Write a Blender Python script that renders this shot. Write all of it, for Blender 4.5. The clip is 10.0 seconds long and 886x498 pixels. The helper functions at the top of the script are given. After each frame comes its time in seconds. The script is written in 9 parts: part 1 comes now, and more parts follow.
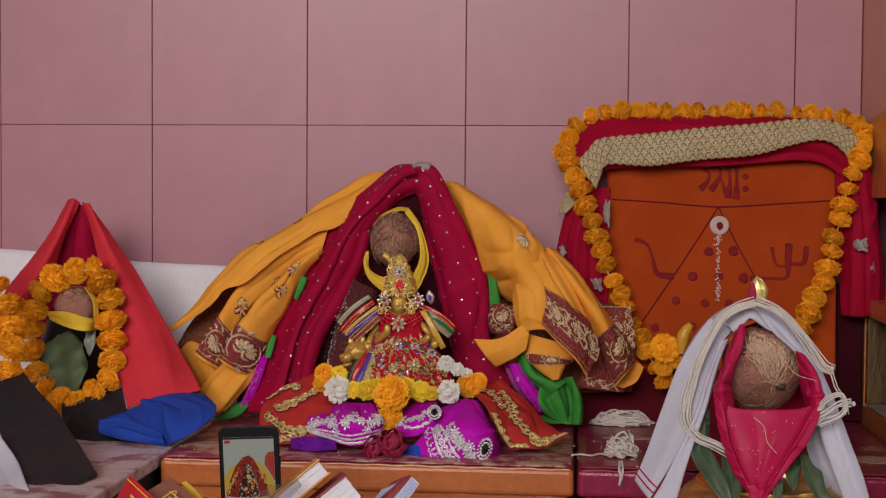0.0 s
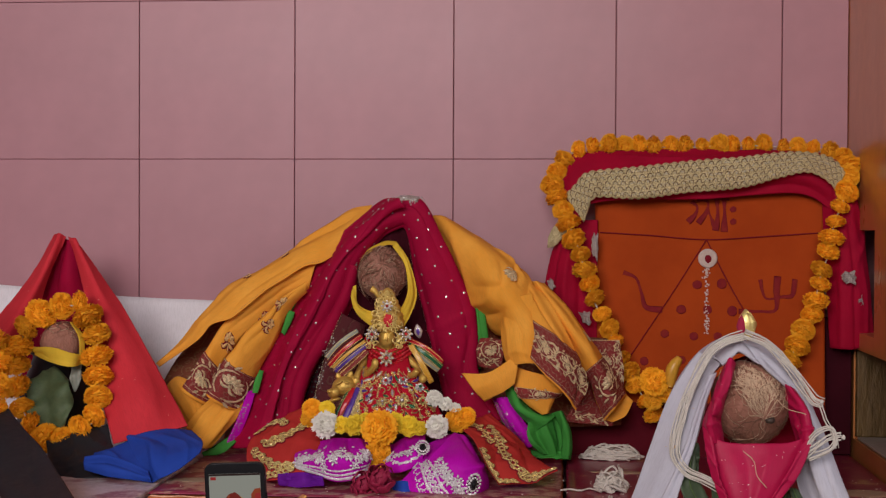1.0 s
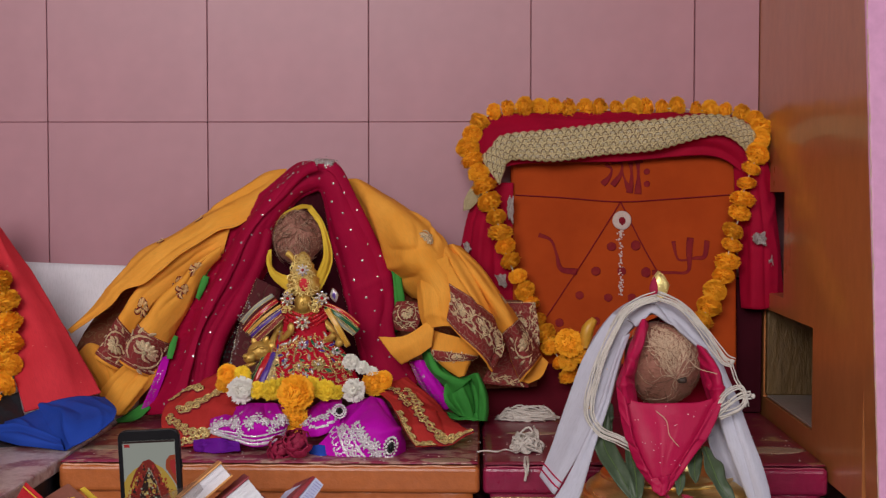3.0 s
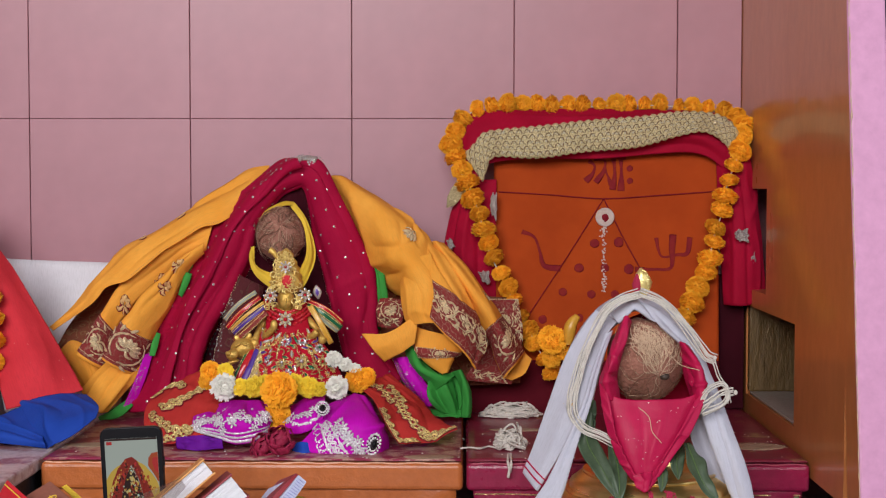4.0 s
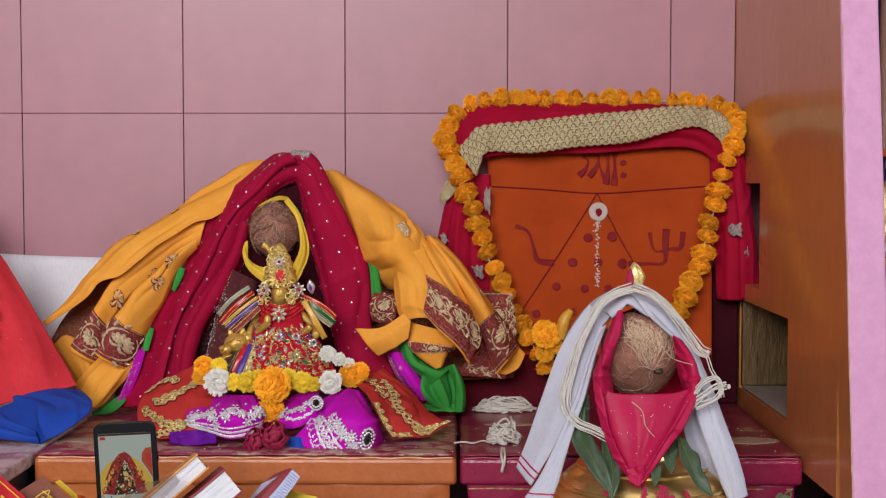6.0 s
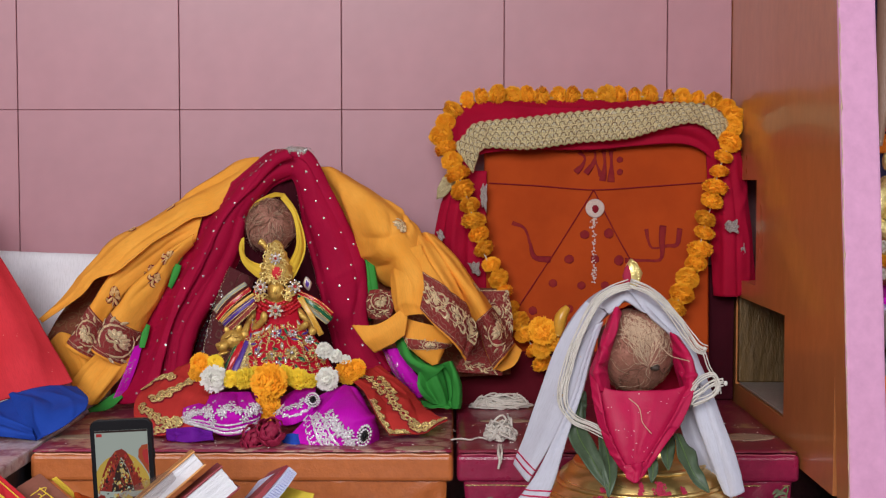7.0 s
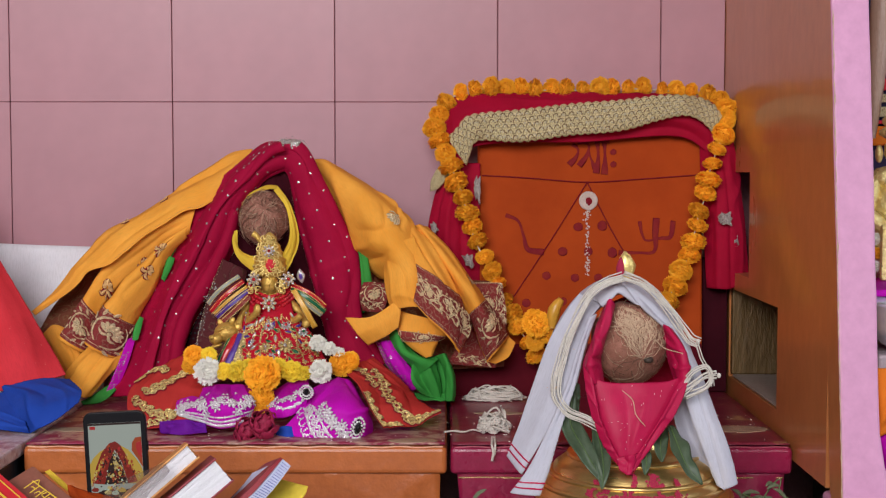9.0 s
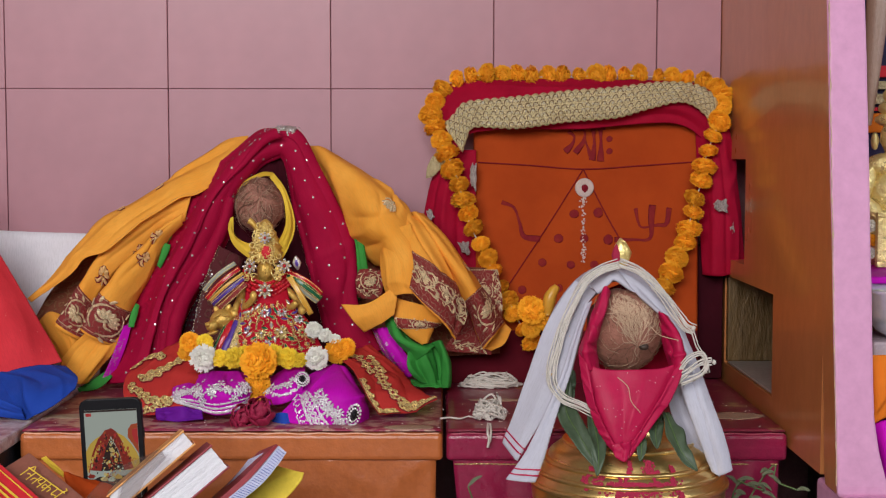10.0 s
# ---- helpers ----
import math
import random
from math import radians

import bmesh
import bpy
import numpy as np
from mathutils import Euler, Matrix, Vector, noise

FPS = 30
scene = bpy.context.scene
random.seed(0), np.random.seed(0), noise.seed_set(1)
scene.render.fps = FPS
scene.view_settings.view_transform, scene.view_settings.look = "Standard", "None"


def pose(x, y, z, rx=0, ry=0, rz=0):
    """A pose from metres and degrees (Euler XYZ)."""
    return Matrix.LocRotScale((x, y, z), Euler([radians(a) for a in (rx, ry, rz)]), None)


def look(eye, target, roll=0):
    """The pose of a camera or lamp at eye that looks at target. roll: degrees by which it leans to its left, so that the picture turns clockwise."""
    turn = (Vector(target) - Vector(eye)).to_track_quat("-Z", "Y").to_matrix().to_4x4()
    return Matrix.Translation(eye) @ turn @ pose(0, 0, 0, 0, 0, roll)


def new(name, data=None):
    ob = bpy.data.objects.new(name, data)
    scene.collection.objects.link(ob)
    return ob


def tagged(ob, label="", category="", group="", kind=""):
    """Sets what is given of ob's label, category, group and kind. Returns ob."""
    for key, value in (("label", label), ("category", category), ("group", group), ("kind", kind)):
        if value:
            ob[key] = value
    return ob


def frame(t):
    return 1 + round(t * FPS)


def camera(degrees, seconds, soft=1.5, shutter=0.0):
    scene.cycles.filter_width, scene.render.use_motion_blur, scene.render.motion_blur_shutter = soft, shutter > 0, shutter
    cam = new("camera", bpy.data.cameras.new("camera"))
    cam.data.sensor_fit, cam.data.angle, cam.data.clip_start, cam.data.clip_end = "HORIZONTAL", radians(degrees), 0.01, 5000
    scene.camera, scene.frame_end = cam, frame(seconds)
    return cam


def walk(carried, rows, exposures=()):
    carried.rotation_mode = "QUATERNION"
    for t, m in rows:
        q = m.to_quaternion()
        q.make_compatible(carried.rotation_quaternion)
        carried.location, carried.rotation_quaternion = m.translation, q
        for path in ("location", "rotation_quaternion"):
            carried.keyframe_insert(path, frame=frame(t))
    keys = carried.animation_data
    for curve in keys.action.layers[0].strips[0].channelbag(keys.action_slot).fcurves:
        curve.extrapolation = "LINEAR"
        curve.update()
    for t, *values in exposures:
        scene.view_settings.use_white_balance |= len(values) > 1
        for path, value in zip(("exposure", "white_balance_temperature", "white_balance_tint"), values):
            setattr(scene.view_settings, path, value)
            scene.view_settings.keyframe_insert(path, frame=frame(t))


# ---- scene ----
# Camera: a phone held almost still, turning to the right
cam = camera(36.9, 10.0, 1.2, 0.5)
ROWS = [
    (0.0, 0.8010, -2.4796, 0.8189, 5.571, -2.298, 0.436),
    (0.5, 0.8020, -2.4743, 0.8191, 5.623, -1.835, 0.356),
    (1.0, 0.8028, -2.4729, 0.8201, 5.120, -0.872, 0.267),
    (1.5, 0.8049, -2.4695, 0.8201, 4.832, -1.660, 0.153),
    (2.0, 0.8035, -2.4719, 0.8198, 4.459, -2.335, 0.063),
    (2.5, 0.8051, -2.4698, 0.8216, 2.821, -2.451, 0.028),
    (4.0, 0.8075, -2.4683, 0.8222, 0.891, -2.640, 0.054),
    (4.5, 0.8076, -2.4677, 0.8236, 0.809, -2.742, 0.041),
    (5.0, 0.8078, -2.4684, 0.8240, 0.740, -2.819, 0.057),
    (5.5, 0.8086, -2.4686, 0.8224, 0.699, -2.836, 0.039),
    (7.0, 0.8062, -2.4670, 0.8221, 0.434, -3.013, 0.026),
    (7.5, 0.8064, -2.4668, 0.8228, 0.367, -3.098, 0.032),
    (8.0, 0.8067, -2.4670, 0.8229, 0.302, -3.173, 0.043),
    (8.5, 0.8067, -2.4673, 0.8239, 0.233, -3.249, 0.051),
    (9.0, 0.8058, -2.4663, 0.8223, 0.143, -3.348, 0.030),
    (9.5, 0.8062, -2.4671, 0.8222, 0.062, -3.828, 0.026),
    (10.0, 0.8072, -2.4670, 0.8227, 0.004, -3.920, 0.045),
]

EXPOSURES = [(0.0, -0.71, 6900, 19), (1.5, -0.73, 6900, 19), (2.5, -0.77, 6850, 19), (4.0, -0.22, 6350, 12), (7.0, -0.24, 6350, 12), (9.0, -0.23, 6380, 12), (10.0, -0.32, 6420, 12)]
walk(cam, [(t, pose(x, y, z, 90 + pitch, 0, yaw) @ pose(0, 0, 0, 0, 0, roll)) for t, x, y, z, yaw, pitch, roll in ROWS], EXPOSURES)

# Light: overcast daylight through the unseen hall's assumed wide front opening, behind the camera
world = bpy.data.worlds.new("sky")
scene.world = world
world.use_nodes = True
wn = world.node_tree.nodes
sky = wn.new("ShaderNodeTexSky")
sky.sky_type, sky.sun_disc = "NISHITA", False
sky.sun_elevation, sky.sun_rotation = radians(50), radians(200)
world.node_tree.links.new(sky.outputs[0], wn["Background"].inputs[0])
wn["Background"].inputs[1].default_value = 0.08

sun = new("sun", bpy.data.lights.new("sun", "SUN"))
sun.data.energy, sun.data.angle, sun.data.color = 0.8, radians(12), (1.0, 0.95, 0.88)
sun.matrix_world = look((0, 0, 5), (0.35, 2.0, 1.6))


def window_light(name, place, target, wide, high, watts, colour):
    lamp = new(name, bpy.data.lights.new(name, "AREA"))
    lamp.data.shape, lamp.data.size, lamp.data.size_y = "RECTANGLE", wide, high
    lamp.data.energy, lamp.data.color = watts, colour
    lamp.matrix_world = look(place, target)
    return lamp


window_light("daylight_front", (-0.15, -4.75, 2.2), (0.3, 0, 0.5), 2.8, 1.5, 204, (1.0, 0.97, 0.95))
# No side window is known; this lamp is added for bluish light from the right.
window_light("side_fill_light", (3.45, -2.6, 1.6), (0.8, -0.4, 0.7), 1.5, 1.5, 30, (0.86, 0.93, 1.0))


# ---- materials ----
def nodes_of(name):
    m = bpy.data.materials.new(name)
    m.use_nodes = True
    n, l = m.node_tree.nodes, m.node_tree.links
    return m, n, l, n["Principled BSDF"]


def mix(n, l, fac, a, b, how="MIX"):
    x = n.new("ShaderNodeMix")
    x.data_type, x.blend_type = "RGBA", how
    for slot, value in ((0, fac), (6, a), (7, b)):
        if isinstance(value, (int, float)):
            x.inputs[slot].default_value = value
        elif isinstance(value, tuple):
            x.inputs[slot].default_value = (*value, 1)
        else:
            l.new(value, x.inputs[slot])
    return x.outputs[2]


def ramp(n, l, fac, lo, hi):
    r = n.new("ShaderNodeMapRange")
    r.inputs[1].default_value, r.inputs[2].default_value = lo, hi
    l.new(fac, r.inputs[0])
    return r.outputs[0]


def noise_tex(n, l, scale, detail=4, rough=0.6, stretch=None, uv=False):
    c = n.new("ShaderNodeTexCoord")
    t = n.new("ShaderNodeTexNoise")
    t.inputs["Scale"].default_value, t.inputs["Detail"].default_value, t.inputs["Roughness"].default_value = scale, detail, rough
    src = c.outputs["UV" if uv else "Object"]
    if stretch:
        mp = n.new("ShaderNodeMapping")
        mp.inputs["Scale"].default_value = stretch
        l.new(src, mp.inputs[0])
        src = mp.outputs[0]
    l.new(src, t.inputs["Vector"])
    return t.outputs["Fac"]


def bump(n, l, height, strength, distance, base=None):
    b = n.new("ShaderNodeBump")
    b.inputs["Strength"].default_value, b.inputs["Distance"].default_value = strength, distance
    l.new(height, b.inputs["Height"])
    if base:
        l.new(base, b.inputs["Normal"])
    return b.outputs[0]


def surface(name, c1, c2, rough=0.6, metal=0.0, coarse=8, fine=120, bumps=0.15, depth=0.002, stretch=None, spots=None, coat=0.0, vary=0.0, spec=0.5):
    """A surface with colour variation at two scales, uneven gloss and fine relief. spots: (colour, scale, from, to)."""
    m, n, l, p = nodes_of(name)
    big, small = noise_tex(n, l, coarse, 5, 0.6, stretch), noise_tex(n, l, fine, 3, 0.7, stretch)
    col = mix(n, l, ramp(n, l, big, 0.3, 0.7), c1, c2)
    col = mix(n, l, ramp(n, l, small, 0.25, 0.85), col, tuple(min(1, v * 1.18 + 0.004) for v in c1))
    if spots:
        colour, scale, lo, hi = spots
        col = mix(n, l, ramp(n, l, noise_tex(n, l, scale, 6, 0.65), lo, hi), col, colour)
    if vary:
        info = n.new("ShaderNodeObjectInfo")
        hsv = n.new("ShaderNodeHueSaturation")
        l.new(col, hsv.inputs["Color"])
        mr = n.new("ShaderNodeMapRange")
        mr.inputs[3].default_value, mr.inputs[4].default_value = 1 - vary, 1 + vary
        l.new(info.outputs["Random"], mr.inputs[0])
        l.new(mr.outputs[0], hsv.inputs["Value"])
        col = hsv.outputs["Color"]
    l.new(col, p.inputs["Base Color"])
    rr = n.new("ShaderNodeMapRange")
    rr.inputs[3].default_value, rr.inputs[4].default_value = max(0.03, rough - 0.1), min(1, rough + 0.12)
    l.new(big, rr.inputs[0])
    l.new(rr.outputs[0], p.inputs["Roughness"])
    p.inputs["Metallic"].default_value = metal
    p.inputs["Coat Weight"].default_value = coat
    p.inputs["Specular IOR Level"].default_value = spec
    l.new(bump(n, l, small, bumps, depth, bump(n, l, big, bumps, depth * 4)), p.inputs["Normal"])
    return m


def fabric(name, c1, c2, rough=0.85, weave=2600, sheen=0.0, coarse=14, specks=None, spec=0.08):
    """Woven cloth: thread relief along the cloth's own directions, slubs, faded and darker patches."""
    m, n, l, p = nodes_of(name)
    c = n.new("ShaderNodeTexCoord")
    waves = []
    for way in ("X", "Y"):
        w = n.new("ShaderNodeTexWave")
        w.bands_direction = way
        w.inputs["Scale"].default_value, w.inputs["Distortion"].default_value = weave / 6, 1.2
        l.new(c.outputs["UV"], w.inputs["Vector"])
        waves.append(w.outputs["Fac"])
    thread = n.new("ShaderNodeMath")
    thread.operation = "ADD"
    l.new(waves[0], thread.inputs[0]), l.new(waves[1], thread.inputs[1])
    big = noise_tex(n, l, coarse, 4, 0.55)
    slub = noise_tex(n, l, 60, 4, 0.7, (1, 9, 1), True)
    col = mix(n, l, ramp(n, l, big, 0.32, 0.68), c1, c2)
    col = mix(n, l, ramp(n, l, slub, 0.45, 0.8), col, tuple(v * 0.8 for v in c1))
    if specks:
        col = mix(n, l, ramp(n, l, noise_tex(n, l, 150, 2, 0.5), 0.74, 0.78), col, specks)
    l.new(col, p.inputs["Base Color"])
    p.inputs["Roughness"].default_value = rough
    p.inputs["Sheen Weight"].default_value = sheen
    p.inputs["Specular IOR Level"].default_value = spec
    crease = noise_tex(n, l, 38, 3, 0.5)
    l.new(bump(n, l, thread.outputs[0], 0.10, 0.0003, bump(n, l, crease, 0.4, 0.004)), p.inputs["Normal"])
    return m


def brocade(name, ground, metal_colour, scale=45, kind="scroll", gloss=0.42):
    """Metal-thread ornament. scroll: curling lines woven into cloth; lace: shells parted by dark gaps."""
    m, n, l, p = nodes_of(name)
    c = n.new("ShaderNodeTexCoord")
    v = n.new("ShaderNodeTexVoronoi")
    v.feature = "F1" if kind == "scroll" else "DISTANCE_TO_EDGE"
    v.inputs["Scale"].default_value, v.inputs["Randomness"].default_value = scale, 0.8 if kind == "scroll" else 0.5
    l.new(c.outputs["UV"], v.inputs["Vector"])
    thread = noise_tex(n, l, 900, 2, 0.5, (1, 0.3, 1), True)
    if kind == "scroll":
        wobble = noise_tex(n, l, scale * 1.6, 2, 0.5, None, True)
        a = n.new("ShaderNodeMath")
        a.operation = "MULTIPLY_ADD"
        a.inputs[1].default_value = 17
        l.new(v.outputs["Distance"], a.inputs[0])
        b = n.new("ShaderNodeMath")
        b.operation = "MULTIPLY"
        b.inputs[1].default_value = 9
        l.new(wobble, b.inputs[0]), l.new(b.outputs[0], a.inputs[2])
        w = n.new("ShaderNodeMath")
        w.operation = "SINE"
        l.new(a.outputs[0], w.inputs[0])
        fac = ramp(n, l, w.outputs[0], 0.55, 0.85)
    else:
        fac = ramp(n, l, v.outputs["Distance"], 0.0, 0.12)
    gold = mix(n, l, ramp(n, l, thread, 0.3, 0.7), tuple(q * 0.55 for q in metal_colour), metal_colour)
    l.new(mix(n, l, fac, ground, gold), p.inputs["Base Color"])
    half = n.new("ShaderNodeMath")
    half.operation = "MULTIPLY"
    half.inputs[1].default_value = 0.4
    l.new(fac, half.inputs[0]), l.new(half.outputs[0], p.inputs["Metallic"])
    r = n.new("ShaderNodeMapRange")
    r.inputs[3].default_value, r.inputs[4].default_value = 0.85, gloss
    l.new(fac, r.inputs[0]), l.new(r.outputs[0], p.inputs["Roughness"])
    l.new(bump(n, l, fac, 0.7, 0.002, bump(n, l, thread, 0.8, 0.002)), p.inputs["Normal"])
    return m


TILE = surface("pink_glazed_tile", (0.420, 0.197, 0.230), (0.397, 0.182, 0.215), 0.42, coarse=2, fine=7, bumps=0.012, depth=0.001, vary=0.02)
GROUT = surface("dark_grout", (0.32, 0.155, 0.165), (0.21, 0.10, 0.105), 0.9, fine=200, bumps=0.4)
BROWN = surface("orange_brown_enamel", (0.48, 0.180, 0.056), (0.43, 0.152, 0.045), 0.30, coarse=3, fine=45, bumps=0.035, depth=0.001, stretch=(1, 1, 0.5), coat=0.3)
PINK = surface("lilac_pink_paint", (0.61, 0.295, 0.47), (0.58, 0.275, 0.44), 0.5, coarse=3, fine=50, bumps=0.12, depth=0.002)
CHIP = surface("chipped_plaster", (0.55, 0.40, 0.28), (0.40, 0.25, 0.14), 0.8, fine=150, bumps=0.5)
PLASTER = surface("hall_plaster", (0.17, 0.14, 0.135), (0.14, 0.118, 0.11), 0.8)
STONE = surface("stone_floor", (0.21, 0.18, 0.165), (0.15, 0.13, 0.12), 0.4, coarse=3, fine=60)
ORANGE_VINYL = surface("orange_rexine", (0.49, 0.138, 0.036), (0.41, 0.110, 0.028), 0.33, coarse=8, fine=70, bumps=0.38, depth=0.003)
ORANGE_TOP = surface("stained_orange_top", (0.56, 0.36, 0.28), (0.28, 0.13, 0.11), 0.4, coarse=16, fine=140, bumps=0.2, depth=0.001, spots=((0.28, 0.022, 0.065), 30, 0.42, 0.52))
MAROON_VINYL = surface("maroon_rexine", (0.28, 0.010, 0.055), (0.21, 0.008, 0.042), 0.27, coarse=9, fine=60, bumps=0.4, depth=0.003)
MAROON_TOP = surface("stained_maroon_top", (0.235, 0.020, 0.047), (0.155, 0.015, 0.036), 0.32, coarse=10, fine=150, bumps=0.2, depth=0.001, spots=((0.40, 0.24, 0.10), 13, 0.56, 0.66))
GREY_SHEET = surface("printed_grey_sheet", (0.66, 0.60, 0.59), (0.36, 0.28, 0.29), 0.35, coarse=13, fine=90, bumps=0.15, spots=((0.31, 0.15, 0.17), 17, 0.5, 0.62))
DARK_WOOD = surface("dark_wood", (0.05, 0.03, 0.02), (0.03, 0.018, 0.012), 0.5, stretch=(1, 9, 9))
GOLD_WOOD = surface("gilt_wood", (0.15, 0.09, 0.03), (0.06, 0.034, 0.012), 0.42, metal=0.3, coarse=14, fine=60, bumps=0.45, depth=0.003, stretch=(3, 3, 0.8))
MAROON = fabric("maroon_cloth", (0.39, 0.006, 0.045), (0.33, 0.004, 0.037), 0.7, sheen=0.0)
YELLOW = fabric("marigold_yellow_cloth", (0.93, 0.42, 0.065), (0.87, 0.35, 0.04), 0.7, sheen=0.0)
LEMON = fabric("lemon_yellow_cloth", (0.84, 0.57, 0.06), (0.72, 0.46, 0.04), 0.75)
RED = fabric("red_cotton", (0.70, 0.045, 0.060), (0.62, 0.036, 0.050), 0.8, specks=(0.75, 0.25, 0.2))
CRIMSON = fabric("crimson_cloth", (0.42, 0.006, 0.035), (0.34, 0.005, 0.028), 0.7)
PINK_SATIN = fabric("crimson_pink_satin", (0.49, 0.009, 0.069), (0.42, 0.007, 0.055), 0.45, sheen=0.0, spec=0.2, specks=(0.75, 0.3, 0.3))
SCARLET = fabric("scarlet_cloth", (0.55, 0.045, 0.038), (0.47, 0.034, 0.03), 0.8)
PURPLE = fabric("magenta_purple_cloth", (0.60, 0.008, 0.50), (0.52, 0.006, 0.44), 0.55, sheen=0.0)
VIOLET = fabric("violet_cloth", (0.17, 0.012, 0.32), (0.12, 0.01, 0.26), 0.6)
BLUE = fabric("royal_blue_cloth", (0.024, 0.080, 0.46), (0.016, 0.058, 0.36), 0.7)
BLACK = fabric("black_cloth", (0.015, 0.016, 0.020), (0.020, 0.021, 0.026), 0.5, spec=0.3)
GREEN = fabric("leaf_green_cloth", (0.055, 0.34, 0.06), (0.04, 0.26, 0.045), 0.6)
WHITE = fabric("white_cotton", (0.57, 0.57, 0.64), (0.50, 0.50, 0.58), 0.85)
WHITE_SHEET = fabric("white_backing_cloth", (0.86, 0.84, 0.88), (0.80, 0.78, 0.83), 0.85)
ORANGE_CLOTH = fabric("saffron_cloth", (0.46, 0.067, 0.010), (0.38, 0.052, 0.008), 0.75)
DARK_RED_INK = surface("dark_red_ink", (0.21, 0.010, 0.020), (0.14, 0.008, 0.014), 0.85, coarse=60, fine=260, spec=0.1)
BOARD_PAINT = surface("watery_red_paint", (0.19, 0.012, 0.020), (0.31, 0.034, 0.018), 0.8, coarse=55, fine=160, bumps=0.05, spec=0.1)
STAINED_WHITE = surface("brown_stained_cotton", (0.55, 0.50, 0.46), (0.36, 0.27, 0.19), 0.85, coarse=40, fine=300)
GILT_MAROON = brocade("gilt_brocade_on_maroon", (0.27, 0.028, 0.026), (0.46, 0.17, 0.12), 80)
GILT_LACE = brocade("gilt_lace", (0.30, 0.19, 0.07), (1.0, 0.87, 0.48), 400, "lace", 0.4)
SILVER_LACE = brocade("silver_lace", (0.24, 0.10, 0.10), (0.72, 0.66, 0.60), 320, "lace", 0.45)
BEAD_SILVER = surface("pale_silver_beads", (0.90, 0.86, 0.92), (0.62, 0.56, 0.64), 0.2, 0.3, coarse=90, fine=400, bumps=0.5)
SILVER = surface("silver_thread", (0.82, 0.79, 0.78), (0.60, 0.56, 0.56), 0.24, 0.7, fine=400, bumps=0.5)
GOLD = surface("gilt_metal", (0.94, 0.72, 0.28), (0.64, 0.42, 0.11), 0.34, 0.65, coarse=30, fine=220, bumps=0.3)
GOLD_THREAD = surface("gold_thread", (1.0, 0.76, 0.34), (0.66, 0.42, 0.13), 0.26, 0.6, coarse=120, fine=600, bumps=0.7, depth=0.003)
BRASS = surface("brass", (0.80, 0.57, 0.22), (0.64, 0.42, 0.13), 0.3, 0.95, coarse=10, fine=80, bumps=0.06, stretch=(1, 1, 7))
PETAL = surface("marigold_petal", (0.96, 0.44, 0.012), (0.92, 0.35, 0.006), 0.75, coarse=60, fine=300, vary=0.12)
PETAL_YELLOW = surface("yellow_petal", (0.92, 0.68, 0.04), (0.86, 0.56, 0.02), 0.75, coarse=60, fine=300, vary=0.1)
PETAL_WHITE = surface("white_petal", (0.82, 0.81, 0.74), (0.74, 0.73, 0.64), 0.75, coarse=60, fine=300)
ROSE = surface("dark_rose_petal", (0.36, 0.010, 0.060), (0.20, 0.005, 0.030), 0.7, coarse=40, fine=200)
LEAF = surface("mango_leaf", (0.062, 0.095, 0.050), (0.030, 0.055, 0.028), 0.5, coarse=25, fine=160)
COIR = surface("coconut_husk", (0.40, 0.18, 0.125), (0.23, 0.090, 0.060), 0.85, coarse=26, fine=220, bumps=0.5, depth=0.003, stretch=(3, 3, 0.8))
FIBRE = surface("coconut_fibre", (0.60, 0.43, 0.29), (0.42, 0.28, 0.18), 0.8, coarse=60, fine=300)
THREAD = surface("white_thread", (0.66, 0.62, 0.56), (0.52, 0.48, 0.41), 0.9, coarse=80, fine=500, bumps=0.5)
VELVET = fabric("dark_maroon_velvet", (0.055, 0.006, 0.012), (0.035, 0.004, 0.008), 0.9)
ENAMEL_GREEN = surface("green_enamel", (0.01, 0.12, 0.05), (0.008, 0.08, 0.03), 0.25)
ENAMEL_BLUE = surface("purple_blue_enamel", (0.07, 0.02, 0.26), (0.05, 0.015, 0.18), 0.4)
ENAMEL_RED = surface("red_bead", (0.50, 0.01, 0.02), (0.36, 0.006, 0.014), 0.22)
ENAMEL_YELLOW = surface("yellow_enamel", (0.68, 0.36, 0.04), (0.56, 0.28, 0.03), 0.3)
GREY_GREEN = surface("grey_green_enamel", (0.30, 0.33, 0.28), (0.22, 0.26, 0.21), 0.4)
PHONE_BLACK = surface("phone_black", (0.006, 0.006, 0.008), (0.010, 0.010, 0.012), 0.3, fine=300, bumps=0.02, spec=0.15)
PAPER = surface("page_edges", (0.82, 0.82, 0.87), (0.70, 0.70, 0.75), 0.8, coarse=20, fine=260, stretch=(1, 1, 14), bumps=0.5)
COVER_ORANGE = surface("orange_cover", (0.70, 0.34, 0.10), (0.60, 0.27, 0.07), 0.4)
COVER_MAROON = surface("maroon_cover", (0.28, 0.03, 0.04), (0.22, 0.02, 0.03), 0.45)
COVER_BROWN = surface("brown_cover", (0.25, 0.09, 0.06), (0.20, 0.07, 0.045), 0.45)
COVER_RED = surface("red_cover", (0.55, 0.02, 0.03), (0.46, 0.015, 0.025), 0.4)
CLEAR_BROWN = surface("brown_plastic_cover", (0.16, 0.10, 0.08), (0.12, 0.075, 0.06), 0.25)
YELLOW_PAPER = surface("yellow_paper", (0.80, 0.60, 0.05), (0.72, 0.52, 0.04), 0.7)
YELLOW_INK = surface("yellow_ink", (0.80, 0.58, 0.05), (0.72, 0.5, 0.04), 0.6)
RED_POWDER = surface("red_powder", (0.36, 0.012, 0.05), (0.28, 0.01, 0.04), 0.9, fine=300, bumps=0.5)
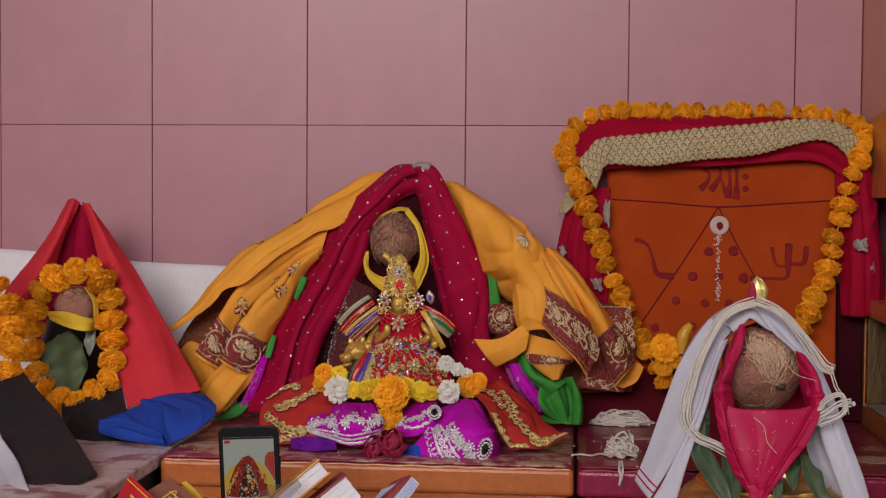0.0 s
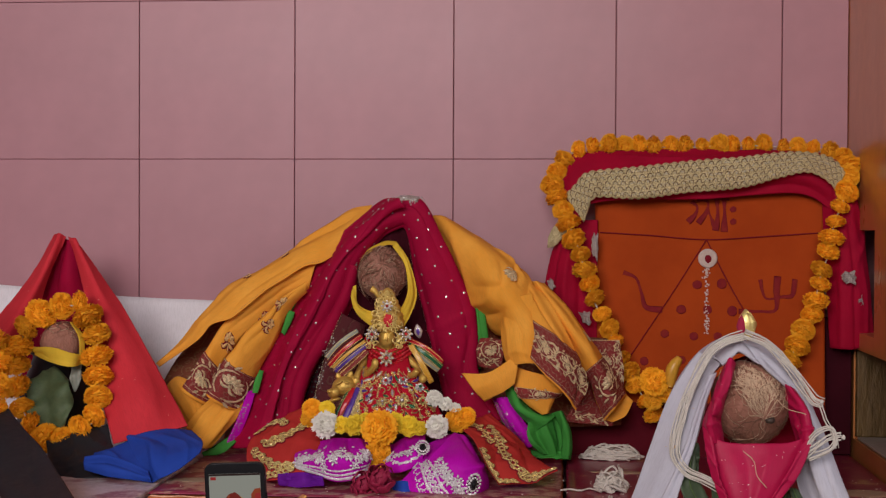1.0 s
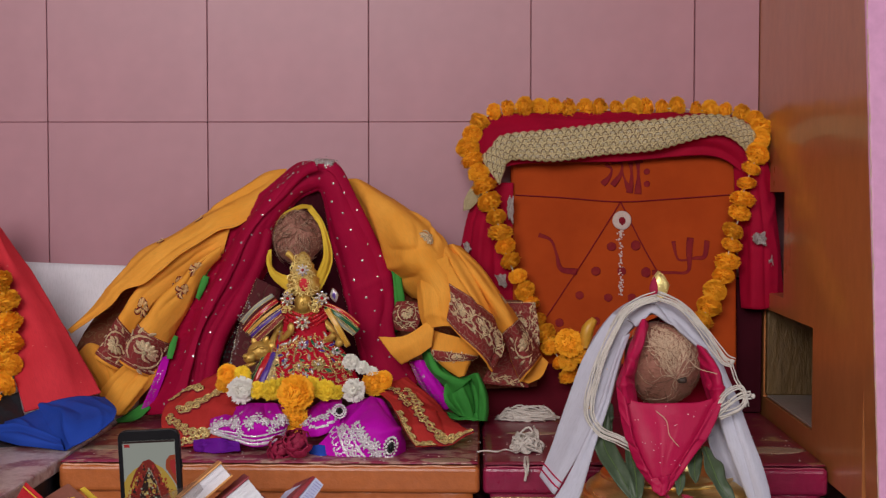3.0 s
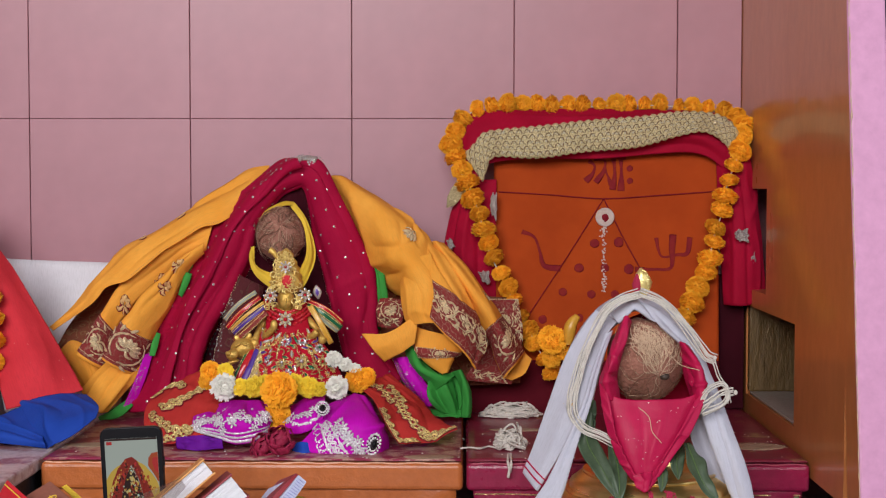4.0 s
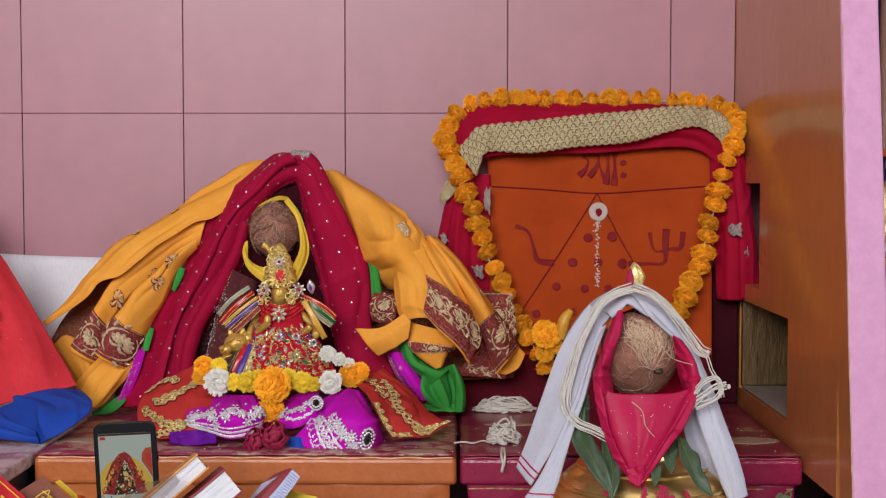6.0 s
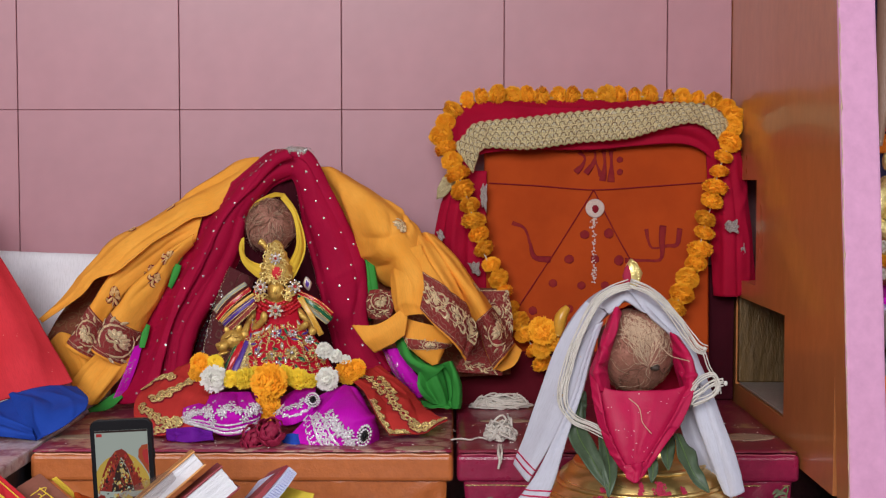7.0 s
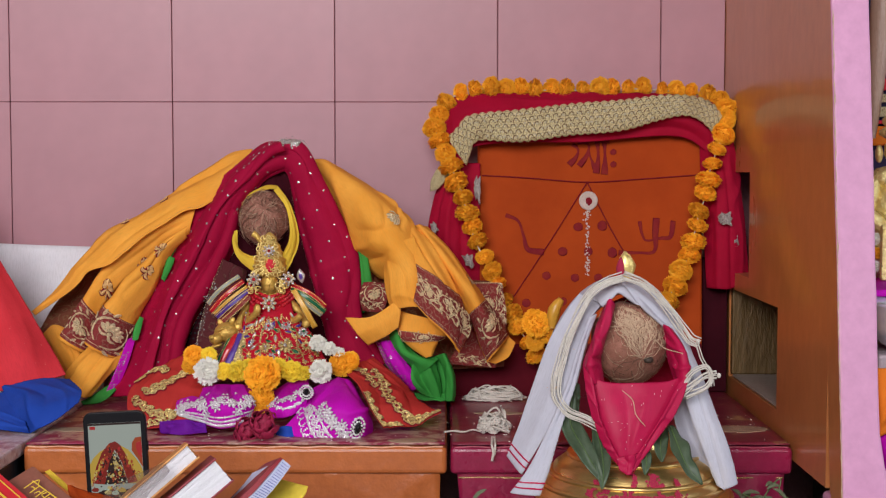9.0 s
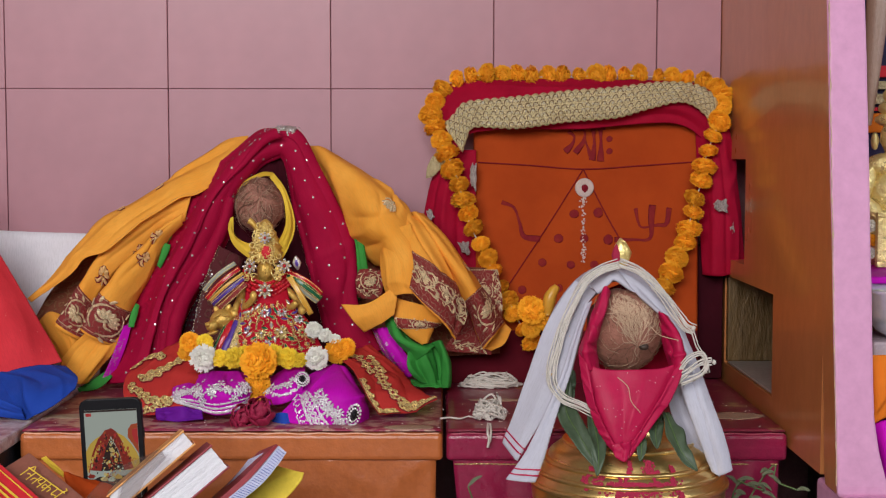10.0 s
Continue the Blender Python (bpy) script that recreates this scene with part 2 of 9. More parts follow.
STEM = surface("green_stem", (0.10, 0.17, 0.05), (0.07, 0.12, 0.04), 0.5)
BETEL = surface("betel_leaf", (0.10, 0.15, 0.065), (0.06, 0.10, 0.045), 0.6, coarse=20, fine=120)


def glow(name, colour, strength):
    m, n, l, p = nodes_of(name)
    p.inputs["Base Color"].default_value = (0.01, 0.01, 0.01, 1)
    p.inputs["Roughness"].default_value = 0.3
    p.inputs["Specular IOR Level"].default_value = 0.1
    p.inputs["Emission Color"].default_value = (*colour, 1)
    p.inputs["Emission Strength"].default_value = strength * 0.72
    return m


SCREEN = {k: glow("screen_" + k, c, 1.0) for k, c in (("pale", (0.42, 0.47, 0.41)), ("maroon", (0.26, 0.02, 0.012)), ("yellow", (0.62, 0.40, 0.06)), ("orange", (0.42, 0.07, 0.02)),
                                                     ("cream", (0.60, 0.48, 0.20)), ("violet", (0.26, 0.06, 0.2)), ("mint", (0.5, 0.66, 0.52)), ("dark", (0.03, 0.012, 0.01)), ("red", (0.5, 0.03, 0.03)))}
DRESS = fabric("red_satin", (0.50, 0.010, 0.03), (0.42, 0.008, 0.024), 0.55)
DARK_BEAD = surface("dark_glass_bead", (0.03, 0.025, 0.03), (0.06, 0.05, 0.05), 0.12)
FIBRE_DARK = surface("dark_coconut_fibre", (0.22, 0.105, 0.065), (0.12, 0.055, 0.035), 0.85, coarse=60, fine=300)
AGED_GILT = surface("aged_gilt", (0.74, 0.49, 0.11), (0.40, 0.22, 0.04), 0.36, 0.5, coarse=40, fine=260, bumps=0.5)
SPRIG_GOLD = surface("dull_gold_sprig_thread", (0.90, 0.58, 0.24), (0.55, 0.24, 0.09), 0.35, 0.15, coarse=200, fine=700, bumps=0.5)
PALE_GILT = surface("pale_gilt_thread", (1.0, 0.77, 0.48), (0.68, 0.43, 0.22), 0.27, 0.35, coarse=120, fine=700, bumps=0.7, depth=0.003)
FIBRE_MID = surface("brown_coconut_fibre", (0.36, 0.165, 0.105), (0.22, 0.095, 0.06), 0.8, coarse=60, fine=300)
DRY_PASTE = surface("dry_white_paste", (0.60, 0.50, 0.45), (0.46, 0.34, 0.28), 0.9, coarse=60, fine=300, bumps=0.5, spec=0.1)
PAPER_BLUE = surface("blue_page_edges", (0.62, 0.64, 0.82), (0.50, 0.54, 0.76), 0.8, coarse=20, fine=260, stretch=(1, 1, 14), bumps=0.5)
CLEAR_BROWN.node_tree.nodes["Principled BSDF"].inputs["Alpha"].default_value = 0.22
POLISHED = surface("polished_brass", (0.96, 0.78, 0.36), (0.78, 0.55, 0.18), 0.28, 0.55, coarse=40, fine=160, bumps=0.4, depth=0.004)
BRIGHT_ORANGE = fabric("bright_orange_cloth", (0.80, 0.22, 0.02), (0.70, 0.17, 0.015), 0.7)
VIOLET_DUSK = fabric("dark_blue_violet_cloth", (0.05, 0.045, 0.10), (0.03, 0.028, 0.06), 0.8)
FIBRE_TAN = surface("tan_coconut_fibre", (0.52, 0.34, 0.23), (0.38, 0.22, 0.14), 0.8, coarse=60, fine=300)
# Maroon cloth toned down, with the shade at the board's foot in the colour.
SHADED_MAROON = fabric("shaded_maroon_cloth", (0.13, 0.008, 0.018), (0.09, 0.006, 0.012), 0.85)
HERB = surface("wilted_herb", (0.15, 0.18, 0.10), (0.09, 0.11, 0.06), 0.7)


# ---- building helpers ----
def part(name, bm, material, parent=None, label=""):
    """Links a bmesh (or a ready mesh) as one mesh object under a thing or part."""
    if isinstance(bm, bpy.types.Mesh):
        me = bm
    else:
        me = bpy.data.meshes.new(name)
        bmesh.ops.recalc_face_normals(bm, faces=bm.faces)
        bm.to_mesh(me)
        bm.free()
    if material and not me.materials:
        me.materials.append(material)
    ob = new(name, me)
    if parent:
        ob.parent = parent
    if label:
        ob["label"] = label
    return ob


def thing(name, bm, material, label, category, group="", kind=""):
    ob = part(name, bm, material) if bm else new(name)
    return tagged(ob, label, category, group, kind)


def smooth(me):
    me.polygons.foreach_set("use_smooth", [True] * len(me.polygons))
    return me


def box(x0, y0, z0, x1, y1, z1, bevel=0.003, segments=2, jitter=0.0):
    bm = bmesh.new()
    bmesh.ops.create_cube(bm, size=1)
    for v in bm.verts:
        v.co = Vector(((x0 + x1) / 2 + v.co.x * (x1 - x0), (y0 + y1) / 2 + v.co.y * (y1 - y0), (z0 + z1) / 2 + v.co.z * (z1 - z0)))
    if bevel:
        bmesh.ops.bevel(bm, geom=bm.edges[:], offset=bevel, segments=segments, affect="EDGES", profile=0.5)
    if jitter:
        for v in bm.verts:
            v.co += Vector([random.uniform(-jitter, jitter) for _ in range(3)])
    return bm


def prism(outline, depth, bevel=0.0):
    """A flat outline (x, z) pushed back by depth along y."""
    bm = bmesh.new()
    front = bm.faces.new([bm.verts.new((x, 0, z)) for x, z in outline])
    moved = bmesh.ops.extrude_face_region(bm, geom=[front])["geom"]
    bmesh.ops.translate(bm, verts=[g for g in moved if isinstance(g, bmesh.types.BMVert)], vec=(0, depth, 0))
    if bevel:
        bmesh.ops.bevel(bm, geom=bm.edges[:], offset=bevel, segments=2, affect="EDGES", profile=0.5)
    return bm


def curve_through(points, count):
    """Evenly spread places on a smooth curve through the control points."""
    p = np.array(points, float)
    if len(p) == 2:
        return p[0] + (p[1] - p[0]) * np.linspace(0, 1, count)[:, None]
    q = np.vstack([2 * p[0] - p[1], p, 2 * p[-1] - p[-2]])
    s = np.linspace(0, len(p) - 1 - 1e-9, max(200, count * 4))
    i = s.astype(int)
    f = (s - i)[:, None]
    a, b, c, d = q[i], q[i + 1], q[i + 2], q[i + 3]
    out = 0.5 * (2 * b + (c - a) * f + (2 * a - 5 * b + 4 * c - d) * f ** 2 + (3 * b - a - 3 * c + d) * f ** 3)
    run = np.concatenate([[0], np.cumsum(np.linalg.norm(np.diff(out, axis=0), axis=1))])
    want = np.linspace(0, run[-1], count)
    return np.stack([np.interp(want, run, out[:, k]) for k in range(out.shape[1])], 1)


def normals_of(g):
    du, dv = np.gradient(g, axis=0), np.gradient(g, axis=1)
    n = np.cross(du, dv)
    return n / (np.linalg.norm(n, axis=2, keepdims=True) + 1e-12)


def ripple(g, folds=(), crumple=0.0, seed=0, grain=18.0):
    """Pushes a grid of places out along its normals: folds are (count across, height, lean, phase)."""
    n = normals_of(g)
    if np.mean(n[..., 1]) > 0:
        n = -n
    nu, nv = g.shape[:2]
    u, v = np.meshgrid(np.linspace(0, 1, nu), np.linspace(0, 1, nv), indexing="ij")
    h = np.zeros((nu, nv))
    for count, height, lean, phase in folds:
        w = np.abs(np.sin(math.pi * (count * v + lean * u + phase) + 0.5 * np.sin(5 * u + phase * 9 + seed) + 0.25 * np.sin(13 * u + seed)))
        h += height * (1.7 * w ** 0.65 - 1) * (0.75 + 0.25 * np.sin(4 * u + 3 * v + seed))
    if crumple:
        long = np.linalg.norm(np.diff(g, axis=0), axis=2).sum(0).mean()
        wide = np.linalg.norm(np.diff(g, axis=1), axis=2).sum(1).mean()
        k = grain / 18.0
        for i in range(nu):
            for j in range(nv):
                a, b = i / (nu - 1) * long, j / (nv - 1) * wide
                soft = noise.noise(Vector((a * 9 * k, b * 20 * k, seed * 3.1)))
                pull = 1 - 2.6 * abs(noise.noise(Vector((a * 7 * k + b * 9 * k, b * 26 * k - a * 5 * k, seed * 1.7 + 5))))
                cross = 1 - 3.2 * abs(noise.noise(Vector((a * 24 * k, b * 8 * k + a * 6 * k, seed * 2.3 + 11))))
                h[i, j] += crumple * (0.8 * soft + 0.7 * max(0, pull) ** 1.5 + 0.35 * max(0, cross) ** 2)
    return g + n * h[..., None]


def creased(g, lines):
    """Presses folds into a grid: each line (path of (u, v) shares, half width in metres, height) is a soft ridge, or a valley below zero."""
    n = normals_of(g)
    if np.mean(n[..., 1]) > 0:
        n = -n
    nu, nv = g.shape[:2]
    long = np.linalg.norm(np.diff(g, axis=0), axis=2).sum(0).mean()
    wide = np.linalg.norm(np.diff(g, axis=1), axis=2).sum(1).mean()
    u, v = np.meshgrid(np.linspace(0, 1, nu) * long, np.linspace(0, 1, nv) * wide, indexing="ij")
    h = np.zeros((nu, nv))
    for path, half, height in lines:
        c = curve_through(path, 30) * (long, wide)
        d = np.hypot(u[..., None] - c[:, 0], v[..., None] - c[:, 1])
        k = d.argmin(2)
        near = d.min(2)
        ends = 0.25 + 0.75 * np.sin(math.pi * np.clip((k + 1.5) / 32, 0, 1)) ** 0.6
        h += height * ends * np.exp(-(near / half) ** 1.4)
    return g + n * h[..., None]


def sheet_mesh(name, g, thick=0.0016):
    """A grid of places as a cloth with two faces and closed edges, with its own lengths as UV."""
    nu, nv = g.shape[:2]
    n = normals_of(g)
    verts = np.concatenate([(g + n * thick / 2).reshape(-1, 3), (g - n * thick / 2).reshape(-1, 3)])
    N = nu * nv
    faces = []
    idx = lambda i, j: i * nv + j
    for i in range(nu - 1):
        for j in range(nv - 1):
            a, b, c, d = idx(i, j), idx(i + 1, j), idx(i + 1, j + 1), idx(i, j + 1)
            faces.append((a, b, c, d))
            faces.append((a + N, d + N, c + N, b + N))
    rim = [idx(i, 0) for i in range(nu)] + [idx(nu - 1, j) for j in range(1, nv)] + [idx(i, nv - 1) for i in range(nu - 2, -1, -1)] + [idx(0, j) for j in range(nv - 2, 0, -1)]
    for a, b in zip(rim, rim[1:] + rim[:1]):
        faces.append((b, a, a + N, b + N))
    me = bpy.data.meshes.new(name)
    me.from_pydata(verts.tolist(), [], faces)
    lu = np.concatenate([[0], np.cumsum(np.linalg.norm(np.diff(g, axis=0), axis=2).mean(1))])
    lv = np.concatenate([[0], np.cumsum(np.linalg.norm(np.diff(g, axis=1), axis=2).mean(0))])
    uv = np.stack(np.broadcast_arrays(lu[:, None], lv[None, :]), 2).reshape(-1, 2)
    uv = np.concatenate([uv, uv])
    loops = np.zeros(len(me.loops), int)
    me.loops.foreach_get("vertex_index", loops)
    me.uv_layers.new(name="cloth").data.foreach_set("uv", uv[loops].ravel())
    return smooth(me)


def net(rails, nu=48, nv=40):
    """A smooth surface through rails: each rail a few control places from top to bottom."""
    r = np.stack([curve_through(rail, nu) for rail in rails], 1)
    if len(rails) == 2:
        f = np.linspace(0, 1, nv)[None, :, None]
        return r[:, :1] * (1 - f) + r[:, 1:] * f
    return np.stack([curve_through(row, nv) for row in r], 0)


def cloth(name, rails, material, parent=None, nu=48, nv=40, folds=(), crumple=0.002, thick=0.0016, seed=0, label="", grain=18.0, lines=()):
    g = ripple(net(rails, nu, nv), folds, crumple, seed, grain)
    if lines:
        g = creased(g, lines)
    ob = part(name, sheet_mesh(name, g, thick), material, parent, label)
    return ob, g


def band(name, g, u0, u1, v0, v1, material, parent, lift=0.0018, label="", wave=0.0):
    """A strip sewn on a cloth: the part of its grid between the shares u0..u1 and v0..v1, lifted off it."""
    nu, nv = g.shape[:2]
    n = normals_of(g)
    if np.mean(n[..., 1]) > 0:
        n = -n
    iu = np.linspace(u0 * (nu - 1), u1 * (nu - 1), max(8, int(abs(u1 - u0) * nu * 1.5)))
    iv = np.linspace(v0 * (nv - 1), v1 * (nv - 1), max(8, int(abs(v1 - v0) * nv * 1.5)))
    h = g + n * lift

    def sample(a, b):
        a, b = np.clip(a, 0, nu - 1.001), np.clip(b, 0, nv - 1.001)
        i, j = a.astype(int), b.astype(int)
        fa, fb = (a - i)[..., None], (b - j)[..., None]
        return (h[i, j] * (1 - fa) + h[i + 1, j] * fa) * (1 - fb) + (h[i, j + 1] * (1 - fa) + h[i + 1, j + 1] * fa) * fb

    A, B = np.meshgrid(iu, iv, indexing="ij")
    return part(name, sheet_mesh(name, sample(A, B), 0.001), material, parent, label)


def on_grid(g, u, v, lift=0.001):
    n = normals_of(g)
    i, j = int(u * (g.shape[0] - 1)), int(v * (g.shape[1] - 1))
    w = n[i, j] if n[i, j][1] <= 0 else -n[i, j]
    return Vector(g[i, j] + w * lift), Vector(w)


def discs(name, spots, radius, material, parent, label="", facets=7, dome=0.4):
    """Many tiny sequins or pearls, each a low dome, joined: too small to pick apart."""
    verts, faces = [], []
    for place, way in spots:
        m = way.to_track_quat("Z", "Y").to_matrix()
        k = len(verts)
        r = radius * random.uniform(0.75, 1.2)
        verts.append(place + m @ Vector((0, 0, r * dome)))
        for a in range(facets):
            c = Vector((math.cos(2 * math.pi * a / facets) * r, math.sin(2 * math.pi * a / facets) * r, -r * 0.1))
            verts.append(place + m @ c)
        faces += [(k, k + 1 + a, k + 1 + (a + 1) % facets) for a in range(facets)]
    me = bpy.data.meshes.new(name)
    me.from_pydata([tuple(v) for v in verts], [], faces)
    ob = part(name, smooth(me), material, parent, label)
    return tagged(ob, kind="stuff")


def tube(points, radius, count=40, sides=8, taper=None, closed_ends=True):
    """A round cord through control places."""
    c = curve_through(points, count)
    t = np.gradient(c, axis=0)
    t /= np.linalg.norm(t, axis=1, keepdims=True) + 1e-12
    verts, faces = [], []
    ref = np.array([0.3, 0.5, 0.81])
    for k in range(count):
        a = np.cross(t[k], ref)
        a /= np.linalg.norm(a)
        b = np.cross(t[k], a)
        r = radius * (taper(k / (count - 1)) if taper else 1)
        for s in range(sides):
            w = 2 * math.pi * s / sides
            verts.append(tuple(c[k] + r * (a * math.cos(w) + b * math.sin(w))))
    for k in range(count - 1):
        for s in range(sides):
            faces.append((k * sides + s, k * sides + (s + 1) % sides, (k + 1) * sides + (s + 1) % sides, (k + 1) * sides + s))
    if closed_ends:
        faces.append(tuple(range(sides)))
        faces.append(tuple((count - 1) * sides + s for s in range(sides)))
    return verts, faces


def joined(name, pieces):
    """One mesh from several (verts, faces)."""
    verts, faces = [], []
    for v, f in pieces:
        k = len(verts)
        verts += v
        faces += [tuple(i + k for i in q) for q in f]
    me = bpy.data.meshes.new(name)
    me.from_pydata([tuple(v) for v in verts], [], faces)
    return smooth(me)


def turned(profile, sides=48):
    """A lathe shape: profile of (radius, height)."""
    bm = bmesh.new()
    rings = []
    for r, h in profile:
        rings.append([bm.verts.new((r * math.cos(2 * math.pi * s / sides), r * math.sin(2 * math.pi * s / sides), h)) for s in range(sides)])
    for a, b in zip(rings, rings[1:]):
        for s in range(sides):
            bm.faces.new((a[s], a[(s + 1) % sides], b[(s + 1) % sides], b[s]))
    bm.faces.new(rings[0]), bm.faces.new(rings[-1])
    for f in bm.faces:
        f.smooth = True
    return bm


def blob(radii, subdiv=3, rough=0.0, grain=30, seed=0):
    bm = bmesh.new()
    bmesh.ops.create_icosphere(bm, subdivisions=subdiv, radius=1)
    for v in bm.verts:
        d = 1 + rough * noise.noise(v.co * grain + Vector((seed, seed * 2, 0)))
        v.co = Vector((v.co.x * radii[0], v.co.y * radii[1], v.co.z * radii[2])) * d
    for f in bm.faces:
        f.smooth = True
    return bm


# ---- hall ----
X_SIDE, Z_TOP, FRONT = 1.319, 0.42, -0.532
wall = thing("wall_back", box(-1.6, 0.004, 0, 3.6, 0.2, 3.9, 0), GROUT, "tiled back wall with dark joints between pink tiles", "wall", kind="structure")
floor = thing("floor", box(-1.8, -4.9, -0.1, 3.7, 0.2, 0, 0), STONE, "grey stone floor of the prayer hall", "floor", kind="structure")
# Ceiling and plastered walls are out of view, added to close in the light.
thing("ceiling", box(-1.8, -4.9, 3.9, 3.7, 0.2, 4.0, 0), PLASTER, "unseen plastered ceiling, added to close the hall", "ceiling", kind="structure")
thing("wall_left", box(-1.8, -4.9, 0, -1.6, 0.2, 3.9, 0), PLASTER, "unseen plastered side wall, added to close the hall", "wall", kind="structure")


def holed_wall(name, along, outer, hole, lo, hi, label):
    """A wall with one opening through it. along: 'x' or 'y'; outer and hole: (from, to, bottom, top)."""
    a0, a1, z0, z1 = outer
    h0, h1, k0, k1 = hole
    bm = bmesh.new()
    for b0, b1, c0, c1 in ((a0, h0, z0, z1), (h1, a1, z0, z1), (h0, h1, z0, k0), (h0, h1, k1, z1)):
        if b1 - b0 < 1e-4 or c1 - c0 < 1e-4:
            continue
        piece = box(b0, lo, c0, b1, hi, c1, 0) if along == "x" else box(lo, b0, c0, hi, b1, c1, 0)
        me = bpy.data.meshes.new("piece")
        piece.to_mesh(me)
        piece.free()
        bm.from_mesh(me)
        bpy.data.meshes.remove(me)
    return thing(name, bm, PLASTER, label, "wall", kind="structure")


# Both openings are unseen, placed where the lamps have to shine in.
holed_wall("wall_front", "x", (-1.6, 3.5, 0, 3.9), (-1.4, 2.0, 1.4, 3.75), -4.9, -4.8, "unseen plastered front wall, added with a wide opening for daylight")
holed_wall("wall_right", "y", (-4.9, 0.2, 0, 3.9), (-3.4, -1.8, 0.7, 2.5), 3.5, 3.7, "unseen plastered side wall, added with an opening for side light")


# partition between the two niches, with two openings cut through it
def partition_mesh():
    ys = [0.0, -0.069, -0.217, -0.418, -0.69]
    zs = [0.395, 0.452, 0.612, 0.642, 0.821, 3.9]
    holes = {(0, 3), (1, 3), (1, 1), (2, 1)}
    bm = bmesh.new()
    thick = 0.045
    for x in (X_SIDE, X_SIDE + thick):
        for i in range(4):
            for k in range(5):
                if (i, k) in holes:
                    continue
                bm.faces.new([bm.verts.new((x, y, z)) for y, z in ((ys[i], zs[k]), (ys[i + 1], zs[k]), (ys[i + 1], zs[k + 1]), (ys[i], zs[k + 1]))])
    bmesh.ops.remove_doubles(bm, verts=bm.verts, dist=1e-5)
    edges = [e for e in bm.edges if e.is_boundary and e.verts[0].co.x < X_SIDE + 0.01]
    for e in edges:
        a, b = e.verts[0].co, e.verts[1].co
        bm.faces.new([bm.verts.new(c) for c in (a, b, b + Vector((thick, 0, 0)), a + Vector((thick, 0, 0)))])
    bmesh.ops.remove_doubles(bm, verts=bm.verts, dist=1e-5)
    return bm


partition = thing("partition", partition_mesh(), BROWN, "glossy orange-brown painted partition with two cut-out niches", "partition", kind="structure")


def post_mesh():
    bm = box(0, -0.03, 0, 0.051, 0.03, 1, 0.004)
    bmesh.ops.subdivide_edges(bm, edges=[e for e in bm.edges if abs(e.verts[0].co.z - e.verts[1].co.z) > 0.5], cuts=80, use_grid_fill=True)
    for v in bm.verts:
        z = v.co.z
        v.co.z = 0.385 + z * 3.5
        v.co.y += -0.72 + 0.075 * (min(v.co.z, 1.3) - 0.6) / 0.6
        v.co.x += X_SIDE - 0.004 + 0.004 * (0.9 - min(v.co.z, 1.3))
        if v.co.x > X_SIDE + 0.03 and v.co.z < 0.5:
            v.co.x += 0.018 * ((0.5 - v.co.z) / 0.11) ** 2
        v.co += 0.0009 * Vector((noise.noise(v.co * 40), noise.noise(v.co * 40 + Vector((7, 0, 0))), 0))
    return bm


post = thing("post", post_mesh(), PINK, "pink painted masonry post with chipped edges", "post", kind="structure")
post.data.materials.append(BROWN)
for f in post.data.polygons:
    if f.normal.x < -0.95:
        f.material_index, f.use_smooth = 1, False
plinth = box(X_SIDE + 0.003, -0.80, 0.0, X_SIDE + 0.09, -0.66, 0.386, 0.008, 3)
thing("post_plinth", plinth, PINK, "pink painted plinth under the post", "plinth", kind="structure")
thing("post_edge", joined("post_edge", [tube([(X_SIDE - 0.0025, -0.7495 + 0.075 * (z - 0.6) / 0.6 + random.uniform(-0.0015, 0.0015), z) for z in np.linspace(0.40, 1.3, 70)], 0.0016, 400, 6, lambda s: 0.35 + 0.75 * max(0, noise.noise(Vector((s * 60, 0, 0)))) + 0.4 * max(0, noise.noise(Vector((s * 160, 3, 0)))))]), CHIP, "chipped bare plaster along the edge of the post", "post edge", kind="structure")

# front step that carries the pot, phone and books
thing("low_table", box(-0.1, -1.12, 0.33, 0.62, -0.725, 0.36, 0.004), DARK_WOOD, "low wooden table before the altar", "table", kind="structure")
thing("front_step", box(-0.5, -1.25, 0.0, X_SIDE - 0.02, -0.56, 0.22, 0.01), STONE, "low stone step before the altar", "step", kind="structure")


# ---- ornament helpers ----
def rosette(place, way, size, material, parent, petals=7, inner=None, name="gilt_flower", turn=0.0, flat=0.35):
    """A small flower of raised petals round a boss."""
    m = Vector(way).to_track_quat("Z", "Y").to_matrix().to_4x4() @ pose(0, 0, 0, 0, 0, turn)
    bm = bmesh.new()
    rows = [(size * 0.3, 0, 0, 1)] + [(size * 0.3, size * 0.62, 2 * math.pi * k / petals, 1.5) for k in range(petals)]
    for r, d, a, long in rows:
        ico = bmesh.ops.create_icosphere(bm, subdivisions=1, radius=r)["verts"]
        for v in ico:
            x, y = v.co.x * long, v.co.y * 0.85
            v.co = Vector((math.cos(a) * (d + x) - math.sin(a) * y, math.sin(a) * (d + x) + math.cos(a) * y, v.co.z * flat))
    for f in bm.faces:
        f.smooth = True
    bm.transform(Matrix.Translation(place) @ m)
    return part(name, bm, material, parent)


def leaf_motif(place, way, long, wide, turn, material, parent, name="embroidered_leaf", flat=0.3):
    bm = blob((long / 2, wide / 2, wide * flat), 2)
    for v in bm.verts:
        v.co.y *= max(0.15, 1 - abs(v.co.x / long * 2) ** 2 * 0.8)
    bm.transform(Matrix.Translation(place) @ Vector(way).to_track_quat("Z", "Y").to_matrix().to_4x4() @ pose(0, 0, 0, 0, 0, turn))
    return part(name, bm, material, parent)


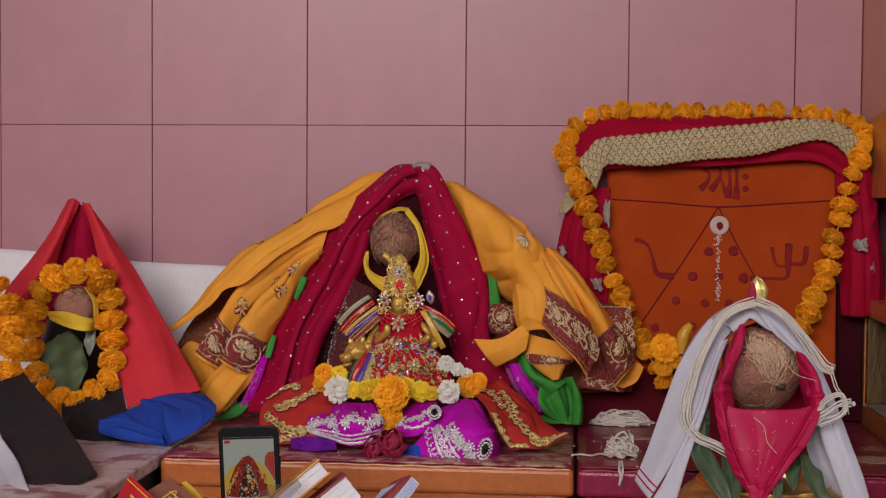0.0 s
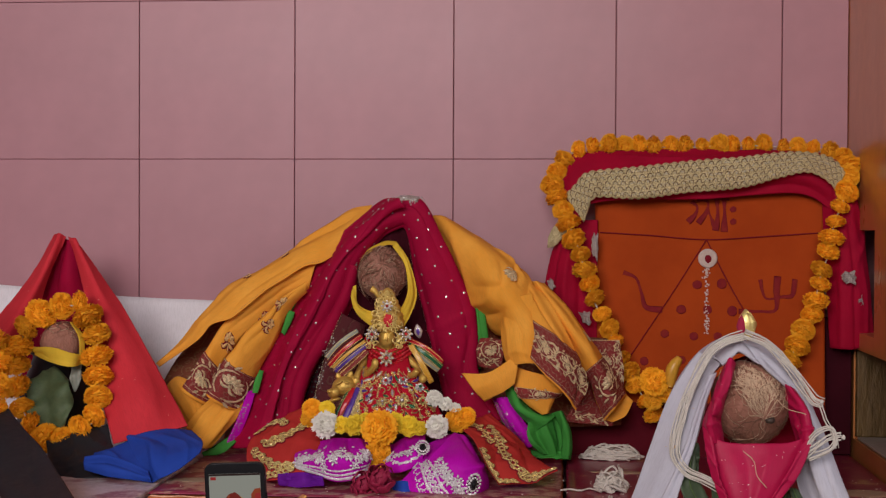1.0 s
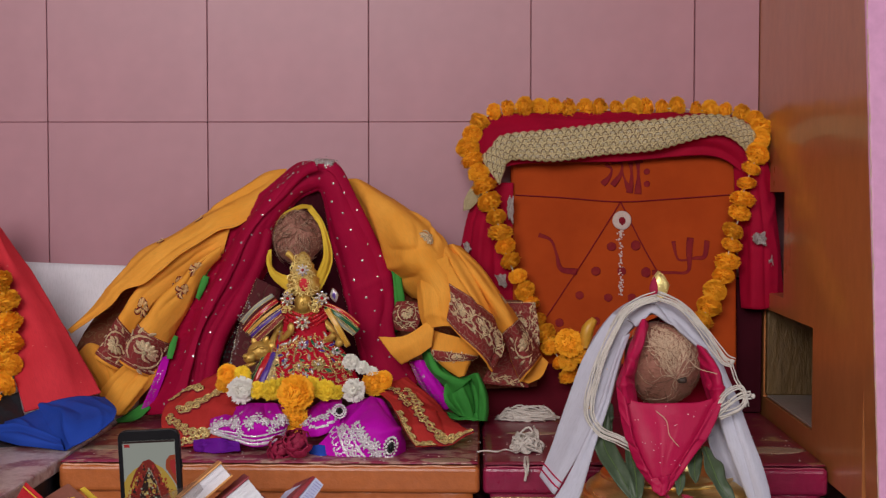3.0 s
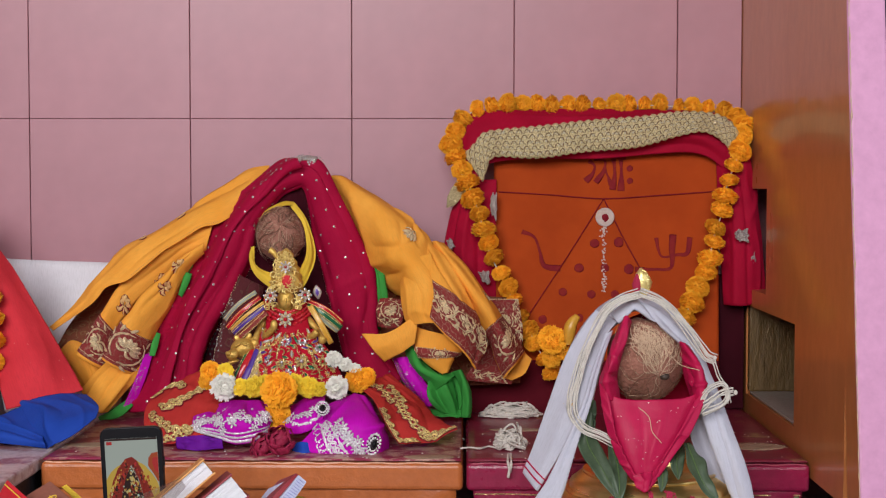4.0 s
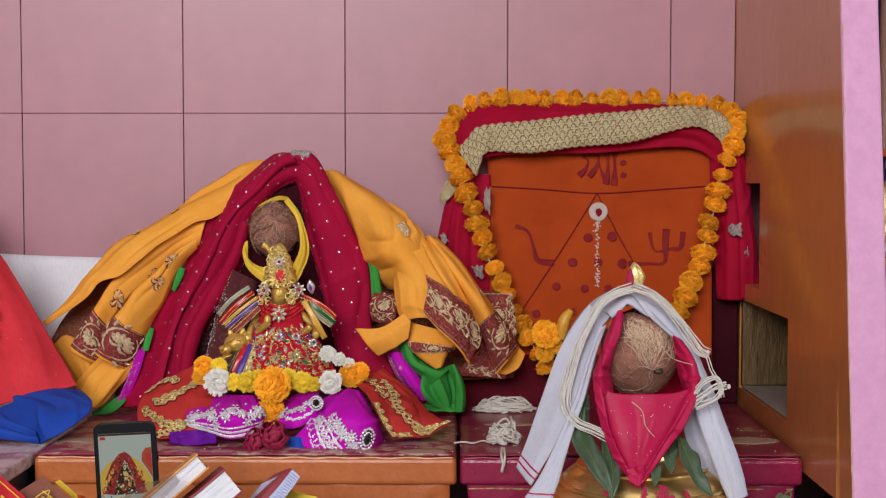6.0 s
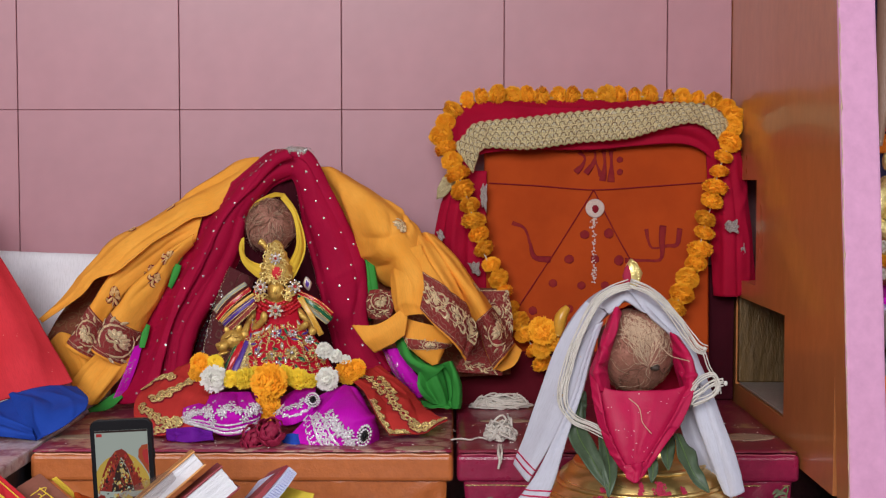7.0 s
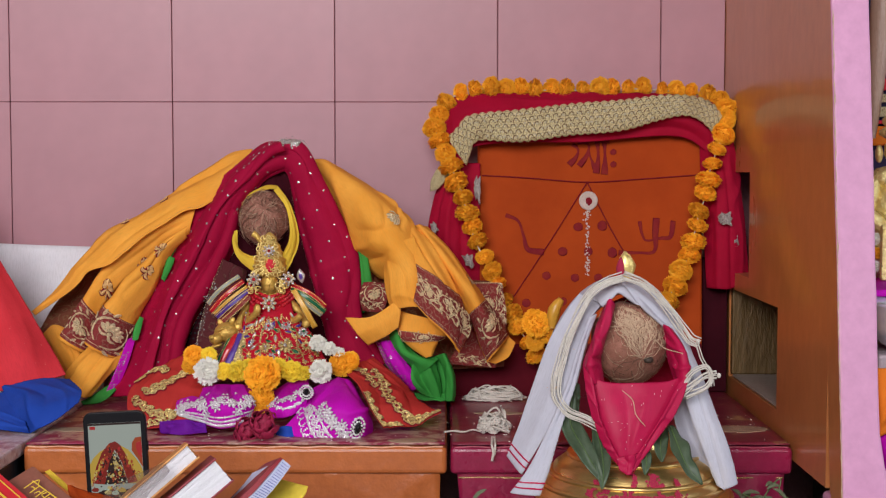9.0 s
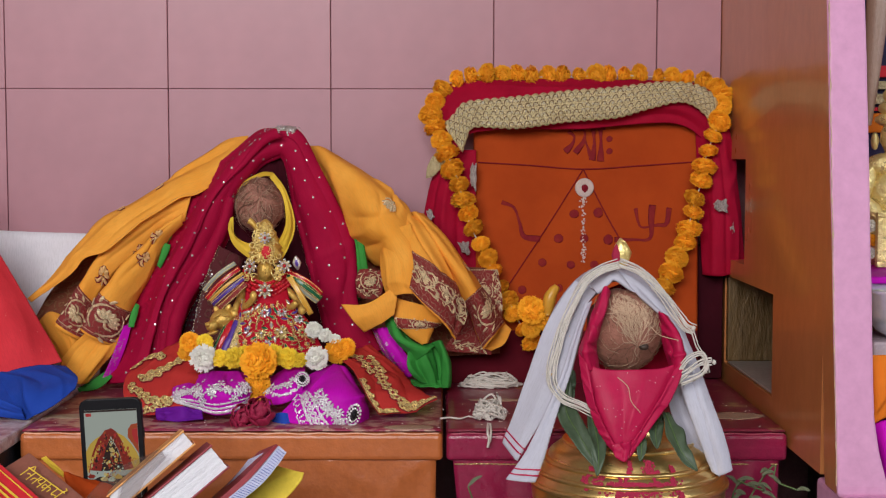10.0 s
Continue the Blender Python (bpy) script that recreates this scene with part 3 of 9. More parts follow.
def dotted(g, path, count, radius, material, parent, name="pearl_row", jitter=0.0, label=""):
    """Rows of tiny beads along a path of (u, v) shares on a cloth grid."""
    c = curve_through(path, count)
    spots = [on_grid(g, min(0.99, max(0.01, u + random.uniform(-jitter, jitter))), min(0.99, max(0.01, v + random.uniform(-jitter, jitter))), 0.0015) for u, v in c]
    return discs(name, spots, radius, material, parent, label, 7, 0.7)


class Chart:
    """Places on a cloth's grid by shares u, v, with offsets in metres: a along v, b along u."""

    def __init__(self, g):
        self.g, self.n = g, normals_of(g)
        if np.mean(self.n[..., 1]) > 0:
            self.n = -self.n
        self.lu = np.linalg.norm(np.diff(g, axis=0), axis=2).sum(0).mean()
        self.lv = np.linalg.norm(np.diff(g, axis=1), axis=2).sum(1).mean()

    def at(self, u, v, a, b, lift):
        nu, nv = self.g.shape[:2]
        x = min(max((u + b / self.lu) * (nu - 1), 0), nu - 1.001)
        y = min(max((v + a / self.lv) * (nv - 1), 0), nv - 1.001)
        i, j = int(x), int(y)
        p = [q[i, j] * (1 - x + i) * (1 - y + j) + q[i + 1, j] * (x - i) * (1 - y + j) + q[i, j + 1] * (1 - x + i) * (y - j) + q[i + 1, j + 1] * (x - i) * (y - j) for q in (self.g, self.n)]
        return p[0] + p[1] * lift


def woven(name, g, strokes, material, parent, lift=0.002, label="", grow=1.0):
    """Raised metal-thread shapes lying on a cloth: each stroke (u, v, spine in metres, width) is a tapered strip with a ridge."""
    chart = Chart(g)
    verts, faces = [], []
    for u, v, spine, width in strokes:
        s = curve_through([(a, b) for a, b in spine], 7)
        t = np.gradient(s, axis=0)
        t /= np.linalg.norm(t, axis=1, keepdims=True) + 1e-9
        k0 = len(verts)
        for k in range(7):
            w = width * grow / 2 * (math.sin(math.pi * (0.1 + 0.84 * k / 6)) ** 0.7)
            for side, up in ((-1, 0.0), (0, min(0.0016, width * 0.26)), (1, 0.0)):
                verts.append(chart.at(u, v, s[k][0] - t[k][1] * w * side, s[k][1] + t[k][0] * w * side, lift + up))
        for k in range(6):
            for q in (0, 1):
                i = k0 + k * 3 + q
                faces.append((i, i + 1, i + 4, i + 3))
    me = bpy.data.meshes.new(name)
    me.from_pydata([tuple(v) for v in verts], [], faces)
    ob = part(name, me, material, parent, label)
    if len(strokes) > 6:
        ob["kind"] = "stuff"
    return ob


def turned_by(strokes, degrees):
    c, s = math.cos(radians(degrees)), math.sin(radians(degrees))
    return [(u, v, [(a * c - b * s, a * s + b * c) for a, b in spine], w) for u, v, spine, w in strokes]


def lotus(u, v, size, turn=0.0, ring=True):
    """A woven lotus: fan of broad petals, cup, and a wreath of two scrolls with leaflets."""
    out = []
    for k in range(7):
        a = radians(-80 + 160 * k / 6)
        d = (math.sin(a), -math.cos(a))
        out.append((u, v, [(d[0] * 0.2 * size, d[1] * 0.2 * size), (d[0] * size, d[1] * size)], 0.46 * size))
    for sg in (-1, 1):
        out.append((u, v, [(0, 0.12 * size), (sg * 0.35 * size, 0.42 * size), (sg * 0.8 * size, 0.3 * size)], 0.24 * size))
        if ring:
            arc = [(sg * 1.32 * size * math.sin(radians(q)), 1.32 * size * math.cos(radians(q))) for q in (12, 50, 90, 130, 165)]
            out.append((u, v, arc, 0.21 * size))
            for q in (25, 55, 85, 115, 145):
                d = (sg * math.sin(radians(q)), math.cos(radians(q)))
                e = (sg * math.sin(radians(q + 14)), math.cos(radians(q + 14)))
                out.append((u, v, [(d[0] * 1.5 * size, d[1] * 1.5 * size), (e[0] * 1.95 * size, e[1] * 1.95 * size)], 0.26 * size))
    out.append((u, v, [(-0.16 * size, 0), (0.16 * size, 0)], 0.3 * size))
    return turned_by(out, turn)


def sprig_shape(u, v, size, turn=0.0):
    """A small woven flower with two leaves."""
    out = []
    for k in range(5):
        a = radians(-100 + 50 * k)
        d = (math.sin(a), -math.cos(a))
        out.append((u, v, [(d[0] * 0.1 * size, d[1] * 0.1 * size), (d[0] * 0.62 * size, d[1] * 0.62 * size)], 0.4 * size))
    for sg in (-1, 1):
        out.append((u, v, [(sg * 0.1 * size, 0.3 * size), (sg * 0.5 * size, 0.75 * size), (sg * 0.85 * size, 0.6 * size)], 0.3 * size))
    out.append((u, v, [(0, 0.2 * size), (0.06 * size, 1.1 * size)], 0.14 * size))
    return turned_by(out, turn)


def put_sprigs(g, spots, parent):
    for u, v, size, turn in spots:
        s = sprig_shape(u, v, size, turn)
        f = woven("woven_sprig", g, s, DARK_RED_INK, parent, 0.0016, "", 1.9)
        woven("gilt_petals", g, s, SPRIG_GOLD, f, 0.0030)


def vine(u0, v0, u1, v1, g, wide):
    """A wavy stem with curled leaves along a line in shares."""
    c = Chart(g)
    da, db = (v1 - v0) * c.lv, (u1 - u0) * c.lu
    long = math.hypot(da, db)
    x, y = (da / long, db / long), (-db / long, da / long)
    put = lambda s, t: (x[0] * s + y[0] * t, x[1] * s + y[1] * t)
    n = max(2, int(long / (wide * 0.5)))
    out = []
    for k in range(n):
        s0, s1 = long * k / n, long * (k + 1) / n
        sg = 1 if k % 2 else -1
        out.append((u0, v0, [put(s0, -sg * 0.12 * wide), put((s0 + s1) / 2, sg * 0.1 * wide), put(s1, sg * 0.12 * wide)], 0.07 * wide))
        out.append((u0, v0, [put(s0, 0), put(s0 + 0.2 * wide, sg * 0.28 * wide), put(s0 + 0.48 * wide, sg * 0.34 * wide)], 0.17 * wide))
        out.append((u0, v0, [put(s0 + 0.1 * wide, 0), put(s0 + 0.05 * wide, sg * 0.3 * wide), put(s0 - 0.12 * wide, sg * 0.42 * wide)], 0.14 * wide))
        out.append((u0, v0, [put(s0 + 0.2 * wide, 0), put(s0 + 0.42 * wide, -sg * 0.2 * wide), put(s0 + 0.62 * wide, -sg * 0.36 * wide)], 0.14 * wide))
    return out


def flower_band(name, g, u0, u1, v0, v1, parent, count=1, size=0.014, turn=0.0, wide=0.0):
    """A maroon border with gilt lotus flowers, leaf scrolls between them and dotted edges."""
    b = band(name, g, u0, u1, v0, v1, GILT_MAROON, parent, 0.0012, "maroon border woven with gilt flowers")
    um = (u0 + u1) / 2
    for k in range(count):
        v = v0 + (v1 - v0) * (k + 0.5) / count
        woven("gilt_flower", g, lotus(um, v, size * random.uniform(0.92, 1.08), turn + random.uniform(-18, 18), True), PALE_GILT, b, 0.0032)
    if wide:
        for k in range(count + 1):
            v = v0 + (v1 - v0) * min(0.96, max(0.04, k / count))
            s = []
            for sg in (-1, 1):
                s.append((um, v, [(0, sg * 0.05 * wide), (0.16 * wide, sg * 0.22 * wide), (0.05 * wide, sg * 0.42 * wide), (-0.12 * wide, sg * 0.32 * wide)], 0.11 * wide))
                s.append((um, v, [(0, sg * 0.08 * wide), (-0.2 * wide, sg * 0.2 * wide), (-0.26 * wide, sg * 0.4 * wide)], 0.10 * wide))
            woven("gilt_scroll", g, turned_by(s, random.uniform(-15, 15)), PALE_GILT, b, 0.0030)
    for e in (0.05, 0.95):
        u = u0 + (u1 - u0) * e
        dotted(g, [(u, v0 + 0.02), (u, (v0 + v1) / 2), (u, v1 - 0.02)], 40, 0.0012, PALE_GILT, b, "dotted_edge")
    return b


def roll(name, left, right, material, parent, bulge=0.6, nu=70, nv=40, folds=(), crumple=0.003, seed=0, grain=18.0, label="", lines=()):
    """A rounded fold of cloth between two edges: its front swells by a share of its half width."""
    a, b = curve_through(left, nu), curve_through(right, nu)
    f = (1 - np.cos(np.linspace(0, math.pi, nv))) / 2
    half = np.linalg.norm(b - a, axis=1) / 2
    g = a[:, None] * (1 - f)[None, :, None] + b[:, None] * f[None, :, None]
    g[..., 1] -= bulge * half[:, None] * np.sqrt(np.clip(1 - (2 * f - 1) ** 2, 0, 1))[None, :]
    g = ripple(g, folds, crumple, seed, grain)
    if lines:
        g = creased(g, lines)
    return part(name, sheet_mesh(name, g), material, parent, label), g


def leaf_blade(name, spine, width, material, parent=None, curl=0.25, side=(1, 0, 0)):
    c = curve_through(spine, 24)
    t = np.gradient(c, axis=0)
    n = np.cross(t, np.array(side, float))
    n /= np.linalg.norm(n, axis=1, keepdims=True) + 1e-9
    s = np.cross(n, t)
    s /= np.linalg.norm(s, axis=1, keepdims=True) + 1e-9
    w = width / 2 * np.sin(np.linspace(0.06, 0.985, 24) * math.pi) ** 0.75
    g = np.stack([c + s * (w * k)[:, None] + n * (curl * w * abs(k) + 0.12 * w * math.sin(k * 4))[:, None] + n * (0.26 * abs(k) * w * np.sin(np.linspace(0, 15, 24) + 2 * k))[:, None] for k in np.linspace(-1, 1, 9)], 1)
    return part(name, sheet_mesh(name, g, 0.0006), material, parent)


# ---- altar stands ----
def stand(name, x0, x1, y0, y1, vinyl, top_mat, label, worn, seam=False):
    """A wooden stand wrapped in vinyl: thick lipped top, recessed apron, legs."""
    t = thing(name, None, None, label, "altar stand")
    lip = 0.044
    part("top", box(x0, y0, Z_TOP - lip, x1, y1, Z_TOP - 0.003, 0.007, 3), vinyl, t)
    g = net([[(x0 + 0.003, y1 - 0.004, Z_TOP), (x0 + 0.003, y0 + 0.005, Z_TOP)], [(x1 - 0.003, y1 - 0.004, Z_TOP), (x1 - 0.003, y0 + 0.005, Z_TOP)]], 30, 40)
    part("top_cover", sheet_mesh("top_cover", ripple(g, (), 0.0006, 3), 0.002), top_mat, t)
    ap = net([[(x0 + 0.01, y0 + 0.012, Z_TOP - lip + 0.004), (x0 + 0.02, y0 + 0.02, Z_TOP - 0.15)], [((x0 + x1) / 2, y0 + 0.010, Z_TOP - lip + 0.004), ((x0 + x1) / 2, y0 + 0.014, Z_TOP - 0.15)],
              [(x1 - 0.010, y0 + 0.012, Z_TOP - lip + 0.004), (x1 - 0.012, y0 + 0.02, Z_TOP - 0.17)]], 20, 60)
    ap = creased(ripple(ap, (), 0.003, 5, 9), (([(0.05, 0.97), (0.3, 0.9), (0.95, 0.86)], 0.006, 0.006), ([(0.1, 0.99), (0.5, 0.955), (0.95, 0.95)], 0.004, -0.005), ([(0.25, 0.8), (0.45, 0.86), (0.9, 0.8)], 0.006, 0.004), ([(0.05, 0.03), (0.4, 0.1), (0.9, 0.12)], 0.007, 0.005), ([(0.1, 0.2), (0.5, 0.16), (0.9, 0.24)], 0.008, -0.003), ([(0.35, 0.3), (0.42, 0.5), (0.38, 0.7)], 0.010, 0.002)))
    part("apron", sheet_mesh("apron", ap, 0.003), vinyl, t)
    # Pale lip line: worn vinyl plus a highlight put into the colour.
    part("worn_edge_highlight", joined("worn_edge_highlight", [tube([(x, y0 + 0.0025 + 0.0008 * math.sin(x * 70), Z_TOP - 0.0035 + 0.0007 * math.sin(x * 113)) for x in np.linspace(x0 + 0.006, x1 - 0.006, 60)], 0.0019, 240, 6, lambda s: 0.55 + 0.6 * abs(noise.noise(Vector((s * 40, x0, 0)))))]), worn, t, "pale worn edge of the vinyl with a painted highlight")
    if seam:
        part("seam", joined("seam", [tube([(x, y0 + 0.0085 + 0.0006 * math.sin(x * 60), Z_TOP - 0.0505 + 0.0005 * math.sin(x * 31)) for x in np.linspace(x0 + 0.012, x1 - 0.012, 40)], 0.0011, 120, 6)]), GOLD_THREAD, t, "thin gilt piping under the lip")
    for x in (x0 + 0.025, x1 - 0.075):
        for y in (y0 + 0.05, y1 - 0.06):
            part("leg", box(x, y - 0.025, 0, x + 0.05, y + 0.025, Z_TOP - lip, 0.004), DARK_WOOD, t)
    return t


stand("orange_stand", 0.182, 0.807, FRONT, -0.02, ORANGE_VINYL, ORANGE_TOP, "wooden altar stand wrapped in stained orange vinyl", surface("worn_orange_highlight", (0.80, 0.46, 0.30), (0.66, 0.28, 0.14), 0.4))
stand("maroon_stand", 0.812, X_SIDE - 0.003, FRONT, -0.02, MAROON_VINYL, MAROON_TOP, "wooden altar stand wrapped in glossy maroon vinyl", surface("worn_maroon_highlight", (0.40, 0.08, 0.12), (0.26, 0.03, 0.06), 0.4), True)

# ---- wall tiles ----


# ---- flowers ----
def bloom_mesh(name, seed, petals=330, size=1.0, flat=0.75, material=None, ragged=0.0, broad=1.0):
    """A full marigold head: rings of short ruffled petals round a ball."""
    rnd = random.Random(seed)
    verts, faces = [], []
    for k in range(petals):
        z = 1 - 1.75 * (k + 0.5) / petals
        a = k * 2.39996 + rnd.uniform(-0.25, 0.25)
        r = math.sqrt(max(0, 1 - z * z))
        out = Vector((r * math.cos(a), r * math.sin(a), z * flat))
        n = out.normalized()
        side = n.cross(Vector((0, 0, 1)) + Vector((0.01, 0, 0))).normalized()
        side = (side + n.cross(side) * rnd.uniform(-0.5, 0.5)).normalized()
        up = side.cross(n)
        w, h = rnd.uniform(0.08, 0.14) * broad * (1 - 0.35 * min(1, ragged)), rnd.uniform(0.10, 0.22) * (1 + ragged)
        base = out * (0.72 - 0.22 * min(1, ragged))
        tip = out * rnd.uniform(0.9 - 0.1 * ragged, 1.07 + 0.3 * ragged) + up * h * rnd.uniform(-0.4, 0.8)
        i = len(verts)
        verts += [base - side * w * 0.6, base + side * w * 0.6, (base + tip) / 2 + side * w + n * 0.05, (base + tip) / 2 - side * w + n * 0.05,
                  tip + side * w * 0.75, tip - n * 0.09, tip - side * w * 0.75]
        faces += [(i, i + 1, i + 2, i + 3), (i + 3, i + 2, i + 4, i + 5), (i + 3, i + 5, i + 6)]
    core = blob((0.74 - 0.2 * ragged, 0.74 - 0.2 * ragged, (0.74 - 0.2 * ragged) * flat), 2)
    k = len(verts)
    core.verts.ensure_lookup_table()
    verts += [v.co.copy() for v in core.verts]
    faces += [tuple(v.index + k for v in f.verts) for f in core.faces]
    core.free()
    me = bpy.data.meshes.new(name)
    me.from_pydata([tuple(v * size) for v in verts], [], faces)
    me.materials.append(material or PETAL)
    return me


BLOOMS = [bloom_mesh("marigold", s, 270, flat=0.64, broad=1.3) for s in (1, 2, 3, 4)]
BLOOMS_BROAD = [bloom_mesh("open_marigold", s, 210, broad=1.7, ragged=0.05) for s in (9, 10)]
BLOOMS_YELLOW = [bloom_mesh("yellow_bloom", s, 220, material=PETAL_YELLOW, ragged=0.25, broad=1.5) for s in (5, 6)]
BLOOMS_WHITE = [bloom_mesh("white_bloom", s, 190, material=PETAL_WHITE, ragged=0.4, broad=1.8) for s in (7, 8)]


def put_bloom(meshes, place, radius, parent=None, face=(0, -1, 0.35)):
    ob = new("marigold" if parent else "flower", random.choice(meshes))
    way = Vector(face) + Vector([random.uniform(-0.3, 0.3) for _ in range(3)])
    ob.matrix_world = Matrix.Translation(place) @ way.to_track_quat("Z", "Y").to_matrix().to_4x4() @ pose(0, 0, 0, 0, 0, random.uniform(0, 360)) @ Matrix.Diagonal((radius, radius, radius, 1))
    if parent:
        ob.parent = parent
    return ob


def garland(name, spine, count, radius, label, group="", tilt=0.5):
    """Marigold heads threaded close on a string, each turned along it."""
    t = thing(name, None, None, label, "garland", group)
    pts = curve_through(spine, count)
    way = np.gradient(pts, axis=0)
    part("string", joined("string", [tube(spine, 0.0012, count * 2, 5)]), THREAD, t)
    for i, p in enumerate(pts):
        s = radius * random.uniform(0.84, 1.14)
        d = Vector(way[i]).normalized() * random.choice((1, -1)) + Vector((0, -tilt, 0.15))
        put_bloom(BLOOMS, Vector(p) + Vector([random.uniform(-0.003, 0.003) for _ in range(3)]), s, t, tuple(d))
    return t


# ---- coconuts ----
def coconut(name, place, radii, tilt, label, hairs=120, seed=1, length=0.6, eye=None, fibre=None):
    t = thing(name, None, None, label, "coconut")
    t.matrix_world = Matrix.Translation(place) @ pose(0, 0, 0, *tilt)
    part("husk", blob(radii, 4, 0.09, 2.4, seed), COIR, t)
    rnd = random.Random(seed)
    tubes, shade = [], []
    thick = 0.8 if fibre else 1.0
    for k in range(hairs * 2):
        a, w = rnd.uniform(0, 2 * math.pi), rnd.uniform(-0.5, 0.5)
        pts = []
        r0 = rnd.uniform(0.02, 0.9)
        run = rnd.uniform(0.3, 1.0) * length
        lift = 0.04 + 0.22 * rnd.random() ** 3
        for s in range(6):
            th = r0 + run * s / 5 * 1.6
            aa = a + w * s / 5 + 0.3 * math.sin(s * 1.3 + k * 7.7)
            q = 1.0 + 0.04 * rnd.random() + lift * (s / 5) ** 2
            pts.append((radii[0] * q * math.sin(th) * math.cos(aa), radii[1] * q * math.sin(th) * math.sin(aa), radii[2] * q * math.cos(th)))
        (tubes if k % 2 else shade).append(tube(pts, thick * (0.0004 + 0.0008 * rnd.random() ** 3), 14, 3, lambda s: 1.2 - s))
    fm = part("fibre_mat", joined("fibre_mat", tubes), fibre or FIBRE, t, "loose coconut fibre")
    fm["kind"] = "stuff"
    part("fibre_mat", joined("fibre_mat", shade), FIBRE_DARK, t, "dark coconut fibre")["kind"] = "stuff"
    if eye:
        pale, fuzz = [], []
        for k in range(150):
            a = radians(rnd.choice((rnd.gauss(82, 9), rnd.gauss(112, 14), rnd.gauss(60, 26))))
            t0, t1 = rnd.uniform(0.8, 1.5), rnd.uniform(0.0, 0.8)
            wob = rnd.uniform(-0.5, 0.5)
            pts = []
            for s in range(6):
                th, aa = t0 + (t1 - t0) * s / 5, a + wob * (s / 5) ** 2 + 0.08 * math.sin(s * 2 + k)
                q = 1.012 + 0.03 * rnd.random() + (0.10 * (s / 5) ** 2 if k % 7 == 0 else 0)
                pts.append((radii[0] * q * math.sin(th) * math.cos(aa), radii[1] * q * math.sin(th) * math.sin(aa), radii[2] * q * math.cos(th)))
            pale.append(tube(pts, rnd.uniform(0.0003, 0.0009), 14, 4, lambda s: 1.2 - 0.7 * s))
        for k in range(1100):
            a, th = rnd.uniform(0, 2 * math.pi), rnd.uniform(0.15, 1.5)
            pts = []
            for s in range(4):
                q = 1.0 + 0.025 * s
                pts.append((radii[0] * q * math.sin(th) * math.cos(a), radii[1] * q * math.sin(th) * math.sin(a), radii[2] * q * math.cos(th)))
                a, th = a + rnd.uniform(-0.16, 0.16), th + rnd.uniform(-0.08, 0.12)
            fuzz.append(tube(pts, rnd.uniform(0.0002, 0.0004), 7, 3, lambda s: 1.1 - 0.8 * s))
        part("fibre_mat", joined("fibre_mat", pale), FIBRE, t, "pale fibres combed over the top")["kind"] = "stuff"
        part("fibre_mat", joined("fibre_mat", fuzz), FIBRE_MID, t, "short reddish fuzz")["kind"] = "stuff"
        b = blob((0.007, 0.005, 0.006), 2, 0.2, 3)
        b.transform(Matrix.Translation(eye))
        part("eye", b, DARK_WOOD, t, "dark germination eye")
    return t


# ---- the draped shrine on the orange stand ----
shawl = thing("shawl", None, None, "maroon shawl with silver sequins draped over the shrine figure", "shawl")
_, GI = roll("fold", [(0.282, -0.208, 0.441), (0.307, -0.203, 0.494), (0.322, -0.198, 0.578), (0.363, -0.193, 0.672), (0.406, -0.188, 0.758), (0.458, -0.188, 0.818), (0.500, -0.183, 0.856), (0.530, -0.180, 0.869), (0.560, -0.180, 0.861), (0.589, -0.175, 0.807), (0.626, -0.170, 0.736), (0.647, -0.170, 0.676), (0.654, -0.170, 0.629), (0.657, -0.175, 0.567), (0.698, -0.180, 0.488)],
             [(0.337, -0.190, 0.448), (0.344, -0.185, 0.499), (0.357, -0.180, 0.548), (0.396, -0.175, 0.616), (0.435, -0.170, 0.686), (0.449, -0.170, 0.753), (0.487, -0.170, 0.805), (0.522, -0.170, 0.826), (0.533, -0.170, 0.824), (0.540, -0.170, 0.802), (0.557, -0.170, 0.700), (0.575, -0.170, 0.629), (0.595, -0.170, 0.553), (0.613, -0.170, 0.508), (0.641, -0.180, 0.492)],
             MAROON, shawl, 0.42, 190, 60, ((2.0, 0.0025, 0.35, 0.3),), 0.006, 5, 9, lines=(([(0.02, 0.45), (0.15, 0.4), (0.3, 0.55), (0.42, 0.5)], 0.006, -0.005), ([(0.05, 0.75), (0.2, 0.72), (0.34, 0.8)], 0.004, 0.004), ([(0.56, 0.3), (0.66, 0.45), (0.8, 0.35)], 0.010, 0.004), ([(0.62, 0.85), (0.75, 0.8), (0.9, 0.88)], 0.006, -0.004), ([(0.82, 0.2), (0.9, 0.4), (0.98, 0.45)], 0.006, -0.005)))
_, GA = roll("fold", [(0.214, -0.170, 0.430), (0.233, -0.165, 0.481), (0.257, -0.165, 0.516), (0.280, -0.160, 0.580), (0.308, -0.160, 0.633), (0.344, -0.155, 0.701), (0.371, -0.150, 0.757), (0.430, -0.150, 0.814), (0.483, -0.150, 0.862), (0.511, -0.160, 0.869)],
             [(0.303, -0.225, 0.447), (0.311, -0.220, 0.499), (0.332, -0.215, 0.582), (0.376, -0.210, 0.674), (0.420, -0.205, 0.759), (0.470, -0.200, 0.815), (0.505, -0.200, 0.851), (0.531, -0.205, 0.865)],
             MAROON, shawl, 0.36, 120, 50, ((2.0, 0.002, 0.25, 0.1),), 0.006, 2, 9, lines=(([(0.02, 0.3), (0.3, 0.4), (0.6, 0.35), (0.9, 0.5)], 0.006, -0.005), ([(0.05, 0.65), (0.3, 0.7), (0.5, 0.6)], 0.005, 0.004), ([(0.45, 0.15), (0.65, 0.2), (0.85, 0.15)], 0.006, 0.004)))
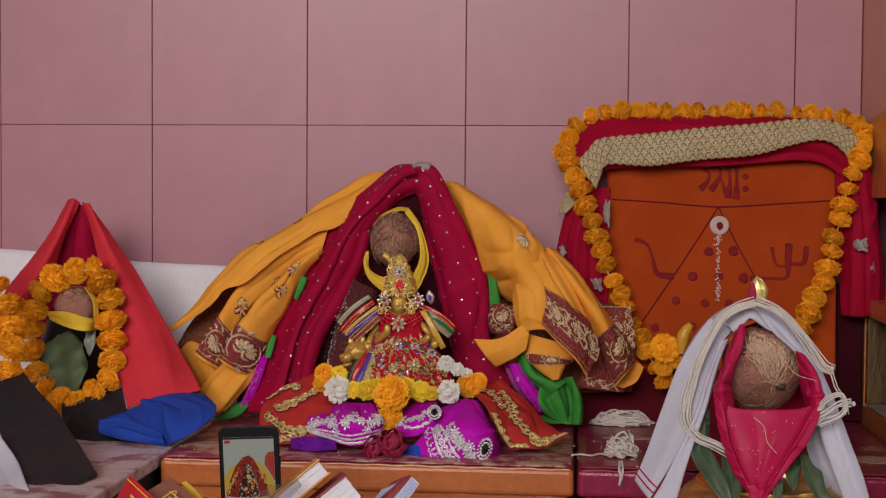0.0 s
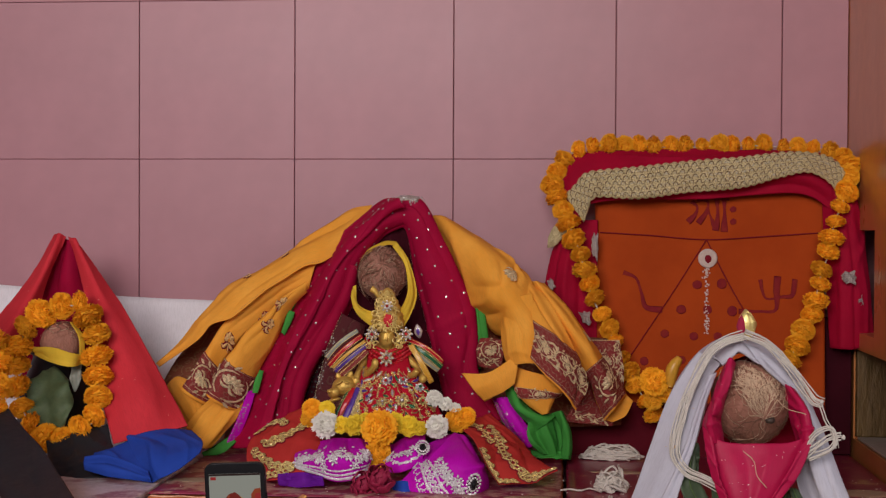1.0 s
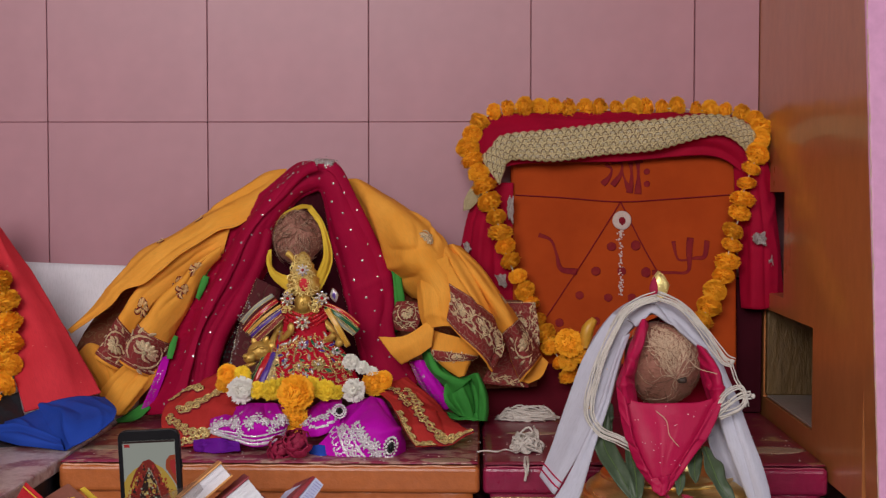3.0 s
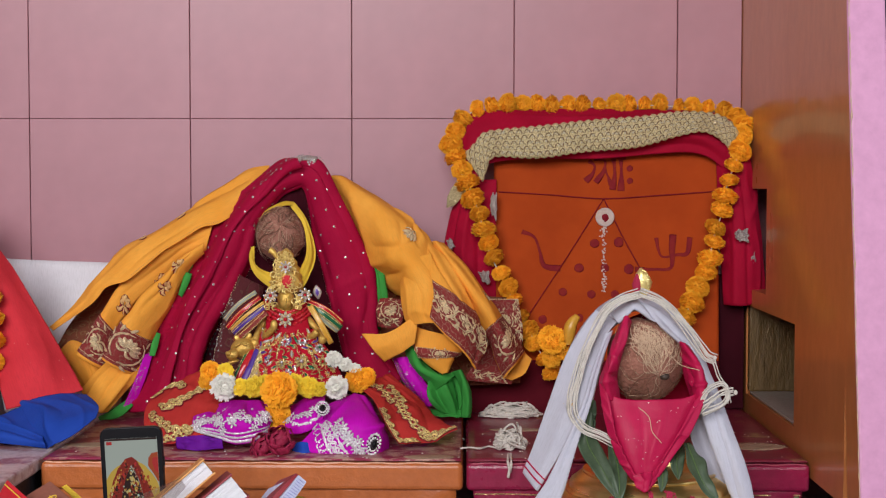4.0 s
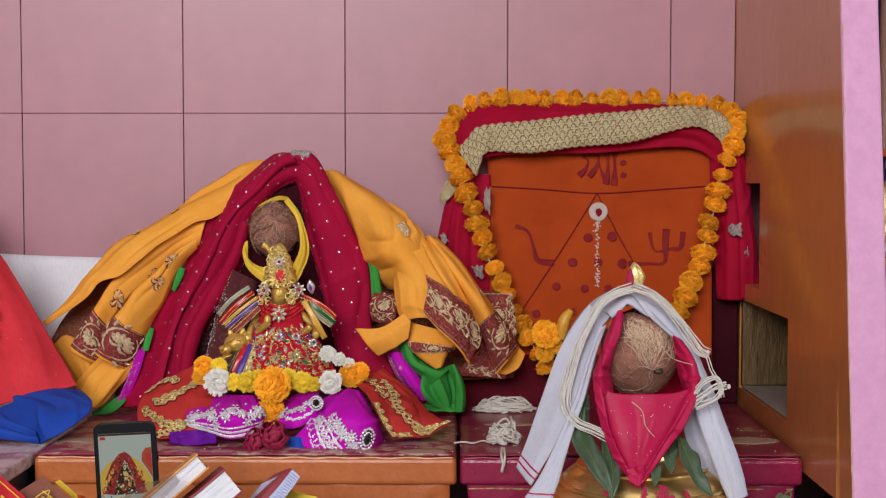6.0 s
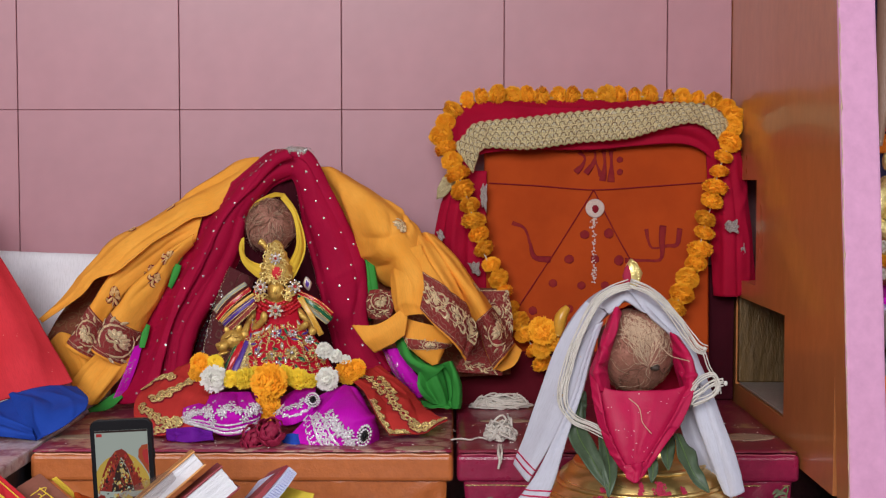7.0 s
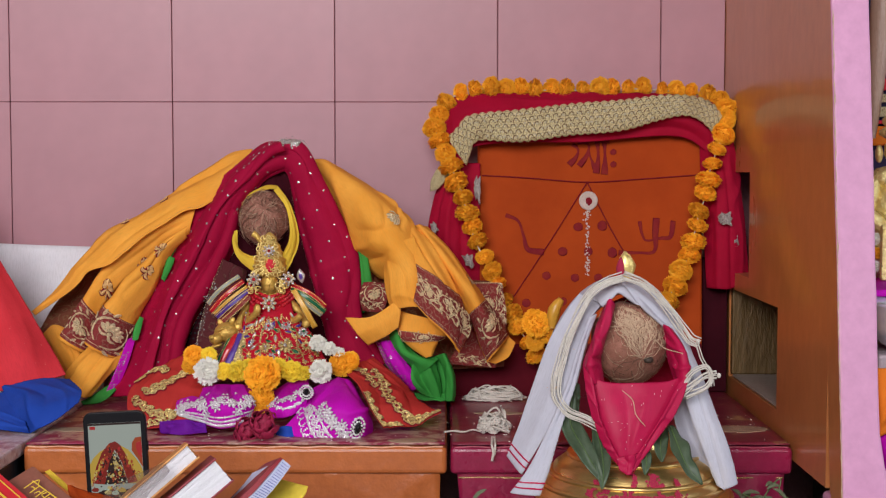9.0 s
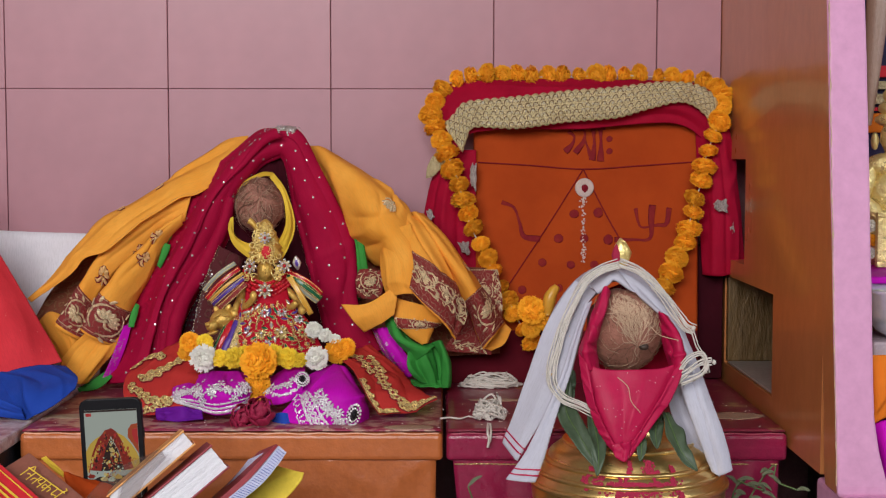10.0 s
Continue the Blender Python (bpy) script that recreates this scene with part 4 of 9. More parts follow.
dotted(GI, [(0.05, 0.975), (0.2, 0.97), (0.4, 0.975)], 90, 0.0009, PALE_GILT, shawl, "gilt_edge", 0.004)
dotted(GI, [(0.6, 0.975), (0.75, 0.97), (0.93, 0.975)], 90, 0.0009, PALE_GILT, shawl, "gilt_edge", 0.004)
roll("fold", [(0.324, -0.215, 0.444), (0.334, -0.210, 0.507), (0.349, -0.205, 0.570), (0.383, -0.200, 0.633), (0.418, -0.195, 0.700), (0.439, -0.190, 0.758)], [(0.345, -0.210, 0.449), (0.354, -0.205, 0.507), (0.367, -0.200, 0.565), (0.402, -0.195, 0.628), (0.435, -0.190, 0.695), (0.450, -0.185, 0.753)], MAROON, shawl, 0.9, 70, 22, (), 0.005, 6, 9)
random.seed(12)
for gg, cnt in ((GA, 40), (GI, 80)):
    discs("sequin_scatter", [on_grid(gg, (k + random.random()) / cnt, 0.12 + 0.76 * ((k * 0.618 + random.uniform(-0.08, 0.08)) % 1.0), 0.001) for k in range(cnt)], 0.0019, SILVER, shawl, "tiny silver sequins")
band("silver_trim", GI, 0.465, 0.565, 0.01, 0.18, SILVER_LACE, shawl, 0.002, "silver lace edging at the fold")
random.seed(15)
discs("trim_beads", [(p + Vector((random.uniform(-0.003, 0.003), 0, random.uniform(-0.003, 0.003))), w) for p, w in [on_grid(GI, random.uniform(0.455, 0.575), random.uniform(0.01, 0.24), 0.0035) for _ in range(70)]], 0.0015, SILVER, shawl, "silver beads on the edging", 6, 0.8)
backing = thing("backing_cloth", None, None, "dark maroon velvet backing cloth with beaded edge behind the figure", "cloth")
_, GB = cloth("panel", [[(0.484, -0.160, 0.818), (0.455, -0.165, 0.777), (0.415, -0.170, 0.660), (0.350, -0.170, 0.542), (0.332, -0.180, 0.464)], [(0.514, -0.150, 0.844), (0.503, -0.160, 0.792), (0.492, -0.160, 0.659), (0.483, -0.170, 0.542), (0.476, -0.190, 0.466)], [(0.547, -0.160, 0.824), (0.553, -0.165, 0.777), (0.572, -0.170, 0.660), (0.611, -0.170, 0.542), (0.651, -0.180, 0.464)]], VELVET, backing, 40, 40, ((3.0, 0.003, 0.1, 0.2),), 0.003, seed=61)
random.seed(11)
discs("bead_fringe", [on_grid(GB, random.uniform(0.5, 0.97), abs(random.gauss(0.0, 0.06)) + 0.01, 0.002) for _ in range(150)], 0.002, DARK_BEAD, backing, "dark glittering bead fringe")
_, GB2 = cloth("scroll_panel", [[(0.425, -0.200, 0.672), (0.399, -0.205, 0.604), (0.376, -0.220, 0.499)], [(0.446, -0.210, 0.663), (0.428, -0.220, 0.596), (0.421, -0.240, 0.502)], [(0.464, -0.200, 0.652), (0.452, -0.210, 0.585), (0.453, -0.230, 0.501)]], brocade("embossed_maroon", (0.10, 0.012, 0.016), (0.16, 0.05, 0.04), 30), backing, 40, 24, ((1.5, 0.004, 0.2, 0.2),), 0.002, seed=62)
random.seed(14)
discs("glass_beads", [(p + Vector((random.uniform(-0.004, 0.006), 0, random.uniform(-0.003, 0.003))), w) for p, w in [on_grid(GB2, random.uniform(0.25, 0.95), abs(random.gauss(0.0, 0.14)), random.uniform(0.002, 0.008)) for _ in range(60)]], 0.0014, SILVER, backing, "glittering bead chain", 6, 0.8)
dotted(GB2, [(0.02, 0.03), (0.3, 0.05), (0.6, 0.03), (0.98, 0.04)], 60, 0.0009, PALE_GILT, backing, "gilt_edge", 0.01)

ydrape = thing("yellow_drape", None, None, "marigold-yellow sari cloth spread behind the shrine figure", "drape")
_, GY1 = cloth("fold", [
    [(0.463, -0.110, 0.859), (0.428, -0.115, 0.853), (0.394, -0.120, 0.832), (0.360, -0.125, 0.811), (0.316, -0.130, 0.779), (0.262, -0.135, 0.742), (0.213, -0.140, 0.717), (0.185, -0.150, 0.685), (0.158, -0.160, 0.654), (0.124, -0.165, 0.613), (0.084, -0.170, 0.578)],
    [(0.458, -0.145, 0.836), (0.425, -0.160, 0.819), (0.393, -0.170, 0.797), (0.360, -0.180, 0.780), (0.325, -0.185, 0.758), (0.279, -0.190, 0.726), (0.239, -0.195, 0.700), (0.210, -0.195, 0.674), (0.179, -0.195, 0.649), (0.146, -0.190, 0.611), (0.091, -0.180, 0.577)],
    [(0.450, -0.160, 0.811), (0.420, -0.170, 0.784), (0.387, -0.185, 0.761), (0.358, -0.195, 0.754), (0.330, -0.200, 0.736), (0.294, -0.205, 0.713), (0.258, -0.205, 0.684), (0.229, -0.205, 0.662), (0.193, -0.200, 0.650), (0.169, -0.200, 0.623), (0.096, -0.185, 0.574)],
], YELLOW, ydrape, 120, 50, (), 0.003, seed=3, grain=10, lines=(([(0.08, 0.35), (0.2, 0.25), (0.33, 0.08)], 0.005, -0.006), ([(0.05, 0.15), (0.2, 0.12), (0.3, 0.02)], 0.006, 0.005), ([(0.22, 0.55), (0.42, 0.45), (0.62, 0.55), (0.75, 0.6)], 0.009, 0.007), ([(0.3, 0.8), (0.5, 0.75), (0.66, 0.88)], 0.005, -0.006), ([(0.45, 0.2), (0.6, 0.25), (0.75, 0.3)], 0.010, 0.006), ([(0.7, 0.7), (0.82, 0.6), (0.95, 0.5)], 0.006, 0.005)))
dotted(GY1, [(0.2, 0.975), (0.4, 0.975), (0.6, 0.975)], 70, 0.0006, COIR, ydrape, "hem_stitch")
put_sprigs(GY1, ((0.36, 0.22, 0.010, 60), (0.52, 0.3, 0.008, 60)), ydrape)
_, GY2 = roll("fold", [(0.374, -0.165, 0.759), (0.325, -0.175, 0.737), (0.288, -0.180, 0.715), (0.252, -0.180, 0.686), (0.217, -0.180, 0.655), (0.194, -0.185, 0.621), (0.175, -0.190, 0.592), (0.141, -0.200, 0.537)],
              [(0.359, -0.160, 0.708), (0.320, -0.155, 0.691), (0.288, -0.155, 0.663), (0.249, -0.160, 0.632), (0.222, -0.165, 0.601), (0.202, -0.170, 0.574), (0.183, -0.185, 0.508)],
              YELLOW, ydrape, 0.6, 90, 44, (), 0.003, 4, 10, lines=(([(0.02, 0.4), (0.3, 0.5), (0.6, 0.4)], 0.006, -0.005), ([(0.3, 0.75), (0.55, 0.7), (0.75, 0.75)], 0.006, 0.004)))
flower_band("brocade_border", GY2, 0.765, 0.985, 0.03, 0.97, ydrape, 1, 0.0165, 195)
put_sprigs(GY2, ((0.60, 0.55, 0.0175, -30), (0.33, 0.75, 0.014, -30)), ydrape)
_, GY3 = roll("fold", [(0.363, -0.200, 0.727), (0.321, -0.208, 0.698), (0.295, -0.212, 0.669), (0.261, -0.217, 0.639), (0.242, -0.222, 0.610), (0.224, -0.225, 0.586), (0.196, -0.230, 0.532)],
              [(0.359, -0.190, 0.711), (0.334, -0.185, 0.685), (0.316, -0.180, 0.653), (0.298, -0.180, 0.616), (0.279, -0.180, 0.581), (0.266, -0.185, 0.553), (0.242, -0.195, 0.500)],
              YELLOW, ydrape, 0.75, 90, 44, (), 0.003, 5, 10, lines=(([(0.1, 0.3), (0.35, 0.45), (0.6, 0.35)], 0.005, -0.004), ([(0.3, 0.7), (0.5, 0.8), (0.65, 0.7)], 0.006, 0.003)))
flower_band("brocade_border", GY3, 0.735, 0.985, 0.02, 0.98, ydrape, 1, 0.0185, 20)
put_sprigs(GY3, ((0.20, 0.3, 0.0165, 15), (0.36, 0.45, 0.0155, 20)), ydrape)
# Brown brocade underside; its dark tone also stands for shade inside the hollow.
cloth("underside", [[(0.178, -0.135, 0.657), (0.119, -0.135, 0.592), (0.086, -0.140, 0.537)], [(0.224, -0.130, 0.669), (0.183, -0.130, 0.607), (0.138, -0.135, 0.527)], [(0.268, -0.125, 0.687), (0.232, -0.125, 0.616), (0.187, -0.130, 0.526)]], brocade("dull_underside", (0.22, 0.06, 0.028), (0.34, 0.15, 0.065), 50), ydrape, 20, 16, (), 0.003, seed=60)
cloth("fold", [
    [(0.197, -0.195, 0.527), (0.174, -0.208, 0.502), (0.151, -0.210, 0.475)],
    [(0.218, -0.205, 0.525), (0.197, -0.222, 0.491), (0.165, -0.222, 0.455)],
    [(0.238, -0.205, 0.521), (0.220, -0.222, 0.483), (0.183, -0.224, 0.440)],
    [(0.257, -0.190, 0.517), (0.241, -0.204, 0.492), (0.196, -0.212, 0.438)],
], YELLOW, ydrape, 50, 50, (), 0.002, seed=6, lines=(([(0.02, 0.3), (0.5, 0.22), (0.98, 0.3)], 0.004, 0.005), ([(0.05, 0.55), (0.5, 0.5), (0.9, 0.62)], 0.003, -0.004), ([(0.1, 0.8), (0.5, 0.75), (0.98, 0.8)], 0.004, 0.004)))
cloth("fold", [
    [(0.095, -0.150, 0.533), (0.114, -0.160, 0.495), (0.143, -0.170, 0.467)],
    [(0.120, -0.155, 0.554), (0.152, -0.185, 0.518), (0.169, -0.190, 0.487)],
    [(0.154, -0.150, 0.536), (0.184, -0.165, 0.504), (0.184, -0.180, 0.490)],
], YELLOW, ydrape, 40, 40, (), 0.003, seed=7, lines=(([(0.1, 0.2), (0.5, 0.3), (0.95, 0.3)], 0.005, 0.005), ([(0.2, 0.5), (0.6, 0.55), (0.95, 0.6)], 0.004, -0.005), ([(0.2, 0.05), (0.5, 0.1), (0.9, 0.12)], 0.004, 0.005)))
_, GR1 = cloth("fold", [
    [(0.562, -0.100, 0.840), (0.600, -0.130, 0.785), (0.626, -0.150, 0.735), (0.640, -0.155, 0.699), (0.663, -0.150, 0.663), (0.690, -0.150, 0.637)],
    [(0.570, -0.120, 0.843), (0.621, -0.170, 0.794), (0.653, -0.200, 0.740), (0.670, -0.205, 0.706), (0.693, -0.205, 0.671), (0.714, -0.200, 0.638)],
    [(0.581, -0.130, 0.843), (0.646, -0.185, 0.794), (0.684, -0.225, 0.743), (0.704, -0.235, 0.708), (0.724, -0.248, 0.674), (0.741, -0.262, 0.638)],
    [(0.591, -0.130, 0.841), (0.667, -0.180, 0.790), (0.713, -0.215, 0.745), (0.733, -0.225, 0.712), (0.754, -0.246, 0.678), (0.771, -0.258, 0.638)],
    [(0.601, -0.110, 0.837), (0.687, -0.145, 0.784), (0.737, -0.175, 0.743), (0.753, -0.185, 0.720), (0.776, -0.190, 0.678), (0.797, -0.190, 0.637)],
], YELLOW, ydrape, 110, 90, (), 0.004, seed=8, grain=9, lines=(
    ([(0.02, 0.3), (0.25, 0.1), (0.45, 0.04)], 0.008, 0.006), ([(0.1, 0.55), (0.3, 0.36), (0.55, 0.2), (0.75, 0.05)], 0.014, 0.007), ([(0.55, 0.98), (0.62, 0.8), (0.66, 0.55), (0.64, 0.3)], 0.007, -0.006),
    ([(0.5, 0.7), (0.62, 0.62), (0.72, 0.5)], 0.006, -0.005), ([(0.72, 0.05), (0.74, 0.3), (0.70, 0.5)], 0.012, 0.008), ([(0.38, 0.9), (0.5, 0.93), (0.62, 0.9)], 0.006, 0.007), ([(0.5, 0.99), (0.56, 0.86), (0.66, 0.78)], 0.004, -0.005),
    ([(0.84, 0.1), (0.84, 0.35), (0.8, 0.5)], 0.008, -0.006)))
woven("pale_sprig", GR1, lotus(0.585, 0.76, 0.0150, 215, False), PALE_GILT, ydrape, 0.003, "pale metallic sprig woven into the cloth")
cloth("fold", [
    [(0.701, -0.200, 0.669), (0.702, -0.232, 0.648), (0.707, -0.244, 0.618), (0.716, -0.248, 0.591)],
    [(0.715, -0.222, 0.697), (0.720, -0.246, 0.661), (0.726, -0.266, 0.624), (0.734, -0.266, 0.596)],
    [(0.733, -0.230, 0.705), (0.739, -0.254, 0.666), (0.745, -0.272, 0.630), (0.749, -0.272, 0.598)],
    [(0.752, -0.222, 0.712), (0.760, -0.248, 0.670), (0.766, -0.266, 0.634), (0.768, -0.266, 0.597)],
], YELLOW, ydrape, 60, 50, (), 0.003, seed=81, grain=9, lines=(([(0.2, 0.2), (0.55, 0.25), (0.98, 0.2)], 0.005, 0.003), ([(0.3, 0.62), (0.7, 0.6), (0.98, 0.66)], 0.006, -0.004), ([(0.86, 0.05), (0.8, 0.4), (0.9, 0.8)], 0.004, 0.003)))
_, GR2 = cloth("fold", [
    [(0.737, -0.180, 0.732), (0.750, -0.235, 0.689), (0.758, -0.270, 0.647), (0.755, -0.277, 0.625), (0.752, -0.276, 0.607)],
    [(0.745, -0.185, 0.729), (0.763, -0.240, 0.689), (0.779, -0.278, 0.640), (0.778, -0.286, 0.603), (0.776, -0.285, 0.581)],
    [(0.751, -0.185, 0.724), (0.775, -0.235, 0.687), (0.800, -0.274, 0.630), (0.804, -0.284, 0.584), (0.800, -0.283, 0.558)],
    [(0.755, -0.180, 0.720), (0.784, -0.225, 0.682), (0.819, -0.258, 0.612), (0.824, -0.270, 0.566), (0.817, -0.270, 0.537)],
    [(0.758, -0.165, 0.716), (0.792, -0.205, 0.675), (0.838, -0.235, 0.583), (0.843, -0.245, 0.554), (0.827, -0.250, 0.518)],
], YELLOW, ydrape, 110, 80, (), 0.003, seed=10, grain=9, lines=(([(0.15, 0.2), (0.4, 0.32), (0.62, 0.55)], 0.005, -0.005), ([(0.1, 0.6), (0.35, 0.7), (0.6, 0.9)], 0.007, 0.006), ([(0.75, 0.86), (0.88, 0.88), (0.99, 0.9)], 0.005, -0.004)))
flower_band("brocade_border", GR2, 0.60, 0.985, 0.01, 0.99, ydrape, 3, 0.0112, 60, 0.044)
_, GR3 = cloth("fold", [
    [(0.747, -0.165, 0.728), (0.778, -0.200, 0.675), (0.813, -0.212, 0.627), (0.850, -0.212, 0.567), (0.863, -0.210, 0.530), (0.877, -0.205, 0.495)],
    [(0.760, -0.185, 0.731), (0.798, -0.228, 0.686), (0.834, -0.243, 0.637), (0.866, -0.238, 0.588), (0.882, -0.232, 0.553), (0.894, -0.225, 0.520)],
    [(0.771, -0.150, 0.725), (0.810, -0.165, 0.689), (0.844, -0.180, 0.642), (0.874, -0.180, 0.597), (0.897, -0.178, 0.566), (0.914, -0.175, 0.536)],
], YELLOW, ydrape, 90, 40, (), 0.003, seed=9, grain=9, lines=(([(0.05, 0.5), (0.3, 0.62), (0.6, 0.45)], 0.006, 0.006), ([(0.1, 0.25), (0.35, 0.2), (0.62, 0.15)], 0.004, -0.004)))
flower_band("brocade_border", GR3, 0.68, 0.985, 0.02, 0.98, ydrape, 1, 0.0175, -10)
woven("pale_sprig", GR3, lotus(0.50, 0.70, 0.0130, 215, False), PALE_GILT, ydrape, 0.003, "pale metallic sprig woven into the cloth")
cloth("fold", [[(0.913, -0.170, 0.537), (0.926, -0.175, 0.525)], [(0.897, -0.185, 0.514), (0.913, -0.195, 0.503)], [(0.879, -0.190, 0.494), (0.891, -0.190, 0.491)]], YELLOW, ydrape, 16, 20, (), 0.002, seed=75)
cloth("fold", [
    [(0.637, -0.250, 0.577), (0.656, -0.260, 0.553), (0.675, -0.250, 0.531)],
    [(0.683, -0.260, 0.581), (0.694, -0.265, 0.563), (0.704, -0.260, 0.547)],
    [(0.730, -0.258, 0.612), (0.730, -0.262, 0.589), (0.726, -0.260, 0.562)],
], YELLOW, ydrape, 20, 30, (), 0.002, seed=11)
_, GR5 = roll("fold", [(0.727, -0.225, 0.587), (0.727, -0.240, 0.562), (0.728, -0.250, 0.548), (0.743, -0.250, 0.531), (0.773, -0.250, 0.510)], [(0.804, -0.230, 0.569), (0.805, -0.230, 0.549), (0.792, -0.235, 0.539), (0.787, -0.240, 0.527), (0.781, -0.245, 0.513)], YELLOW, ydrape, 0.5, 40, 30, (), 0.003, 12)
flower_band("brocade_border", GR5, 0.36, 0.55, 0.1, 0.97, ydrape, 1, 0.006, 0, 0.016)
_, GF1 = cloth("brocade_flap", [[(0.664, -0.200, 0.631), (0.658, -0.210, 0.610), (0.662, -0.200, 0.583)], [(0.701, -0.200, 0.631), (0.706, -0.210, 0.610), (0.699, -0.200, 0.583)]], GILT_MAROON, ydrape, 20, 20, ((1.0, 0.006, 0.0, 0.0),), 0.002, seed=13)
woven("gilt_scroll", GF1, lotus(0.35, 0.5, 0.011, 150), PALE_GILT, ydrape, 0.003)
woven("gilt_scroll", GF1, vine(0.75, 0.1, 0.75, 0.9, GF1, 0.02), PALE_GILT, ydrape, 0.003)
# Brown underside backing, carried left as painted shade in the open gap.
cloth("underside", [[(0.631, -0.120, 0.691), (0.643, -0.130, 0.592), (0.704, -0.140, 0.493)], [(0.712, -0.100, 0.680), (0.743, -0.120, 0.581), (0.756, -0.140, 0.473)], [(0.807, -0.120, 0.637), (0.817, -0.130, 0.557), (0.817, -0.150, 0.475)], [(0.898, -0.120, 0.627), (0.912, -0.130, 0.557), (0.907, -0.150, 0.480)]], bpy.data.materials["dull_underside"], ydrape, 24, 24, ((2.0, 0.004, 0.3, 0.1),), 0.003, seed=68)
_, GF2 = cloth("brocade_flap", [[(0.847, -0.160, 0.628), (0.847, -0.170, 0.562), (0.808, -0.180, 0.489)], [(0.903, -0.160, 0.628), (0.910, -0.170, 0.562), (0.891, -0.180, 0.482)]], GILT_MAROON, ydrape, 20, 20, (), 0.003, seed=14)
woven("gilt_scroll", GF2, lotus(0.25, 0.5, 0.012, 30) + vine(0.0, 0.9, 0.5, 0.9, GF2, 0.02) + vine(0.9, 0.1, 0.95, 0.9, GF2, 0.02), PALE_GILT, ydrape, 0.003)
dotted(GF2, [(0.02, 0.03), (0.02, 0.97)], 34, 0.0012, PALE_GILT, ydrape, "dotted_edge")
dotted(GF2, [(0.02, 0.97), (0.45, 0.97)], 34, 0.0012, PALE_GILT, ydrape, "dotted_edge")

# hanging ends of two more cloths, green and magenta
green = thing("green_cloth", None, None, "crumpled leaf-green satin cloth end lying on the stand", "cloth")
roll("edge_strip", [(0.651, -0.176, 0.706), (0.659, -0.178, 0.658), (0.662, -0.180, 0.607)], [(0.659, -0.172, 0.708), (0.671, -0.174, 0.657), (0.677, -0.176, 0.606)], GREEN, green, 0.3, 50, 14, (), 0.004, 98, 12, lines=(([(0.05, 0.5), (0.5, 0.4), (0.95, 0.5)], 0.003, -0.003),))
roll("edge_strip", [(0.331, -0.190, 0.676), (0.324, -0.192, 0.658), (0.318, -0.192, 0.637)], [(0.337, -0.188, 0.674), (0.330, -0.190, 0.654), (0.319, -0.190, 0.634)], GREEN, green, 0.3, 24, 10, (), 0.003, 97, 12)
roll("edge_strip", [(0.281, -0.200, 0.573), (0.273, -0.203, 0.555), (0.269, -0.205, 0.533)], [(0.285, -0.198, 0.571), (0.281, -0.200, 0.552), (0.276, -0.203, 0.533)], GREEN, green, 0.3, 24, 10, (), 0.003, 99, 12)
cloth("fold", [[(0.708, -0.225, 0.551), (0.723, -0.235, 0.516), (0.746, -0.240, 0.496), (0.754, -0.235, 0.476)], [(0.718, -0.235, 0.555), (0.733, -0.250, 0.524), (0.760, -0.255, 0.504), (0.777, -0.250, 0.494)], [(0.728, -0.220, 0.545), (0.744, -0.230, 0.523), (0.770, -0.235, 0.507), (0.804, -0.225, 0.512)]], GREEN, green, 60, 30, (), 0.002, seed=15, lines=(([(0.1, 0.5), (0.5, 0.4), (0.95, 0.55)], 0.006, 0.006), ([(0.4, 0.8), (0.7, 0.75), (0.95, 0.85)], 0.004, -0.004)))
cloth("fold", [[(0.780, -0.222, 0.505), (0.790, -0.212, 0.480), (0.794, -0.208, 0.454), (0.790, -0.208, 0.431)], [(0.792, -0.238, 0.513), (0.802, -0.232, 0.485), (0.805, -0.226, 0.457), (0.802, -0.222, 0.431)], [(0.801, -0.250, 0.517), (0.811, -0.254, 0.490), (0.815, -0.250, 0.463), (0.813, -0.242, 0.435)], [(0.805, -0.238, 0.514), (0.817, -0.240, 0.486), (0.821, -0.238, 0.459), (0.819, -0.230, 0.432)]], GREEN, green, 50, 34, (), 0.002, seed=69, lines=(([(0.1, 0.3), (0.5, 0.35), (0.9, 0.25)], 0.004, -0.005), ([(0.3, 0.7), (0.6, 0.62), (0.95, 0.6)], 0.004, 0.004)))
cloth("fold", [[(0.748, -0.250, 0.497), (0.746, -0.254, 0.475), (0.754, -0.250, 0.459), (0.767, -0.240, 0.446)], [(0.760, -0.246, 0.500), (0.762, -0.246, 0.476), (0.769, -0.243, 0.458), (0.779, -0.236, 0.441)], [(0.775, -0.246, 0.500), (0.779, -0.244, 0.475), (0.784, -0.240, 0.457), (0.790, -0.234, 0.438)], [(0.786, -0.236, 0.503), (0.794, -0.230, 0.475), (0.797, -0.226, 0.455), (0.800, -0.222, 0.434)]], GREEN, green, 50, 40, (), 0.002, seed=71, lines=(([(0.02, 0.3), (0.4, 0.35), (0.95, 0.4)], 0.005, -0.007), ([(0.1, 0.62), (0.5, 0.7), (0.95, 0.72)], 0.004, 0.006), ([(0.3, 0.08), (0.6, 0.14), (0.9, 0.3)], 0.004, 0.004)))
cloth("fold", [[(0.752, -0.220, 0.442), (0.756, -0.235, 0.435)], [(0.784, -0.225, 0.444), (0.790, -0.240, 0.435)], [(0.813, -0.220, 0.440), (0.819, -0.230, 0.432)]], GREEN, green, 14, 30, ((2.5, 0.003, 0.2, 0.1),), 0.003, seed=70)
